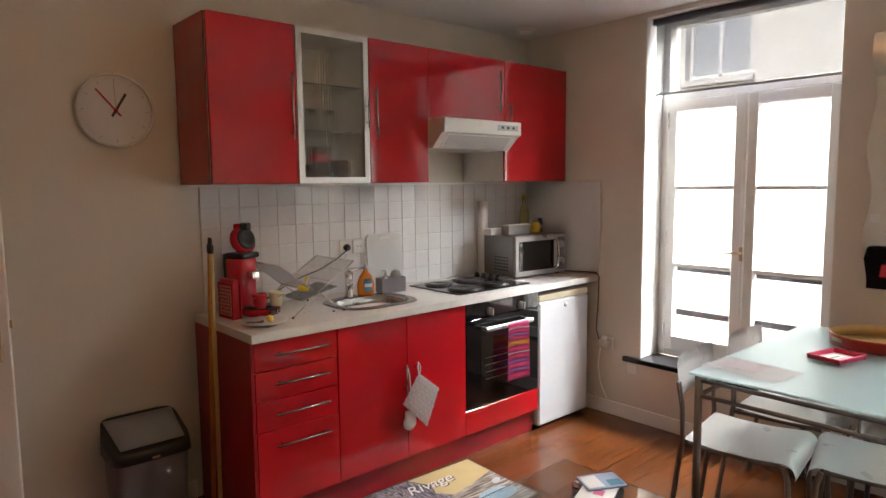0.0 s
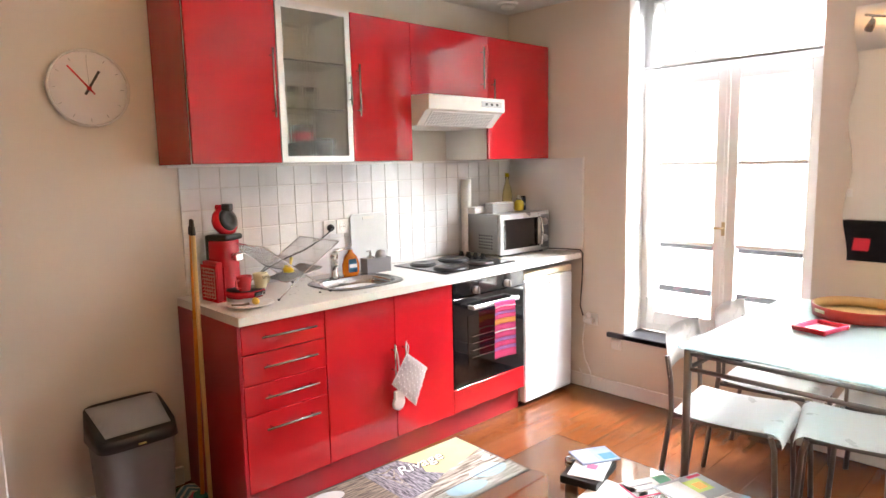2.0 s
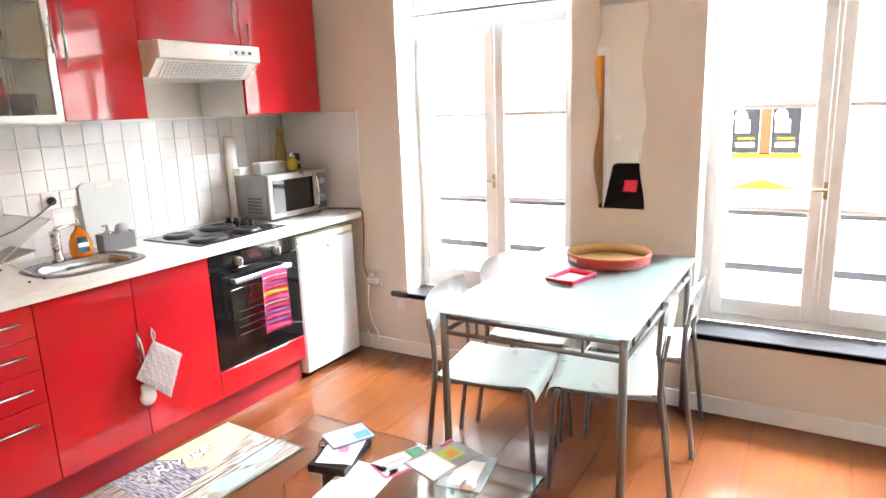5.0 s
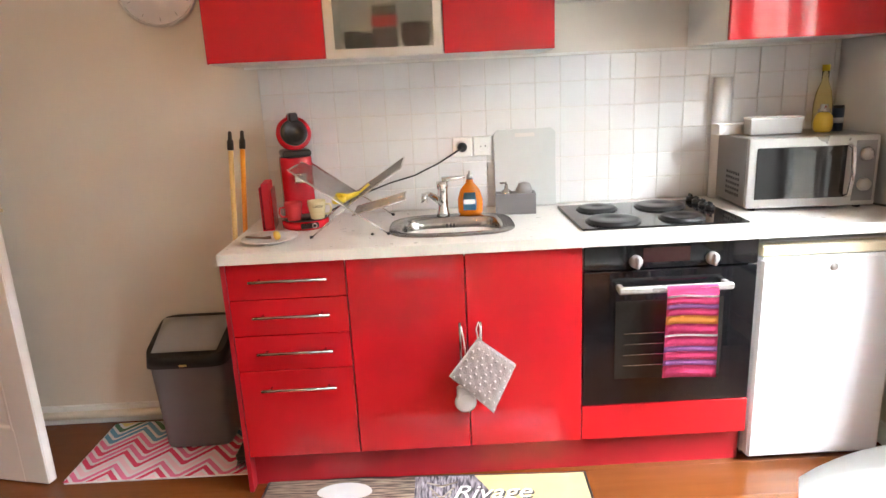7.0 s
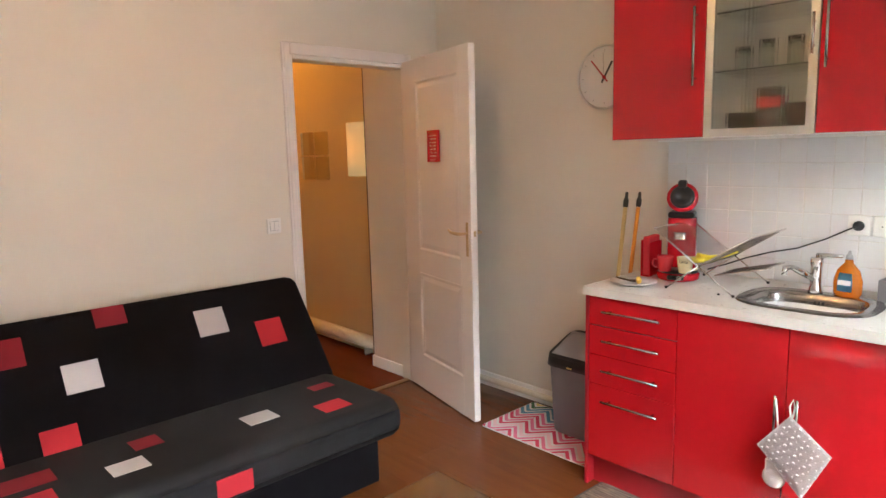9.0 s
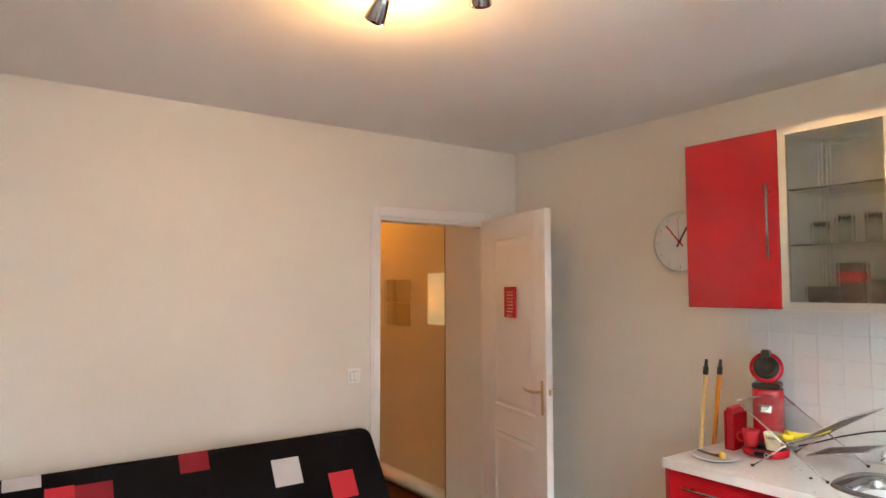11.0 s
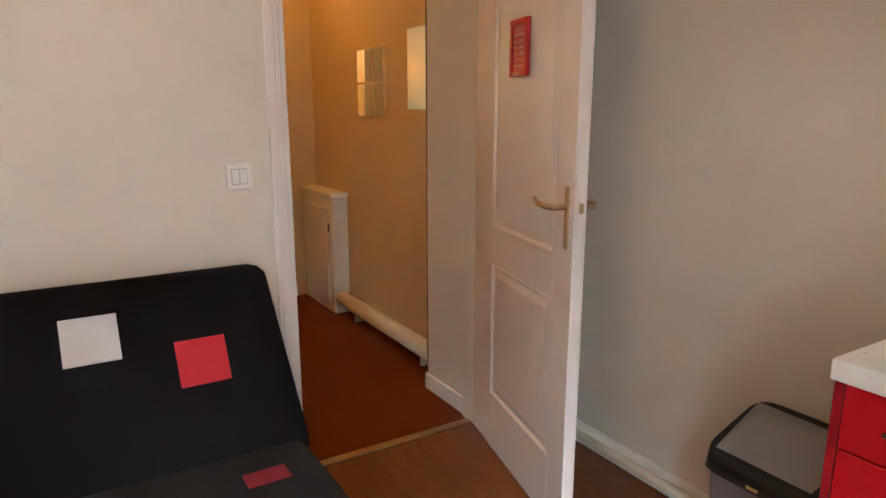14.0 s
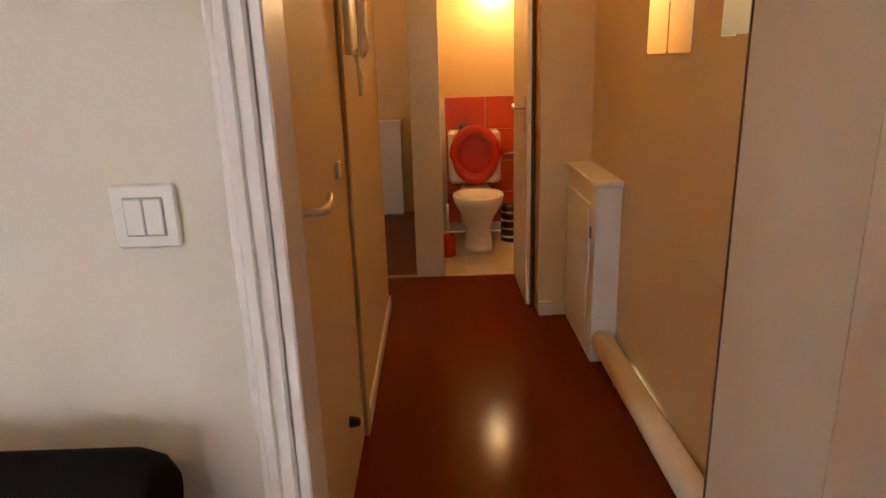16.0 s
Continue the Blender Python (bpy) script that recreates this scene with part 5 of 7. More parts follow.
def ph_pt(u, v):
    p = (C[0] * (1 - u) + C[1] * u) * (1 - v) + (C[3] * (1 - u) + C[2] * u) * v
    e = min(u, 1 - u, v, 1 - v)
    return p + Vector((0, -0.004 - 0.007 * min(1, e * 8) - 0.002 * math.sin(u * 28) * math.sin(v * 28), 0))


bm = bmesh.new()
grid(bm, 18, 18, ph_pt)
bmesh.ops.solidify(bm, geom=bm.faces[:], thickness=0.006)
part("pad", bm, M["mitt"], ph)
bm = bmesh.new()
for i in range(9):
    for j in range(9):
        u, v = (i + 0.5) / 9, (j + (0.25 if i % 2 else 0.7)) / 9
        if v < 0.97:
            p = ph_pt(u, v)
            lathe(bm, [(0, -0.002), (0.0048, -0.002), (0.0048, 0.0003), (0, 0.0004)], 8, pose(p.x, p.y, p.z, 90, 0, 0))
tagged(part("spot_pattern", bm, M["spots"], ph, "small white spots"), kind="stuff")
bm = bmesh.new()
tube(bm, [(-0.010, -0.002, -0.06), (-0.016, -0.002, -0.02), (-0.008, 0.004, 0.004), (0.0, -0.002, -0.02), (-0.006, -0.002, -0.06)], 0.003, 6)
part("loop", bm, M["whitecloth"], ph)
mt = thing("oven_mitt", (0.80, YF - 0.032, 0.63), "spotted grey-beige oven mitt hanging behind the pot holder", "oven mitt")
bm = bmesh.new()
lathe(bm, [(0, -0.010), (0.028, -0.009), (0.038, -0.004), (0.038, 0.004), (0.028, 0.009), (0, 0.010)], 20, pose(0.0, 0.0, -0.295, 90, 0, 0))
box(bm, -0.030, 0.036, -0.008, 0.006, -0.29, -0.23, bevel=0.006)
part("glove", bm, M["mitt"], mt)
bm = bmesh.new()
lathe(bm, [(0, -0.009), (0.018, -0.007), (0.022, 0), (0.018, 0.007), (0, 0.009)], 16, pose(0.078, 0.0, -0.285, 90, 0, 0))
part("thumb", bm, M["mitt"], mt)
bm = bmesh.new()
tube(bm, [(0.02, 0, -0.26), (0.0, -0.002, -0.05), (-0.008, 0.004, -0.01)], 0.003, 6)
part("loop", bm, M["whitecloth"], mt)

# things inside the glass cabinet
CZ = UZ0 + 0.0165
for (x, y, z, r, h, k, lab) in ((0.465, -0.27, CZ, 0.032, 0.075, "blackgloss", "dark glass mug"), (0.505, -0.22, CZ, 0.03, 0.075, "blackgloss", "dark glass mug"),
                               (0.69, -0.24, CZ, 0.055, 0.10, "brown", "dark brown bowl stack"),
                               (0.46, -0.2, 1.7705, 0.03, 0.09, "clear", "clear tumbler"), (0.55, -0.2, 1.7705, 0.028, 0.11, "clear", "clear tumbler"), (0.65, -0.2, 1.7705, 0.028, 0.11, "clear", "clear tumbler")):
    if k == "brown" and "brown" not in M:
        M["brown"] = mat("brown_stoneware", (0.06, 0.025, 0.02), 0.3)
    q = thing("tumbler" if k == "clear" else ("bowl" if k == "brown" else "mug"), (x, y, z), lab + " standing in the glass cabinet", "crockery", "crockery in the glass cabinet")
    bm = bmesh.new()
    lathe(bm, [(0, 0), (r * 0.7, 0), (r, h * 0.5), (r, h), (r * 0.92, h), (r * 0.9, h * 0.5), (r * 0.6, 0.006), (0, 0.006)], 20)
    part("vessel", bm, M[k], q)
    if k == "blackgloss":
        bm = bmesh.new()
        tube(bm, [(r, 0, h * 0.8), (r + 0.022, 0, h * 0.7), (r + 0.02, 0, h * 0.3), (r * 0.9, 0, h * 0.25)], 0.004, 6)
        part("handle", bm, M[k], q)
q = thing("biscuit_tin", (0.58, -0.22, CZ), "red and dark tin standing in the glass cabinet", "tin")
bpart("body", (-0.045, 0.045, -0.03, 0.03, 0, 0.09), M["brown"], q, "", 0.004)
bpart("band", (-0.046, 0.046, -0.031, 0.031, 0.0905, 0.13), M["redcup"], q, "red band", 0.002)
bpart("lid", (-0.044, 0.044, -0.029, 0.029, 0.1305, 0.165), M["brown"], q, "", 0.004)

# ---- broom corner, bin and mats ----
for (a, b, k, nm) in (((-0.066, -0.385, 0.03), (-0.010, -0.268, 1.283), "creamh", "mop"), ((-0.066, -0.30, 0.03), (0.014, -0.195, 1.28), "orangeh", "broom")):
    q = thing(nm, (a[0], a[1], 0), ("orange" if k == "orangeh" else "pale yellow") + " handled " + nm + " leaning on the end of the worktop", nm, "brooms by the worktop")
    A, B = Vector((0, 0, a[2])), Vector(b) - Vector((a[0], a[1], 0))
    bm = bmesh.new()
    tube(bm, [A, B - (B - A).normalized() * 0.07], 0.0095, 12)
    part("handle", bm, M[k], q)
    bm = bmesh.new()
    d = (B - A).normalized()
    tube(bm, [B - d * 0.069, B - d * 0.035, B - d * 0.03, B - d * 0.004, B], [0.012, 0.012, 0.008, 0.007, 0.004], 12)
    part("end_cap", bm, M["black"], q)
    bm = bmesh.new()
    box(bm, -0.025, 0.025, -0.07, 0.05, 0.035, 0.07, bevel=0.008)
    part("head", bm, M["teal"] if k == "orangeh" else M["black"], q)
    bm = bmesh.new()
    rb = random.Random(3)
    for i in range(14):
        for j in range(5):
            x, y = -0.02 + j * 0.01, -0.065 + i * 0.0085
            tube(bm, [(x, y, 0.036), (x * 1.3 + rb.uniform(-.004, .004), y * 1.15, 0.0)], 0.0016, 3, caps=False)
    tagged(part("bristles", bm, M["black"], q), kind="stuff")

bn = thing("waste_bin", (-0.298, -0.175, 0.0065), "grey plastic swing-top bin with a black rim", "bin")
bm = bmesh.new()
prev = None
for w_, d_, z in ((0.13, 0.095, 0), (0.135, 0.10, 0.012), (0.150, 0.12, 0.37), (0.152, 0.122, 0.375)):
    r = [bm.verts.new((*sup(w_, d_, k * math.tau / 32, 7.0), z)) for k in range(32)]
    if prev:
        for k in range(32):
            f = bm.faces.new((prev[k], prev[(k + 1) % 32], r[(k + 1) % 32], r[k]))
            f.smooth = True
    else:
        bm.faces.new(r)
    prev = r
bm.faces.new(prev)
part("body", bm, M["grey"], bn)
bm = bmesh.new()


def bin_rim(z0, z1f, z1b, a0, b0, a1, b1):
    N = 32
    lo = [bm.verts.new((*sup(a0, b0, k * math.tau / N, 6.0), z0)) for k in range(N)]
    hi = []
    for k in range(N):
        x, y = sup(a1, b1, k * math.tau / N, 6.0)
        hi.append(bm.verts.new((x, y, z1f + (z1b - z1f) * (y + b1) / (2 * b1))))
    for k in range(N):
        f = bm.faces.new((lo[k], lo[(k + 1) % N], hi[(k + 1) % N], hi[k]))
        f.smooth = True
    bm.faces.new(hi)
    bm.faces.new(lo[::-1])


bin_rim(0.368, 0.415, 0.505, 0.163, 0.134, 0.157, 0.126)
part("rim", bm, M["black"], bn, "black rim")
bm = bmesh.new()
fm = pose(0, -0.002, 0.461, math.degrees(math.atan2(0.09, 0.252)), 0, 0)
grid(bm, 10, 10, lambda u, v: fm @ Vector(((u - 0.5) * (0.288 - 0.03 * (1 - v)), (v - 0.5) * 0.218, 0.004 + 0.040 * math.sin(math.pi * v) * min(1, min(u, 1 - u) * 7))))
bmesh.ops.solidify(bm, geom=bm.faces[:], thickness=0.006)
part("flap", bm, mat("pale_grey_plastic", (0.58, 0.58, 0.60), 0.25), bn, "paler grey domed flap")
bm = bmesh.new()
box(bm, -0.015, 0.015, -0.1365, -0.1325, 0.376, 0.383)
part("catch", bm, M["yellow"], bn)

cv = thing("chevron_mat", (-0.375, -0.25, 0.0), "white floor mat with pink, red, blue and green zigzags", "mat")
bm = bmesh.new()
extrude_poly(bm, [(-0.375, -0.215), (-0.365, -0.235), (0.36, -0.235), (0.375, -0.22), (0.375, 0.205), (0.36, 0.215), (-0.355, 0.215), (-0.375, 0.2)], 0.0045, Matrix.Translation((0, 0, 0.0005)))
part("cloth", bm, M["whitecloth"], cv)
seq = ["lpink", "redp", "pinkp", "lpink", "redp", "pinkp", "redp", "pinkp", "blue", "blue", "green", "yellow", "pinkp"]
for si, k in enumerate(seq):
    yc = -0.275 + si * 0.047
    bm = bmesh.new()
    n = 60
    hw = 0.0145
    lo, hi = [], []
    for i in range(n + 1):
        x = -0.372 + 0.744 * i / n
        ph_ = (i / n * 4.0 + 0.2) % 1.0
        zz = abs(ph_ - 0.5) * 2 * 0.11 - 0.055
        y = yc + zz
        lo.append((x, min(0.212, max(-0.232, y - hw))))
        hi.append((x, min(0.212, max(-0.232, y + hw))))
    any_ = False
    for i in range(n):
        q = [lo[i], lo[i + 1], hi[i + 1], hi[i]]
        if hi[i][1] - lo[i][1] < 1e-4 and hi[i + 1][1] - lo[i + 1][1] < 1e-4:
            continue
        any_ = True
        bm.faces.new([bm.verts.new((x, y, 0.0056)) for x, y in q])
    bmesh.ops.remove_doubles(bm, verts=bm.verts, dist=0.00005)
    if any_ and bm.faces:
        tagged(part("stripe", bm, M[k], cv), kind="stuff")
    else:
        bm.free()

# kitchen mat
km = thing("kitchen_mat", (0.632, -0.83, 0.0), "printed kitchen mat with driftwood, sand and pebbles, dark border", "mat", rz=-2.6)
bm = bmesh.new()
extrude_poly(bm, [(-0.59, -0.27), (0.59, -0.27), (0.59, 0.27), (-0.59, 0.27)], 0.004, Matrix.Translation((0, 0, 0.0005)), 0.001)
part("border", bm, M["black"], km, "black edging")


def matpt(u, v):
    return (u - 0.59, 0.27 - v)


def zone(name, pts, k, z=0, label=""):
    flat(name, [matpt(*p) for p in pts][::-1], 0.004 + z * 0.0004, 0.0054 + z * 0.0004, M[k], km, label)


zone("wood_print", [(0.01, 0.01), (0.55, 0.01), (0.56, 0.30), (0.40, 0.53), (0.01, 0.53)], "brownwood")
zone("wood_print", [(0.55, 0.01), (0.77, 0.01), (0.83, 0.12), (0.80, 0.2), (0.86, 0.27), (0.70, 0.34), (0.56, 0.36)], "violetwood")
zone("sand_print", [(0.77, 0.01), (1.17, 0.01), (1.17, 0.19), (1.0, 0.24), (0.86, 0.27), (0.80, 0.2), (0.83, 0.12)], "sand")
zone("driftwood_print", [(1.17, 0.19), (1.17, 0.53), (0.40, 0.53), (0.56, 0.36), (0.70, 0.34), (0.86, 0.27), (1.0, 0.24)], "bark")
for cx, cy, a, b, rot, k in ((1.03, 0.40, 0.105, 0.062, 0.1, "pebble"), (0.83, 0.46, 0.11, 0.05, 0.15, "pebble"), (0.62, 0.47, 0.08, 0.04, 0, "pebble2"), (1.12, 0.29, 0.035, 0.02, -0.5, "pebble2"),
                             (0.30, 0.085, 0.10, 0.05, 0, "pebble2"), (0.08, 0.22, 0.05, 0.03, 0.3, "pebble2"), (0.15, 0.27, 0.045, 0.028, 0.6, "pebble2"),
                             (0.07, 0.31, 0.045, 0.03, 0, "pebble2"), (0.20, 0.34, 0.05, 0.03, 0.2, "pebble2"), (0.11, 0.39, 0.05, 0.028, -0.2, "pebble2"), (0.26, 0.24, 0.03, 0.02, 0, "pebble2")):
    zone("pebble_print", oval(cx, cy, a, b, 22, rot, 0.03), k, 1)
for k in range(4):
    pts = [(0.59 + k * 0.012, 0.05 + k * 0.03), (0.65, 0.08 + k * 0.07), (0.71 - k * 0.012, 0.05 + k * 0.03), (0.705 - k * 0.012, 0.045 + k * 0.03), (0.65, 0.065 + k * 0.07), (0.595 + k * 0.012, 0.045 + k * 0.03)]
    zone("grain_line", pts, "bark", 1)
text_part("lettering", "Rivage", 0.108, M["black"], km, pose(0.242, 0.148, 0.0058), 0.0003, 0.35)
text_part("lettering", "Rivage", 0.108, M["whitecloth"], km, pose(0.235, 0.155, 0.0066), 0.0003, 0.35, "white slanted lettering")

# ---- on the east wall ----
bm = bmesh.new()
box(bm, XW - 0.008, XW - 0.0005, -0.618, -0.010, TOP + 0.001, 1.515, bevel=0.002)
tagged(part("splash_panel", bm, M["tile"]), "smooth white splash panel on the wall beside the worktop", "splashback", kind="structure")
bm = bmesh.new()
box(bm, XW - 0.012, XW - 0.0005, -0.628, -0.6185, TOP - 0.03, 1.52, bevel=0.002)
tagged(part("splash_trim", bm, M["plastic"]), "white plastic edge strip of the splash panel", "trim", kind="structure")
bm = bmesh.new()
box(bm, 0.0, UX[5] - 0.001, -0.011, -0.0005, 1.504, 1.514)
tagged(part("splash_ledge", bm, M["white"]), "white edge strip above the wall tiles", "trim", kind="structure")

wm = thing("wavy_mirror", (XW, -2.22, 1.585), "tall frameless mirror with wavy edges on the pier between the windows", "mirror", rz=0.6)
bm = bmesh.new()
pts = []
for k in range(49):
    z = -0.59 + 1.18 * k / 48
    pts.append((-0.112 + 0.014 * math.sin(z * math.tau / 0.44 + 0.4), z))
for k in range(48, -1, -1):
    z = -0.59 + 1.18 * k / 48
    pts.append((0.112 + 0.014 * math.sin(z * math.tau / 0.44 + 0.4), z))
extrude_poly(bm, pts, 0.006, Matrix(((0, 0, -1, -0.003), (1, 0, 0, 0), (0, 1, 0, 0), (0, 0, 0, 1))))
part("glass", bm, M["mirror"], wm)

for (y0, y1), hem in zip(WIN, (2.025, 2.23)):
    bl = thing("roller_blind", (2.47, (y0 + y1) / 2, 2.45), "half-lowered translucent dark grey roller blind in the window reveal", "blind", "roller blinds")
    w = (y1 - y0) / 2 - 0.012
    bm = bmesh.new()
    tube(bm, [(0, -w, 0), (0, w, 0)], 0.021, 16)
    part("roller", bm, M["ironblack"], bl, "dark roller tube")
    bpart("fabric", (-0.0006, 0.0006, -w + 0.012, w - 0.012, hem - 2.45 + 0.008, -0.0205), M["blindcloth"], bl)
    bm = bmesh.new()
    tube(bm, [(0, -w + 0.01, hem - 2.45), (0, w - 0.01, hem - 2.45)], 0.0075, 8)
    part("hem_bar", bm, M["greymetal"], bl, "grey bottom bar")
    for q in (-1, 1):
        bm = bmesh.new()
        box(bm, -0.022, 0.022, *sorted((q * (w + 0.001), q * (w + 0.01))), -0.022, 0.022, bevel=0.003)
        part("bracket", bm, M["chrome"], bl)
    bm = bmesh.new()
    z = 1.24 - 2.45
    tube(bm, [(-0.012, w - 0.006, 0), (-0.012, w - 0.006, z), (-0.006, w - 0.006, z - 0.015), (0.006, w - 0.006, z - 0.015), (0.012, w - 0.006, z), (0.012, w - 0.006, 0)], 0.0022, 5)
    part("chain", bm, M["plastic"], bl, "white pull chain")

# cables and sockets by the fridge
ad = thing("plug_adaptor", (XW - 0.0, -0.70, 0.47), "white plug adaptor with two cables beside the fridge", "plug")
bm = bmesh.new()
box(bm, -0.012, -0.0005, -0.04, 0.04, -0.04, 0.04, bevel=0.004)
part("plate", bm, M["plastic"], ad)
bm = bmesh.new()
box(bm, -0.055, -0.0125, -0.03, 0.045, -0.022, 0.015, bevel=0.008)
lathe(bm, [(0, 0), (0.02, 0), (0.02, 0.03), (0.012, 0.045), (0, 0.045)], 14, pose(-0.034, 0.01, 0.014, 20, -35, 0))
part("adaptor", bm, M["plastic"], ad)
bm = bmesh.new()
tube(bm, [(-0.03, 0.055, 0.02), (-0.02, 0.085, 0.08), (-0.016, 0.075, 0.25), (-0.018, 0.068, 0.43), (-0.04, 0.075, 0.455), (-0.05, 0.2, 0.452), (-0.07, 0.36, 0.446)], 0.004, 6)
part("dark_cable", bm, M["black"], ad, "black mains cable")
bm = bmesh.new()
tube(bm, [(-0.05, 0.03, -0.03), (-0.045, 0.05, -0.15), (-0.03, 0.04, -0.27), (-0.03, -0.005, -0.35), (-0.04, -0.015, -0.42), (-0.045, 0.01, -0.455), (-0.04, 0.045, -0.43), (-0.035, 0.05, -0.38), (-0.04, 0.075, -0.34)], 0.0045, 6)
part("white_cable", bm, M["plastic"], ad, "white mains cable")
sk2 = thing("cable_outlet", (XW, -0.878, 0.335), "small white outlet plate under the slate sill", "socket")
bpart("plate", (-0.008, -0.0005, -0.035, 0.035, -0.035, 0.035), M["plastic"], sk2, "", 0.003)
bpart("cover", (-0.012, -0.0085, -0.022, 0.022, -0.022, 0.022), M["plastic"], sk2, "", 0.002)

vt = thing("ceiling_vent", (2.14, -0.215, H), "round white ceiling vent near the corner", "vent")
bm = bmesh.new()
lathe(bm, [(0.0, -0.012), (0.04, -0.014), (0.045, -0.028), (0.038, -0.034), (0, -0.034)], 24)
part("disc", bm, M["white"], vt)
bm = bmesh.new()
lathe(bm, [(0.044, -0.0005), (0.066, -0.0005), (0.066, -0.006), (0.05, -0.014), (0.044, -0.0005)], 24)
part("ring", bm, M["white"], vt)

# ---- clock ----
ck = thing("wall_clock", (-0.296, 0, 1.835), "round white wall clock with a chrome rim and red hand", "clock")
CMX = pose(0, 0, 0, 90, 0, 0)
bm = bmesh.new()
lathe(bm, [(0, 0.001), (0.145, 0.001), (0.15, 0.004), (0.15, 0.02), (0, 0.02)], 48, CMX)
part("face", bm, mat("clock_face", (0.82, 0.81, 0.80), 0.4, vary=0.03), ck)
bm = bmesh.new()
lathe(bm, [(0.149, 0.0005), (0.157, 0.003), (0.159, 0.028), (0.154, 0.034), (0.149, 0.028), (0.149, 0.0005)], 48, CMX)
part("rim", bm, M["alu"], ck, "silver rim")


def hand(name, ang, a, b, w_, y, material):
    """A hand from a behind the hub to b, ang clockwise from twelve."""
    bm = bmesh.new()
    box(bm, -w_, w_, -0.001, 0.001, -a, b, m=pose(0, y, 0, 0, ang, 0))
    part(name, bm, material, ck)


hand("minute_hand", -41, 0.03, 0.115, 0.0035, -0.026, M["redcup"])
hand("hour_hand", 31, 0.03, 0.085, 0.005, -0.023, M["ironblack"])
hand("second_hand", -2, 0.02, 0.12, 0.0008, -0.029, M["silver"])
bm = bmesh.new()
lathe(bm, [(0, 0.0205), (0.008, 0.0205), (0.008, 0.031), (0, 0.031)], 14, CMX)
part("hub", bm, M["redcup"], ck)
bm = bmesh.new()
for k in range(12):
    box(bm, -0.0012, 0.0012, -0.0215, -0.0203, 0.122, 0.135, m=pose(0, 0, 0, 0, k * 30, 0))
tagged(part("hour_marks", bm, M["silver"], ck), kind="stuff")

# ---- door plaque and light switch ----
DI = door.matrix_world.inverted()
bm = bmesh.new()
for a in ((0.352, 0.48, 1.583, 1.60), (0.352, 0.48, 1.422, 1.438), (0.352, 0.368, 1.438, 1.583), (0.464, 0.48, 1.438, 1.583)):
    box(bm, a[0], a[1], -0.040, -0.0255, a[2], a[3], bevel=0.0015)
dp = part("plaque_frame", bm, M["redplastic"], None)
tagged(dp, "small red framed plaque hung on the door leaf", "sign")
dp.matrix_world = door.matrix_world.copy()
dp.name = "door_plaque"
bm = bmesh.new()
box(bm, 0.368, 0.464, -0.034, -0.0255, 1.438, 1.583)
part("backing", bm, M["redcup"], dp)
bm = bmesh.new()
rr = random.Random(12)
for i in range(5):
    for j in range(7):
        x, z = 0.382 + i * 0.016, 1.455 + j * 0.019
        box(bm, x - 0.005, x + 0.005 * rr.uniform(0.2, 1), -0.0352, -0.034, z - 0.002, z + 0.006 * rr.random(), m=None)
tagged(part("pattern", bm, M["lpink"], dp, "faded pale pattern"), kind="stuff")

sw = thing("light_switch", (XD, -1.221, 1.118), "white double rocker light switch beside the doorway", "switch")
bpart("plate", (0.0005, 0.009, -0.041, 0.041, -0.041, 0.041), M["plastic"], sw, "", 0.003)
# the gap's shade is a thin grey sheet laid on the plate
bpart("gap_shade", (0.0092, 0.0096, -0.025, 0.025, -0.025, 0.025), M["greypaper"], sw, "grey sheet standing in for the shade round the rockers")
for a, b in ((-0.0235, -0.001), (0.001, 0.0235)):
    bpart("rocker", (0.0098, 0.0125, a, b, -0.023, 0.023), M["plastic"], sw, "", 0.0012)

# pipe along the foot of the kitchen wall
hp = thing("skirting_pipe", (-0.8, -0.045, 0.06), "white painted heating pipe along the foot of the wall", "pipe")
bm = bmesh.new()
tube(bm, [(-0.735, 0, 0), (0.70, 0, 0)], 0.018, 10)
part("pipe", bm, M["pipe"], hp)
for x in (-0.5, 0.3):
    bm = bmesh.new()
    box(bm, x - 0.008, x + 0.008, -0.02, 0.03, -0.004, 0.004)
    part("bracket", bm, M["pipe"], hp)

# ---- coffee table and papers ----
ct = thing("coffee_table", (0.463, -1.96, 0), "square clear glass coffee table with chrome capped legs", "table")
bm = bmesh.new()
box(bm, -0.442, 0.442, -0.46, 0.46, 0.392, 0.402, bevel=0.002)
part("tabletop", bm, M["clear"], ct, "clear glass top")
for x in (-0.295, 0.285):
    for y in (-0.28, 0.275):
        bm = bmesh.new()
        tube(bm, [(x, y, 0), (x, y, 0.374)], 0.024, 16)
        part("leg", bm, mat("red_brown_wood", (0.16, 0.045, 0.02), 0.35, vary=0.2), ct) if "legw" not in M else part("leg", bm, M["legw"], ct)
        M.setdefault("legw", bpy.data.materials["red_brown_wood"])
        bm = bmesh.new()
        lathe(bm, [(0, 0.3745), (0.026, 0.3745), (0.026, 0.3915), (0, 0.3915)], 18, Matrix.Translation((x, y, 0)))
        lathe(bm, [(0, 0.4025), (0.026, 0.4025), (0.026, 0.410), (0.022, 0.414), (0, 0.414)], 18, Matrix.Translation((x, y, 0)))
        part("chrome_cap", bm, M["chrome"], ct, "polished chrome cap")
bm = bmesh.new()
box(bm, -0.33, 0.33, -0.33, 0.33, 0.16, 0.168, bevel=0.002)
part("shelf", bm, M["clear"], ct, "clear glass lower shelf")


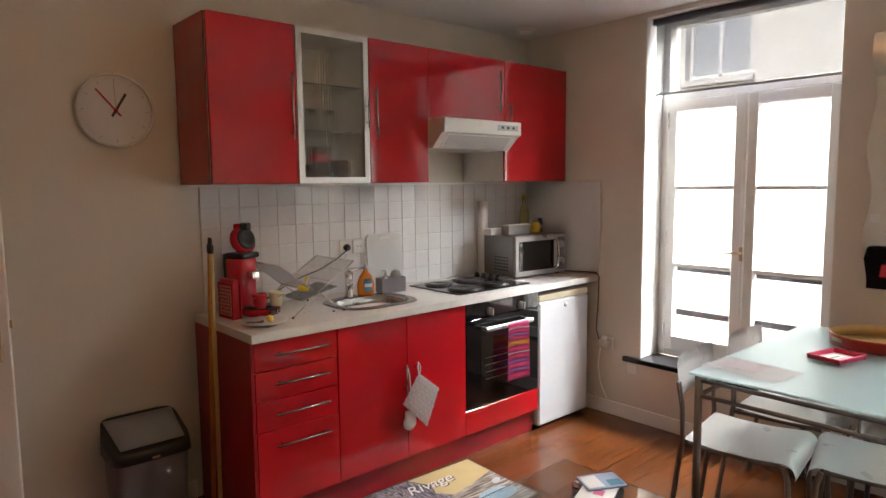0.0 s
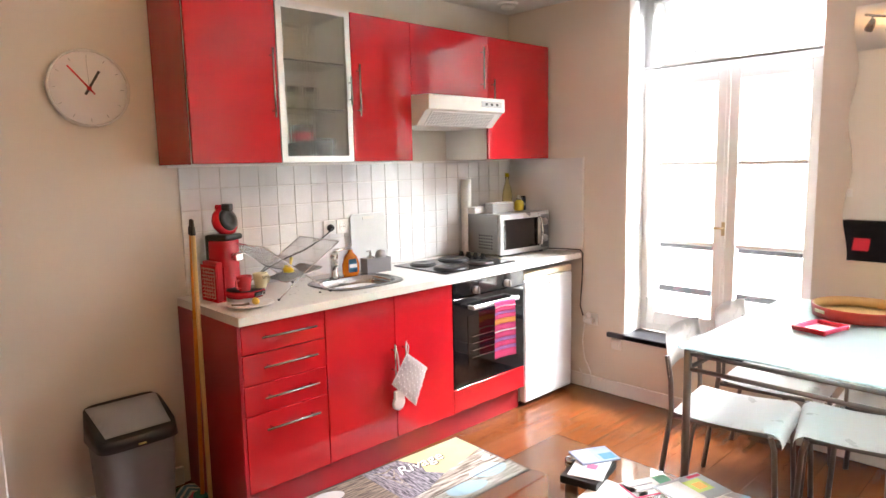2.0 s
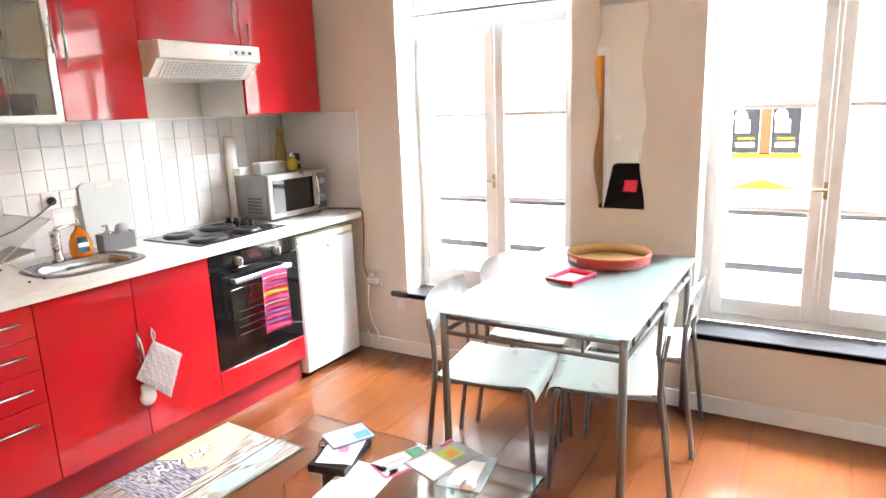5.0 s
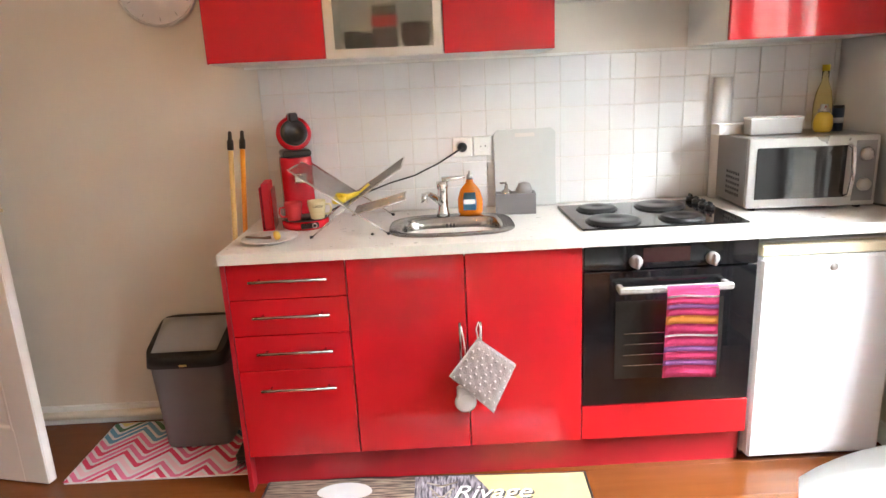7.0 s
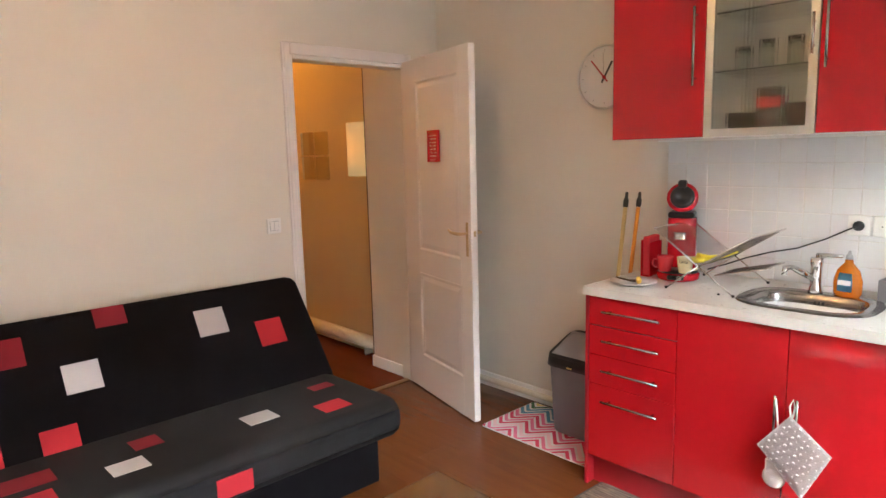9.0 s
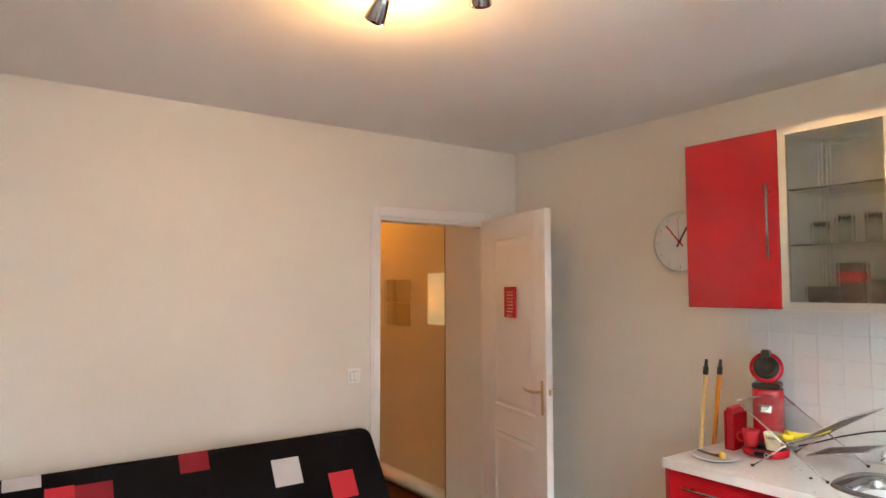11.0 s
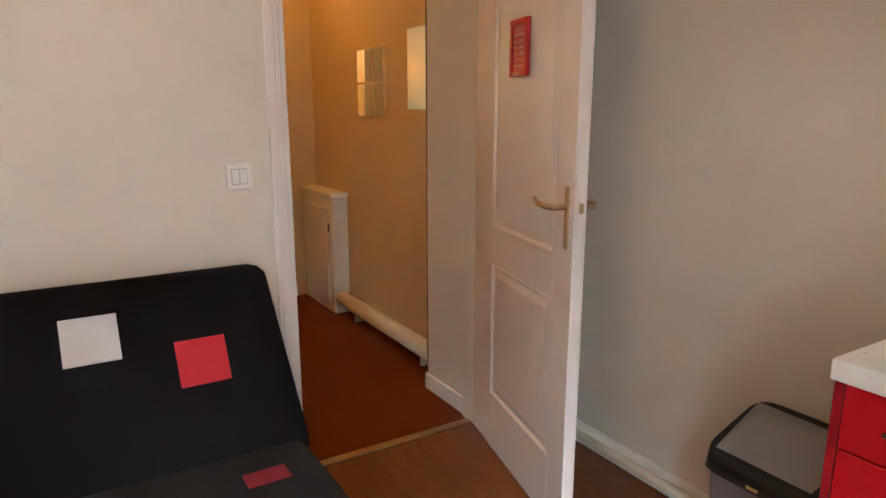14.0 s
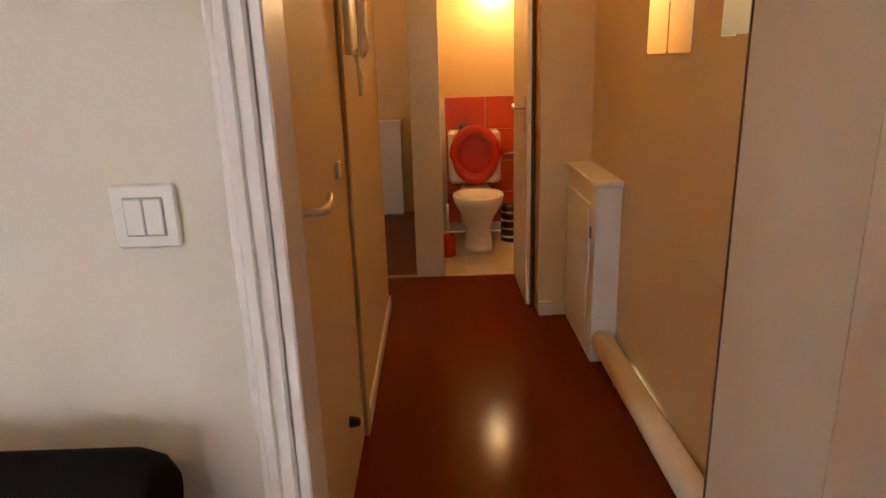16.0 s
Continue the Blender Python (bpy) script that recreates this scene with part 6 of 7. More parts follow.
def leaflet(x, y, z, w, d, h, rz, base, bits, label, name="leaflet"):
    e = thing(name, (x, y, z), label, "leaflet", "papers on the coffee table", rz=rz)
    bm = bmesh.new()
    box(bm, -w / 2, w / 2, -d / 2, d / 2, 0, h, bevel=min(0.0008, h * 0.2))
    part("paper", bm, M[base], e)
    for i, (a, b, c, d_, k) in enumerate(bits):
        bpart("printed_area", (a * w - w / 2, b * w - w / 2, c * d - d / 2, d_ * d - d / 2, h + 0.0002 + 0.0002 * i, h + 0.0006 + 0.0002 * i), M[k], e)
    return e


CT = 0.4025
leaflet(0.70, -1.79, CT, 0.20, 0.13, 0.026, 12, "black", [], "black notebook under loose leaflets", "notebook")
leaflet(0.715, -1.79, CT + 0.027, 0.19, 0.12, 0.004, 20, "cardboard", [(0.35, 0.55, 0.3, 0.6, "pinkp")], "white leaflet with a pink spot on a black notebook")
leaflet(0.78, -1.76, CT + 0.032, 0.15, 0.11, 0.006, -28, "bluepaper", [(0.05, 0.45, 0.1, 0.9, "cardboard"), (0.6, 0.95, 0.1, 0.5, "blue")], "pale blue folded leaflet on the papers")
leaflet(0.60, -1.93, CT, 0.24, 0.17, 0.002, 6, "cardboard", [(0.1, 0.9, 0.1, 0.25, "greypaper")], "white sheet lying on the coffee table")
leaflet(0.775, -1.985, CT, 0.19, 0.11, 0.002, -25, "cardboard", [(0.0, 0.5, 0.0, 0.08, "redp"), (0.0, 0.04, 0.08, 0.92, "redp"), (0.7, 0.98, 0.05, 0.95, "greenp"), (0.12, 0.5, 0.3, 0.42, "greypaper"), (0.12, 0.6, 0.6, 0.68, "greypaper")], "white leaflet with a green end and red edge")
leaflet(0.845, -2.095, CT, 0.21, 0.15, 0.005, -18, "cardboard", [(0.0, 1.0, 0.0, 1.0, "greypaper"), (0.05, 0.5, 0.08, 0.9, "cardboard"), (0.5, 0.85, 0.3, 0.8, "limep"), (0.6, 0.78, 0.4, 0.65, "orangecl"), (0.7, 0.97, 0.85, 0.95, "redp")], "magazine with a green and orange picture", "magazine")
leaflet(0.82, -2.20, CT, 0.2, 0.14, 0.004, 10, "greypaper", [(0.1, 0.8, 0.2, 0.8, "cardboard")], "grey magazine at the edge of the coffee table", "magazine")

# ---- things on the dining table ----
TZ = 0.7835
tr = thing("round_tray", (2.14, -2.25, TZ), "round wooden tray with a red lacquered rim on the glass table", "tray", rz=-55)
bm = bmesh.new()
lathe(bm, [(0, 0), (0.178, 0), (0.178, 0.008), (0, 0.008)], 48)
part("base", bm, M["traywood"], tr, "pale wood tray base")
bm = bmesh.new()
lathe(bm, [(0.1785, 0), (0.186, 0), (0.192, 0.045), (0.192, 0.052), (0.1875, 0.052), (0.1875, 0.045), (0.1785, 0)], 56)
part("rim", bm, M["traylac"], tr, "red lacquered rim")
bm = bmesh.new()
lathe(bm, [(0.1784, 0.0085), (0.1868, 0.052), (0.184, 0.052), (0.1755, 0.0085), (0.1784, 0.0085)], 56)
part("lining", bm, M["traywood"], tr)
for q in (195, 15):
    bm = bmesh.new()
    box(bm, 0.1865, 0.1935, -0.032, 0.032, 0.022, 0.038, bevel=0.003, m=pose(0, 0, 0, 0, 0, q))
    part("grip_hole", bm, M["cream"], tr, "pale grip cut-out")
rt = thing("small_tray", (1.775, -2.195, TZ), "small red checked plastic tray with a white motif", "tray", rz=-14)
rt.scale = (0.76, 0.76, 0.8)
bm = bmesh.new()
box(bm, -0.105, 0.105, -0.075, 0.075, 0.0, 0.006, bevel=0.002)
part("base", bm, M["redp"], rt)
for a, b, c, d_, ax in ((-0.112, 0.112, -0.09, -0.076, 0), (-0.112, 0.112, 0.076, 0.09, 1), (-0.125, -0.106, -0.088, 0.088, 2), (0.106, 0.125, -0.088, 0.088, 3)):
    bm = bmesh.new()
    vs = box(bm, a, b, c, d_, 0.001, 0.026)
    for v in vs:
        if v.co.z < 0.01:
            if ax == 0:
                v.co.y += 0.010 if v.co.y < -0.08 else 0
            if ax == 1:
                v.co.y -= 0.010 if v.co.y > 0.08 else 0
            if ax == 2:
                v.co.x += 0.012 if v.co.x < -0.11 else 0
            if ax == 3:
                v.co.x -= 0.012 if v.co.x > 0.11 else 0
    part("side", bm, M["redplastic"] if ax > 1 else M["redp"], rt)
bm = bmesh.new()
for i in range(9):
    box(bm, -0.1 + i * 0.0235, -0.09 + i * 0.0235, -0.07, 0.07, 0.0062, 0.0067)
for j in range(6):
    box(bm, -0.1, 0.1, -0.068 + j * 0.0255, -0.058 + j * 0.0255, 0.0069, 0.0073)
tagged(part("checks", bm, M["lpink"], rt), kind="stuff")
bpart("motif", (-0.075, 0.07, -0.02, 0.05, 0.0076, 0.0082), M["cardboard"], rt)
for i in range(3):
    bpart("motif_mark", (-0.035 + i * 0.025, -0.018 + i * 0.025, -0.002, 0.016, 0.0084, 0.0088), M["black"], rt)
bpart("motif", (-0.04, 0.08, -0.06, -0.032, 0.0076, 0.0082), M["cardboard"], rt)
pm = thing("paper_sheet", (1.385, -2.02, TZ), "white and pale pink paper sheet on the glass table", "paper", rz=-8)
bm = bmesh.new()
grid(bm, 8, 8, lambda u, v: Vector(((u - 0.5) * 0.21, (v - 0.5) * 0.30, 0.0008 + 0.0003 * math.sin(u * 7 + v * 4))))
bmesh.ops.solidify(bm, geom=bm.faces[:], thickness=0.0006)
part("sheet", bm, M["cardboard"], pm)
bm = bmesh.new()
grid(bm, 6, 8, lambda u, v: Vector(((u - 0.5) * 0.15 + 0.01, (v - 0.5) * 0.16 + 0.04, 0.0022 + 0.0003 * math.sin(u * 5 + v * 3))))
bmesh.ops.solidify(bm, geom=bm.faces[:], thickness=0.0005)
part("printed_area", bm, mat("palest_pink_print", (0.78, 0.70, 0.71), 0.6), pm, "pale pink printed area")

# ---- ceiling spot rail ----
sp = thing("spot_rail", (0.33, -1.90, H), "brushed steel ceiling rail with two lit spots and an unlit one", "ceiling light", rz=32)
bm = bmesh.new()
tube(bm, [(-0.30, 0, -0.045), (-0.1, 0, -0.04), (0.1, 0, -0.05), (0.30, 0, -0.045)], 0.009, 10)
part("rail", bm, M["steel"], sp)
bm = bmesh.new()
lathe(bm, [(0, -0.0005), (0.05, -0.0005), (0.05, -0.02), (0.012, -0.035), (0, -0.04)], 24)
part("rose", bm, M["steel"], sp)


def spot(x, dx, dy, lit):
    a = Vector((x, 0, -0.05))
    d = Vector((dx, dy, -0.55)).normalized()
    b = a + Vector((0, 0, -0.045))
    bm = bmesh.new()
    tube(bm, [a, b], 0.006, 8)
    q = d.to_track_quat("Z", "Y").to_matrix().to_4x4()
    lathe(bm, [(0, -0.02), (0.018, -0.02), (0.022, 0.0), (0.03, 0.05), (0.031, 0.058), (0.028, 0.058), (0.02, 0.02), (0, 0.02)], 20, Matrix.Translation(b) @ q)
    h = part("spot_head", bm, M["steel"], sp)
    bm = bmesh.new()
    lathe(bm, [(0, 0.022), (0.019, 0.022), (0.027, 0.052), (0, 0.06)], 20, Matrix.Translation(b) @ q)
    part("bulb", bm, M["bulb"] if lit else M["silver"], h, "lit warm bulb" if lit else "unlit bulb")


spot(-0.24, -0.5, 0.3, True)
spot(0.05, -0.2, 0.6, False)
spot(0.24, -0.3, 0.6, True)

# ---- hall ----
for i in range(2):
    for j in range(2):
        q = thing("mirror_tile", (-3.0 + i * 0.205, -0.10, 1.385 + j * 0.193), "square mirror tile with rounded corners on the hall wall", "mirror", "hall mirror tiles")
        bm = bmesh.new()
        extrude_poly(bm, [p for p in rounded([(-0.097, -0.091), (0.097, -0.091), (0.097, 0.091), (-0.097, 0.091)], 0.015, 4)], 0.005, Matrix(((1, 0, 0, 0), (0, 0, -1, -0.0005), (0, 1, 0, 0), (0, 0, 0, 1))))
        part("glass", bm, M["mirror"], q)
sc = thing("wall_lamp", (-2.27, -0.10, 1.52), "lit wall lamp with a curved cream paper shade", "wall lamp")
bm = bmesh.new()
grid(bm, 16, 4, lambda u, v: Vector((-0.13 * math.cos(math.pi * u), -0.012 - 0.075 * math.sin(math.pi * u), -0.19 + 0.38 * v)))
bmesh.ops.solidify(bm, geom=bm.faces[:], thickness=0.0015)
part("shade", bm, M["paper_shade"], sc, "curved cream paper shade")
bm = bmesh.new()
box(bm, -0.03, 0.03, -0.012, -0.0005, -0.06, 0.06, bevel=0.003)
tube(bm, [(0, -0.012, -0.05), (0, -0.05, -0.05), (0, -0.06, -0.03)], 0.008, 8)
part("bracket", bm, M["plastic"], sc)
hp = thing("heating_pipe", (-2.0, -0.165, 0.11), "thick cream painted heating pipe along the hall wall", "pipe")
bm = bmesh.new()
tube(bm, [(0.0, 0, 0), (-1.3, 0, 0)], 0.048, 20)
part("pipe", bm, M["pipe"], hp)
for x in (-0.25, -1.1):
    bm = bmesh.new()
    box(bm, x - 0.008, x + 0.008, 0.0, 0.0645, -0.11, -0.04)
    part("bracket", bm, M["pipe"], hp)
rc = thing("radiator_cabinet", (-3.59, -0.10, 0), "white radiator cabinet with a shelf top against the hall wall", "cabinet")
bpart("body", (-0.27, 0.27, -0.11, -0.0005, 0, 0.78), M["white"], rc, "", 0.003)
bpart("top", (-0.28, 0.29, -0.125, -0.0005, 0.781, 0.806), M["white"], rc, "", 0.005)
bpart("door", (-0.23, 0.20, -0.122, -0.1105, 0.08, 0.70), M["white"], rc, "", 0.004)
bpart("catch", (0.205, 0.215, -0.116, -0.1105, 0.55, 0.60), M["black"], rc)

en = thing("door", (-2.79, -1.165, 0.006), "closed cream entrance door with a white lever on the hall's wall", "door")
en["kind"] = "structure"
en.name = "door_2"
bpart("leaf", (0.0, 0.80, -0.02, 0.02, 0, 2.02), M["hallwall"], en, "cream painted door leaf", 0.003)
bm = bmesh.new()
lever_set(bm, 0.735, 0.02, 0.95, 1, -1)
part("door_handle", bm, M["alu"], en, "pale metal lever handle")
bm = bmesh.new()
box(bm, 0.17, 0.21, 0.0205, 0.032, 0.97, 1.02, bevel=0.003)
part("latch", bm, M["plastic"], en)
bm = bmesh.new()
lathe(bm, [(0, 0), (0.018, 0), (0.014, 0.03), (0, 0.035)], 12, pose(0.30, 0.02, 0.24, -90, 0, 0))
part("door_stop", bm, M["black"], en)
bm = bmesh.new()
for a, b in ((-0.06, -0.003), (0.803, 0.86)):
    box(bm, -2.79 + a, -2.79 + b, -1.1395, -1.128, 0, 2.09, bevel=0.003)
box(bm, -2.79 - 0.003, -2.79 + 0.803, -1.1395, -1.128, 2.03, 2.09, bevel=0.003)
tagged(part("entrance_door_frame", bm, M["hallwall"]), "cream painted frame around the entrance door", "door frame", kind="structure")
ic = thing("intercom", (-2.93, -1.14, 1.42), "white wall intercom handset with a hanging cord", "intercom")
bm = bmesh.new()
box(bm, -0.045, 0.045, 0.0005, 0.03, -0.1, 0.12, bevel=0.005)
part("base", bm, M["plastic"], ic)
bm = bmesh.new()
tube(bm, [(0.0, 0.045, -0.10), (0.0, 0.062, -0.08), (0, 0.058, 0.0), (0, 0.062, 0.09), (0, 0.045, 0.115)], [0.02, 0.02, 0.014, 0.02, 0.018], 12)
part("handset", bm, M["plastic"], ic)
bm = bmesh.new()
tube(bm, [(0.01, 0.04, -0.10), (0.03, 0.045, -0.17), (0.02, 0.045, -0.225), (-0.02, 0.045, -0.225), (-0.035, 0.045, -0.17), (-0.02, 0.03, -0.098)], 0.006, 8)
part("cord", bm, M["plastic"], ic)

wd = thing("door", (HXE, -0.378, 0.006), "open white toilet door seen along its edge", "door")
wd["kind"] = "structure"
wd.name = "door_3"
bpart("leaf", (0.01, 0.555, -0.018, 0.018, 0, 2.01), M["white"], wd, "", 0.002)
bpart("dark_edge", (0.5555, 0.557, 0.004, 0.018, 0, 2.01), M["wcdoor"], wd, "dark brown rebate strip")
for q in (-1, 1):
    bm = bmesh.new()
    lever_set(bm, 0.50, q * 0.018, 1.0, q, -1)
    part("door_handle", bm, M["alu"], wd, "pale metal lever handle")
bm = bmesh.new()
box(bm, HXE - 0.1, HXE + 0.012, -0.3595, -0.34, 0, 2.05)
struct("toilet_threshold", [(HXE - 0.02, HXE + 0.02, -0.826, -0.36, 0.0, 0.006)], M["brass"], "brass threshold strip of the toilet", "threshold", 0.002)
struct("bathroom_threshold", [(HXE - 0.02, HXE + 0.02, -1.70, -1.0, 0.0, 0.006)], M["brass"], "brass threshold strip of the bathroom", "threshold", 0.002)
bm.free()

# toilet
wc = thing("toilet", (-5.12, -0.575, 0), "white toilet with its orange-red seat and lid raised", "toilet")
bm = bmesh.new()
prev = None
for w_, d_, z, cx in ((0.11, 0.13, 0, -0.05), (0.10, 0.12, 0.03, -0.05), (0.085, 0.10, 0.15, -0.05), (0.11, 0.14, 0.24, -0.02), (0.165, 0.20, 0.34, 0.0), (0.178, 0.215, 0.395, 0.0), (0.172, 0.208, 0.405, 0), (0.13, 0.165, 0.40, 0.0), (0.10, 0.13, 0.30, 0), (0.03, 0.04, 0.22, 0)):
    r = [bm.verts.new((cx + d_ * math.cos(k * math.tau / 28), w_ * math.sin(k * math.tau / 28), z)) for k in range(28)]
    if prev:
        for k in range(28):
            f = bm.faces.new((prev[k], prev[(k + 1) % 28], r[(k + 1) % 28], r[k]))
            f.smooth = True
    else:
        bm.faces.new(r)
    prev = r
bm.faces.new(prev)
part("bowl", bm, M["enamel"], wc)
bpart("cistern", (-0.46, -0.30, -0.19, 0.19, 0.42, 0.80), M["enamel"], wc, "", 0.02)
bpart("neck", (-0.42, -0.17, -0.11, 0.11, 0.10, 0.40), M["enamel"], wc, "", 0.02)


def seat_shape(bm, inner, x):
    N = 32
    o = [(0.185 * math.cos(k * math.tau / N) * (0.93 if math.sin(k * math.tau / N) < 0 else 1), 0.215 * math.sin(k * math.tau / N)) for k in range(N)]
    if not inner:
        extrude_poly(bm, o, 0.016, Matrix(((0, 0, 1, x), (1, 0, 0, 0), (0, 1, 0, 0.635), (0, 0, 0, 1))), 0.003)
    else:
        rings = [[bm.verts.new((x + dx, a * s, 0.635 + b * s)) for a, b in o] for s, dx in ((1, 0), (1, 0.018), (0.62, 0.022), (0.62, 0.0))]
        for i in range(4):
            A, B = rings[i], rings[(i + 1) % 4]
            for k in range(N):
                f = bm.faces.new((A[k], A[(k + 1) % N], B[(k + 1) % N], B[k]))
                f.smooth = True


M["wcseat"] = mat("orange_red_plastic", (0.54, 0.032, 0.010), 0.2, vary=0.05)
bm = bmesh.new()
seat_shape(bm, False, -0.285)
part("lid", bm, M["wcseat"], wc, "orange-red lid")
bm = bmesh.new()
seat_shape(bm, True, -0.262)
part("seat", bm, M["wcseat"], wc, "orange-red seat ring")
tb_ = thing("toilet_bin", (-5.36, -0.31, 0.0), "black pedal bin with chrome bands beside the toilet", "bin")
bm = bmesh.new()
lathe(bm, [(0, 0), (0.085, 0), (0.085, 0.25), (0.07, 0.27), (0, 0.28)], 20)
part("body", bm, M["black"], tb_)
for z in (0.03, 0.09, 0.15, 0.21):
    bm = bmesh.new()
    lathe(bm, [(0.0855, z), (0.088, z), (0.088, z + 0.018), (0.0855, z + 0.018), (0.0855, z)], 20)
    part("band", bm, M["chrome"], tb_)
tbr = thing("toilet_brush", (-5.0, -0.79, 0.0), "orange-red toilet brush pot standing beside the toilet", "toilet brush")
bm = bmesh.new()
lathe(bm, [(0, 0.0005), (0.042, 0.0005), (0.048, 0.01), (0.044, 0.15), (0.040, 0.152), (0.038, 0.03), (0, 0.03)], 20)
part("pot", bm, M["wcseat"], tbr)
bm = bmesh.new()
tube(bm, [(0, 0, 0.035), (0, 0, 0.30), (0.002, 0, 0.36)], [0.006, 0.006, 0.009], 8)
part("handle", bm, M["plastic"], tbr, "white brush handle")
tbx = thing("toilet_box", (-5.52, -0.63, 0.80), "small teal block on the cistern", "box")
bpart("body", (-0.03, 0.03, -0.05, 0.03, 0.0005, 0.03), M["teal"], tbx, "", 0.004)
bpart("lid", (-0.02, 0.02, -0.04, 0.02, 0.0305, 0.036), M["teal"], tbx, "", 0.001)
pp = thing("water_pipe", (-5.60, -0.19, 0), "white painted pipes in the toilet corner", "pipe")
bm = bmesh.new()
tube(bm, [(0, 0, 0), (0, 0, H - 0.001)], 0.016, 10)
tube(bm, [(0.03, 0.015, 0.16), (0.90, 0.02, 0.16)], 0.028, 12)
part("pipe", bm, M["pipe"], pp)
bm = bmesh.new()
tube(bm, [(0.0, 0, 0.62), (0.03, -0.06, 0.62), (0.05, -0.16, 0.61)], 0.009, 8)
part("valve", bm, M["chrome"], pp)
tl = thing("toilet_lamp", (-5.648, -0.41, 1.78), "lit round glass lamp on the toilet wall", "wall lamp")
bm = bmesh.new()
lathe(bm, [(0, 0.012), (0.05, 0.014), (0.06, 0.05), (0.05, 0.085), (0, 0.10)], 20, pose(0, 0, 0, 0, 90, 0))
part("globe", bm, M["bulb"], tl, "lit warm globe")
bm = bmesh.new()
lathe(bm, [(0, 0), (0.065, 0), (0.065, 0.011), (0, 0.011)], 20, pose(0, 0, 0, 0, 90, 0))
part("base", bm, M["plastic"], tl)
wa = thing("washing_machine", (-6.21, -1.38, 0), "white top-loading washing machine in the bathroom", "washing machine")
bpart("body", (-0.18, 0.0, -0.23, 0.23, 0.02, 0.80), M["enamel"], wa, "", 0.008)
bpart("top_lid", (-0.18, 0.005, -0.235, 0.235, 0.801, 0.83), M["enamel"], wa, "", 0.008)
bpart("plinth", (-0.17, -0.01, -0.22, 0.22, 0, 0.0195), M["grey"], wa)

# ---- street side ----
for (y0, y1) in WIN:
    rl = thing("window_rail", (2.80, (y0 + y1) / 2, 0.4), "black iron guard rail outside the window", "railing", "window guard rails")
    for z in (0.525, 0.235):
        bpart("bar", (0.0, 0.012, -0.56, 0.56, z, z + 0.038), M["ironblack"], rl, "", 0.002)
    for q in (-1, 1):
        bpart("post", (0.0125, 0.024, q * 0.555 - 0.01, q * 0.555 + 0.01, 0.1, 0.60), M["ironblack"], rl)
sg = thing("shop_sign", (9.44, -2.34, 0.2), "black, white and yellow shop poster on the facade across the street", "sign")
sg.scale = (1, 0.86, 1)
bpart("board", (0.0, 0.05, -0.56, 0.56, 0.0, 1.22), M["cardboard"], sg, "", 0.003)
for y0, y1, z0, z1, k in ((-0.50, -0.09, 0.52, 1.18, "concrete"), (0.09, 0.50, 0.52, 1.18, "concrete"), (-0.08, 0.08, 0.5, 1.18, "signorange"), (-0.55, 0.55, 0.44, 0.515, "signyellow")):
    bpart("panel", (-0.008, -0.0005, y0, y1, z0, z1), M[k], sg)
for q in (-1, 1):
    c = q * 0.295
    bpart("panel", (-0.014, -0.0085, c - 0.14, c + 0.14, 0.60, 0.665), M["cardboard"], sg)
    bpart("panel", (-0.014, -0.0085, c - 0.14, c + 0.12, 0.70, 0.74), M["signyellow"], sg)
    bpart("panel", (-0.014, -0.0085, c - 0.06, c + 0.16, 0.80, 0.98), M["cardboard"], sg)
    bm = bmesh.new()
    lathe(bm, [(0, 0), (0.10, 0), (0.10, 0.006), (0, 0.006)], 20, pose(-0.0085, c + 0.08, 1.02, 0, -90, 0))
    part("disc", bm, M["cardboard"], sg)
    for z in (0.20, 0.26, 0.32):
        bpart("text_bar", (-0.008, -0.0005, c - 0.18, c + 0.18, z, z + 0.025), M["greypaper"], sg)
flat("triangle", [(-0.55, 0.0), (0.55, 0.0), (0, 0.14)], 0, 0.006, M["signyellow"], sg, "yellow base wedge", m=Matrix(((0, 0, -1, -0.0005), (1, 0, 0, 0), (0, 1, 0, 0.004), (0, 0, 0, 1))))

# ---- lamps that are lit ----
lamp("hall_bulb", "POINT", pose(-2.27, -0.14, 1.52), 0.025, WARM, radius=0.03)
lamp("hall_ceiling_bulb", "POINT", pose(-3.2, -0.7, 2.40), 1.3, WARM, radius=0.06)
lamp("toilet_bulb", "POINT", pose(-5.45, -0.41, 1.80), 1.5, WARM, radius=0.05)
# unseen fill lamp, added to brighten the bathroom and its reflection in the mirrors
lamp("bathroom_fill", "POINT", pose(-5.4, -1.6, 2.3), 1.3, WARM, radius=0.06)
lamp("ceiling_bulb", "POINT", pose(0.02, -1.95, 2.33), 1.8, (1.0, 0.5, 0.17), radius=0.03)


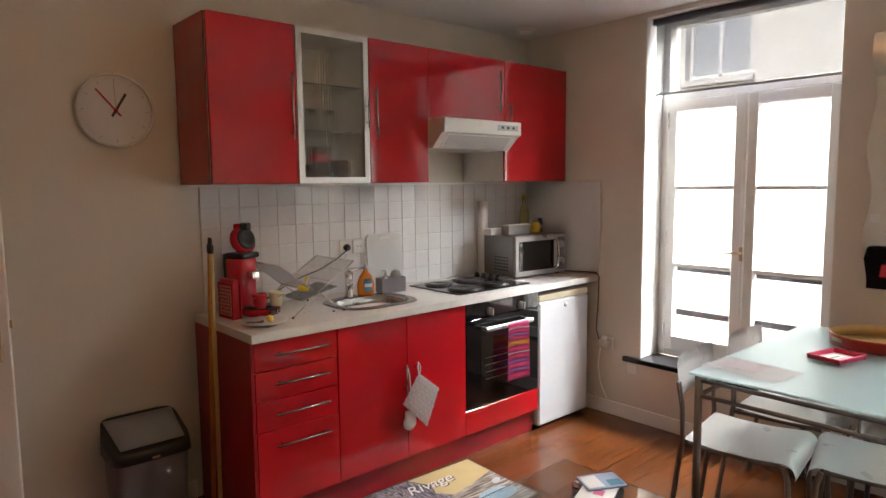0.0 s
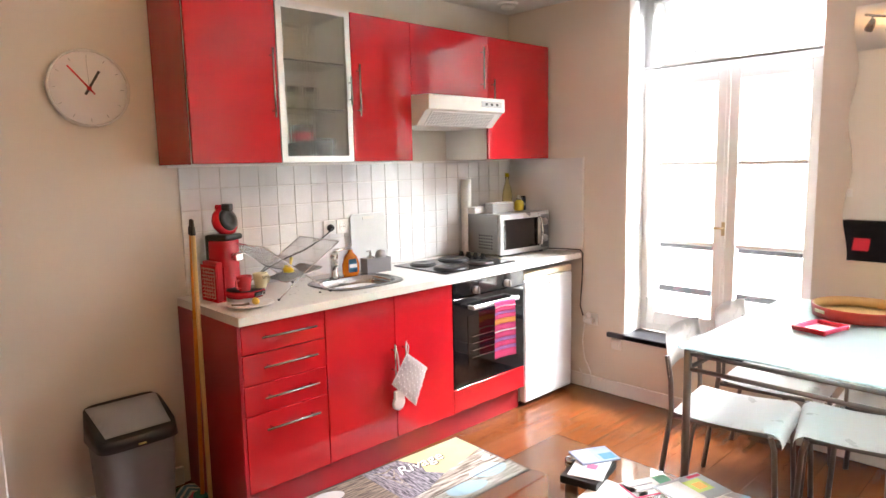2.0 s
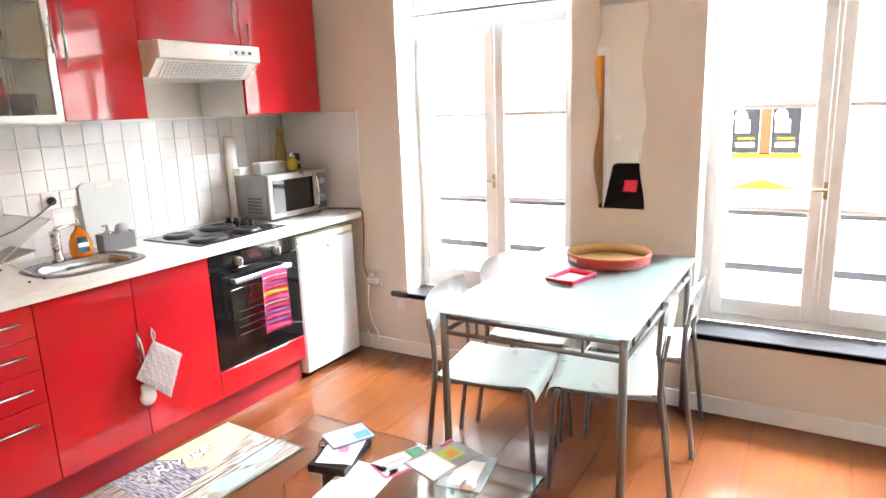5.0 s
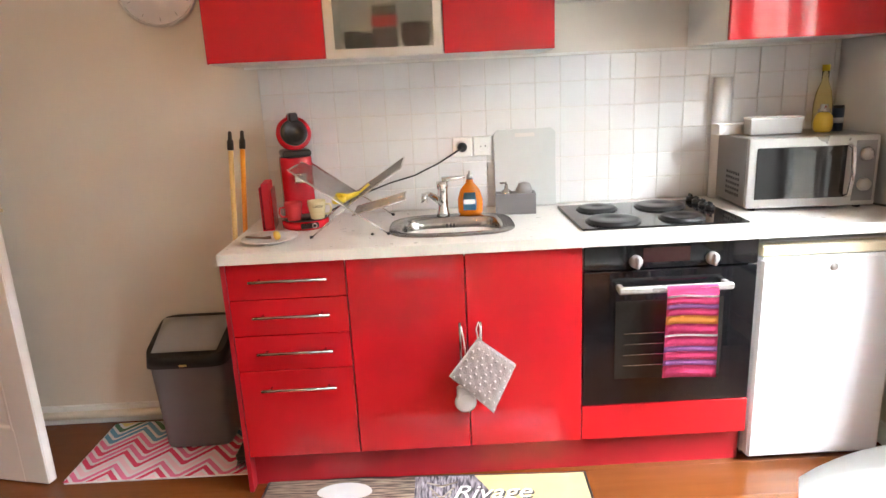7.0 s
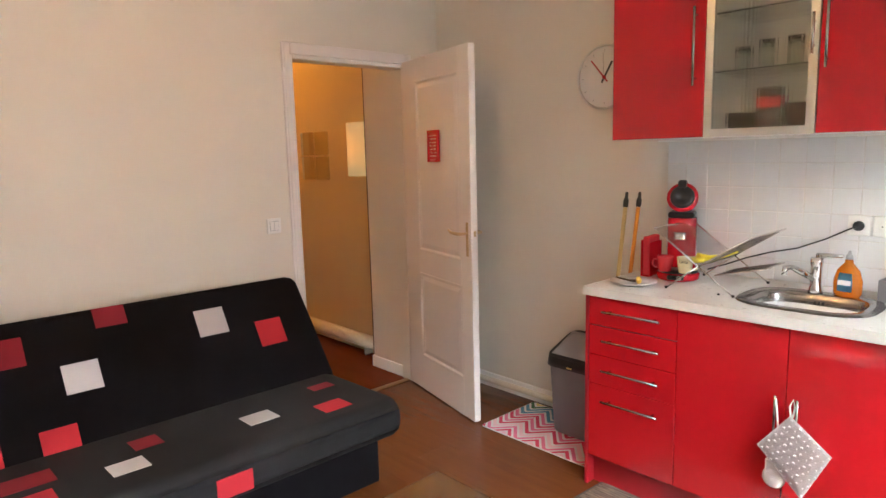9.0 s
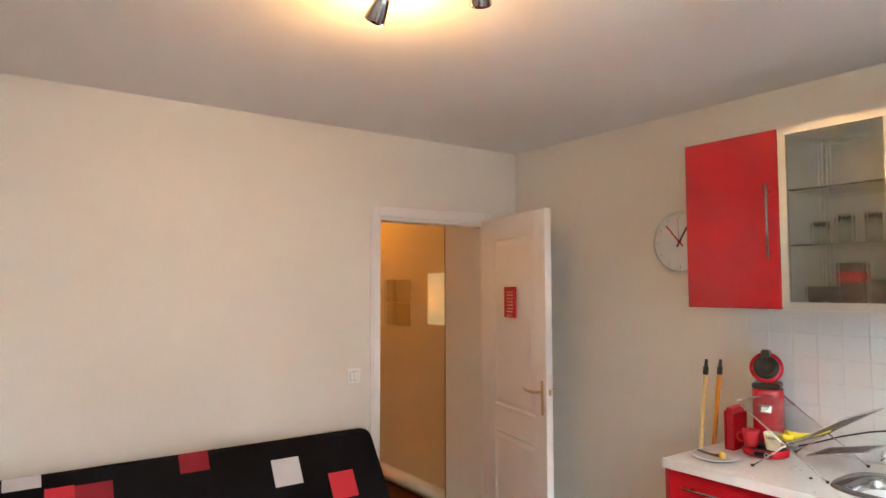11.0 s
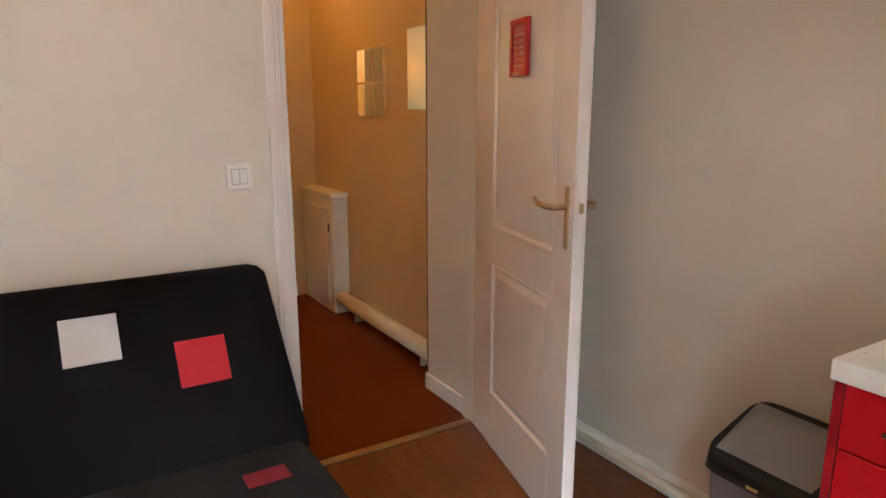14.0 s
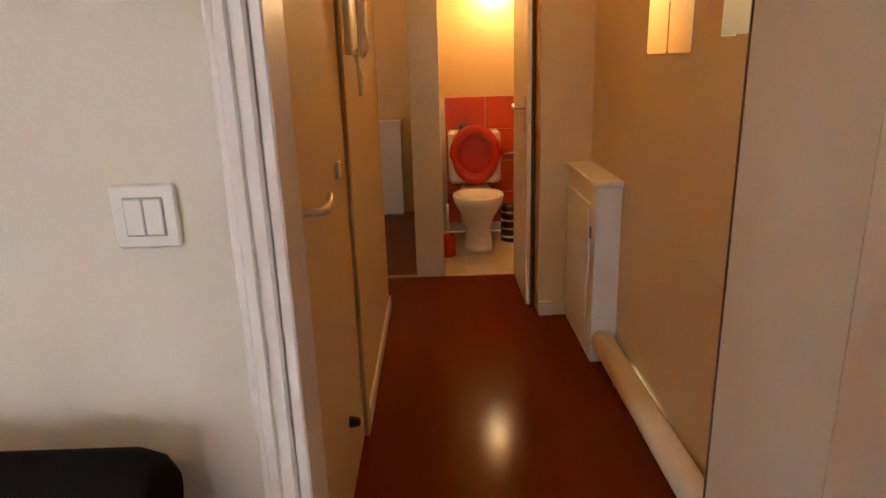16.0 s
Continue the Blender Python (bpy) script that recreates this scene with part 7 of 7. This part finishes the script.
# ---- wall tiles ----
tiles = new("splashback")
tiles.location = (0.061, 0, TOP)
tagged(tiles, "square white glazed wall tiles with pale joints behind the worktop", "wall tiles", kind="structure")
bpart("bed", (-0.012, XW - 0.061 - 0.0005, -0.0073, -0.0005, 0.0005, 1.503 - TOP), M["grout"], tiles, "pale grout bed")
PT = 0.1013
tmesh = {}
for r in range(6):
    z1 = 1.502 - TOP - r * PT
    z0 = max(0.002, z1 - PT + 0.003)
    for c in range(24):
        x0 = -0.012 + (c - 1) * PT + 0.095 if c else -0.010
        x1 = -0.012 + c * PT + 0.095 - 0.003
        x1 = min(x1, XW - 0.061 - 0.010)
        if x1 - x0 < 0.01:
            continue
        key = (round(x1 - x0, 4), round(z1 - z0, 4))
        if key not in tmesh:
            bm = bmesh.new()
            box(bm, 0, key[0], -0.0045, 0, 0, key[1], bevel=0.0012)
            me = bpy.data.meshes.new("tile")
            bm.to_mesh(me)
            bm.free()
            me.materials.append(M["tile"])
            tmesh[key] = me
        o = new("tile", tmesh[key])
        o.parent = tiles
        rr = random.Random(r * 50 + c)
        o.location = (x0, -0.0055, z0)
        o.rotation_euler = (radians(rr.uniform(-0.6, 0.6)), 0, radians(rr.uniform(-0.75, 0.75)))

# ---- toilet tiles ----
wt_ = new("toilet_tiles")
wt_.location = (-5.65, -0.84, 0)
tagged(wt_, "orange-red glazed tiles on the toilet walls", "wall tiles", kind="structure")
bpart("bed", (0.0005, 0.004, 0.0, 0.72, 0, 1.03), M["grout"], wt_)
bpart("bed", (0.0045, 1.07, 0.716, 0.7195, 0, 1.03), M["grout"], wt_)
mb = bmesh.new()
box(mb, 0, 0.006, 0.0015, 0.2985, 0.0015, 0.2385, bevel=0.001)
me = bpy.data.meshes.new("tile")
mb.to_mesh(me)
mb.free()
me.materials.append(M["orangetile"])
for j in range(4):
    for i in range(2):
        o = new("tile", me)
        o.parent = wt_
        o.location = (0.004, 0.06 + i * 0.30, 0.07 + j * 0.24)
    for i in range(3):
        o = new("tile", me)
        o.parent = wt_
        o.location = (0.05 + i * 0.30, 0.716, 0.07 + j * 0.24)
        o.rotation_euler = (0, 0, radians(-90))
wf = new("toilet_floor")
wf.location = (-5.65, -0.84, 0)
tagged(wf, "cream square floor tiles in the toilet", "floor", kind="structure")
bpart("bed", (0.0, 1.06, 0, 0.72, -0.05, -0.004), M["grout"], wf)
mb = bmesh.new()
box(mb, 0.0015, 0.1985, 0.0015, 0.1985, -0.004, 0.0, bevel=0.001)
me = bpy.data.meshes.new("tile")
mb.to_mesh(me)
mb.free()
me.materials.append(M["floortile"])
for i in range(5):
    for j in range(4):
        o = new("tile", me)
        o.parent = wf
        o.location = (0.05 + i * 0.2, -0.04 + j * 0.2, 0)

# ---- floor boards ----
BW, BL = 0.193, 1.29
meshes = {}
fl = new("floor")
tagged(fl, "orange-brown laminate floor of narrow boards", "floor", kind="structure")
i = 0
y = 0.0
while y > YS:
    x = XD - 0.03 - (i * 0.43) % BL
    while x < XW:
        a, b = max(x, XD - 0.03), min(x + BL, XW)
        if b - a > 0.02:
            key = round(b - a, 3), round(min(BW, y - YS), 3)
            if key not in meshes:
                bm = bmesh.new()
                box(bm, 0, key[0] - 0.0007, -key[1] + 0.0007, 0, -0.012, 0.0, bevel=0.0003)
                me = bpy.data.meshes.new("board")
                bm.to_mesh(me)
                bm.free()
                me.materials.append(M["floorwood"])
                meshes[key] = me
            o = new("board", meshes[key])
            o.location = (a, y, 0)
            o.parent = fl
        x += BL
    y -= BW
    i += 1
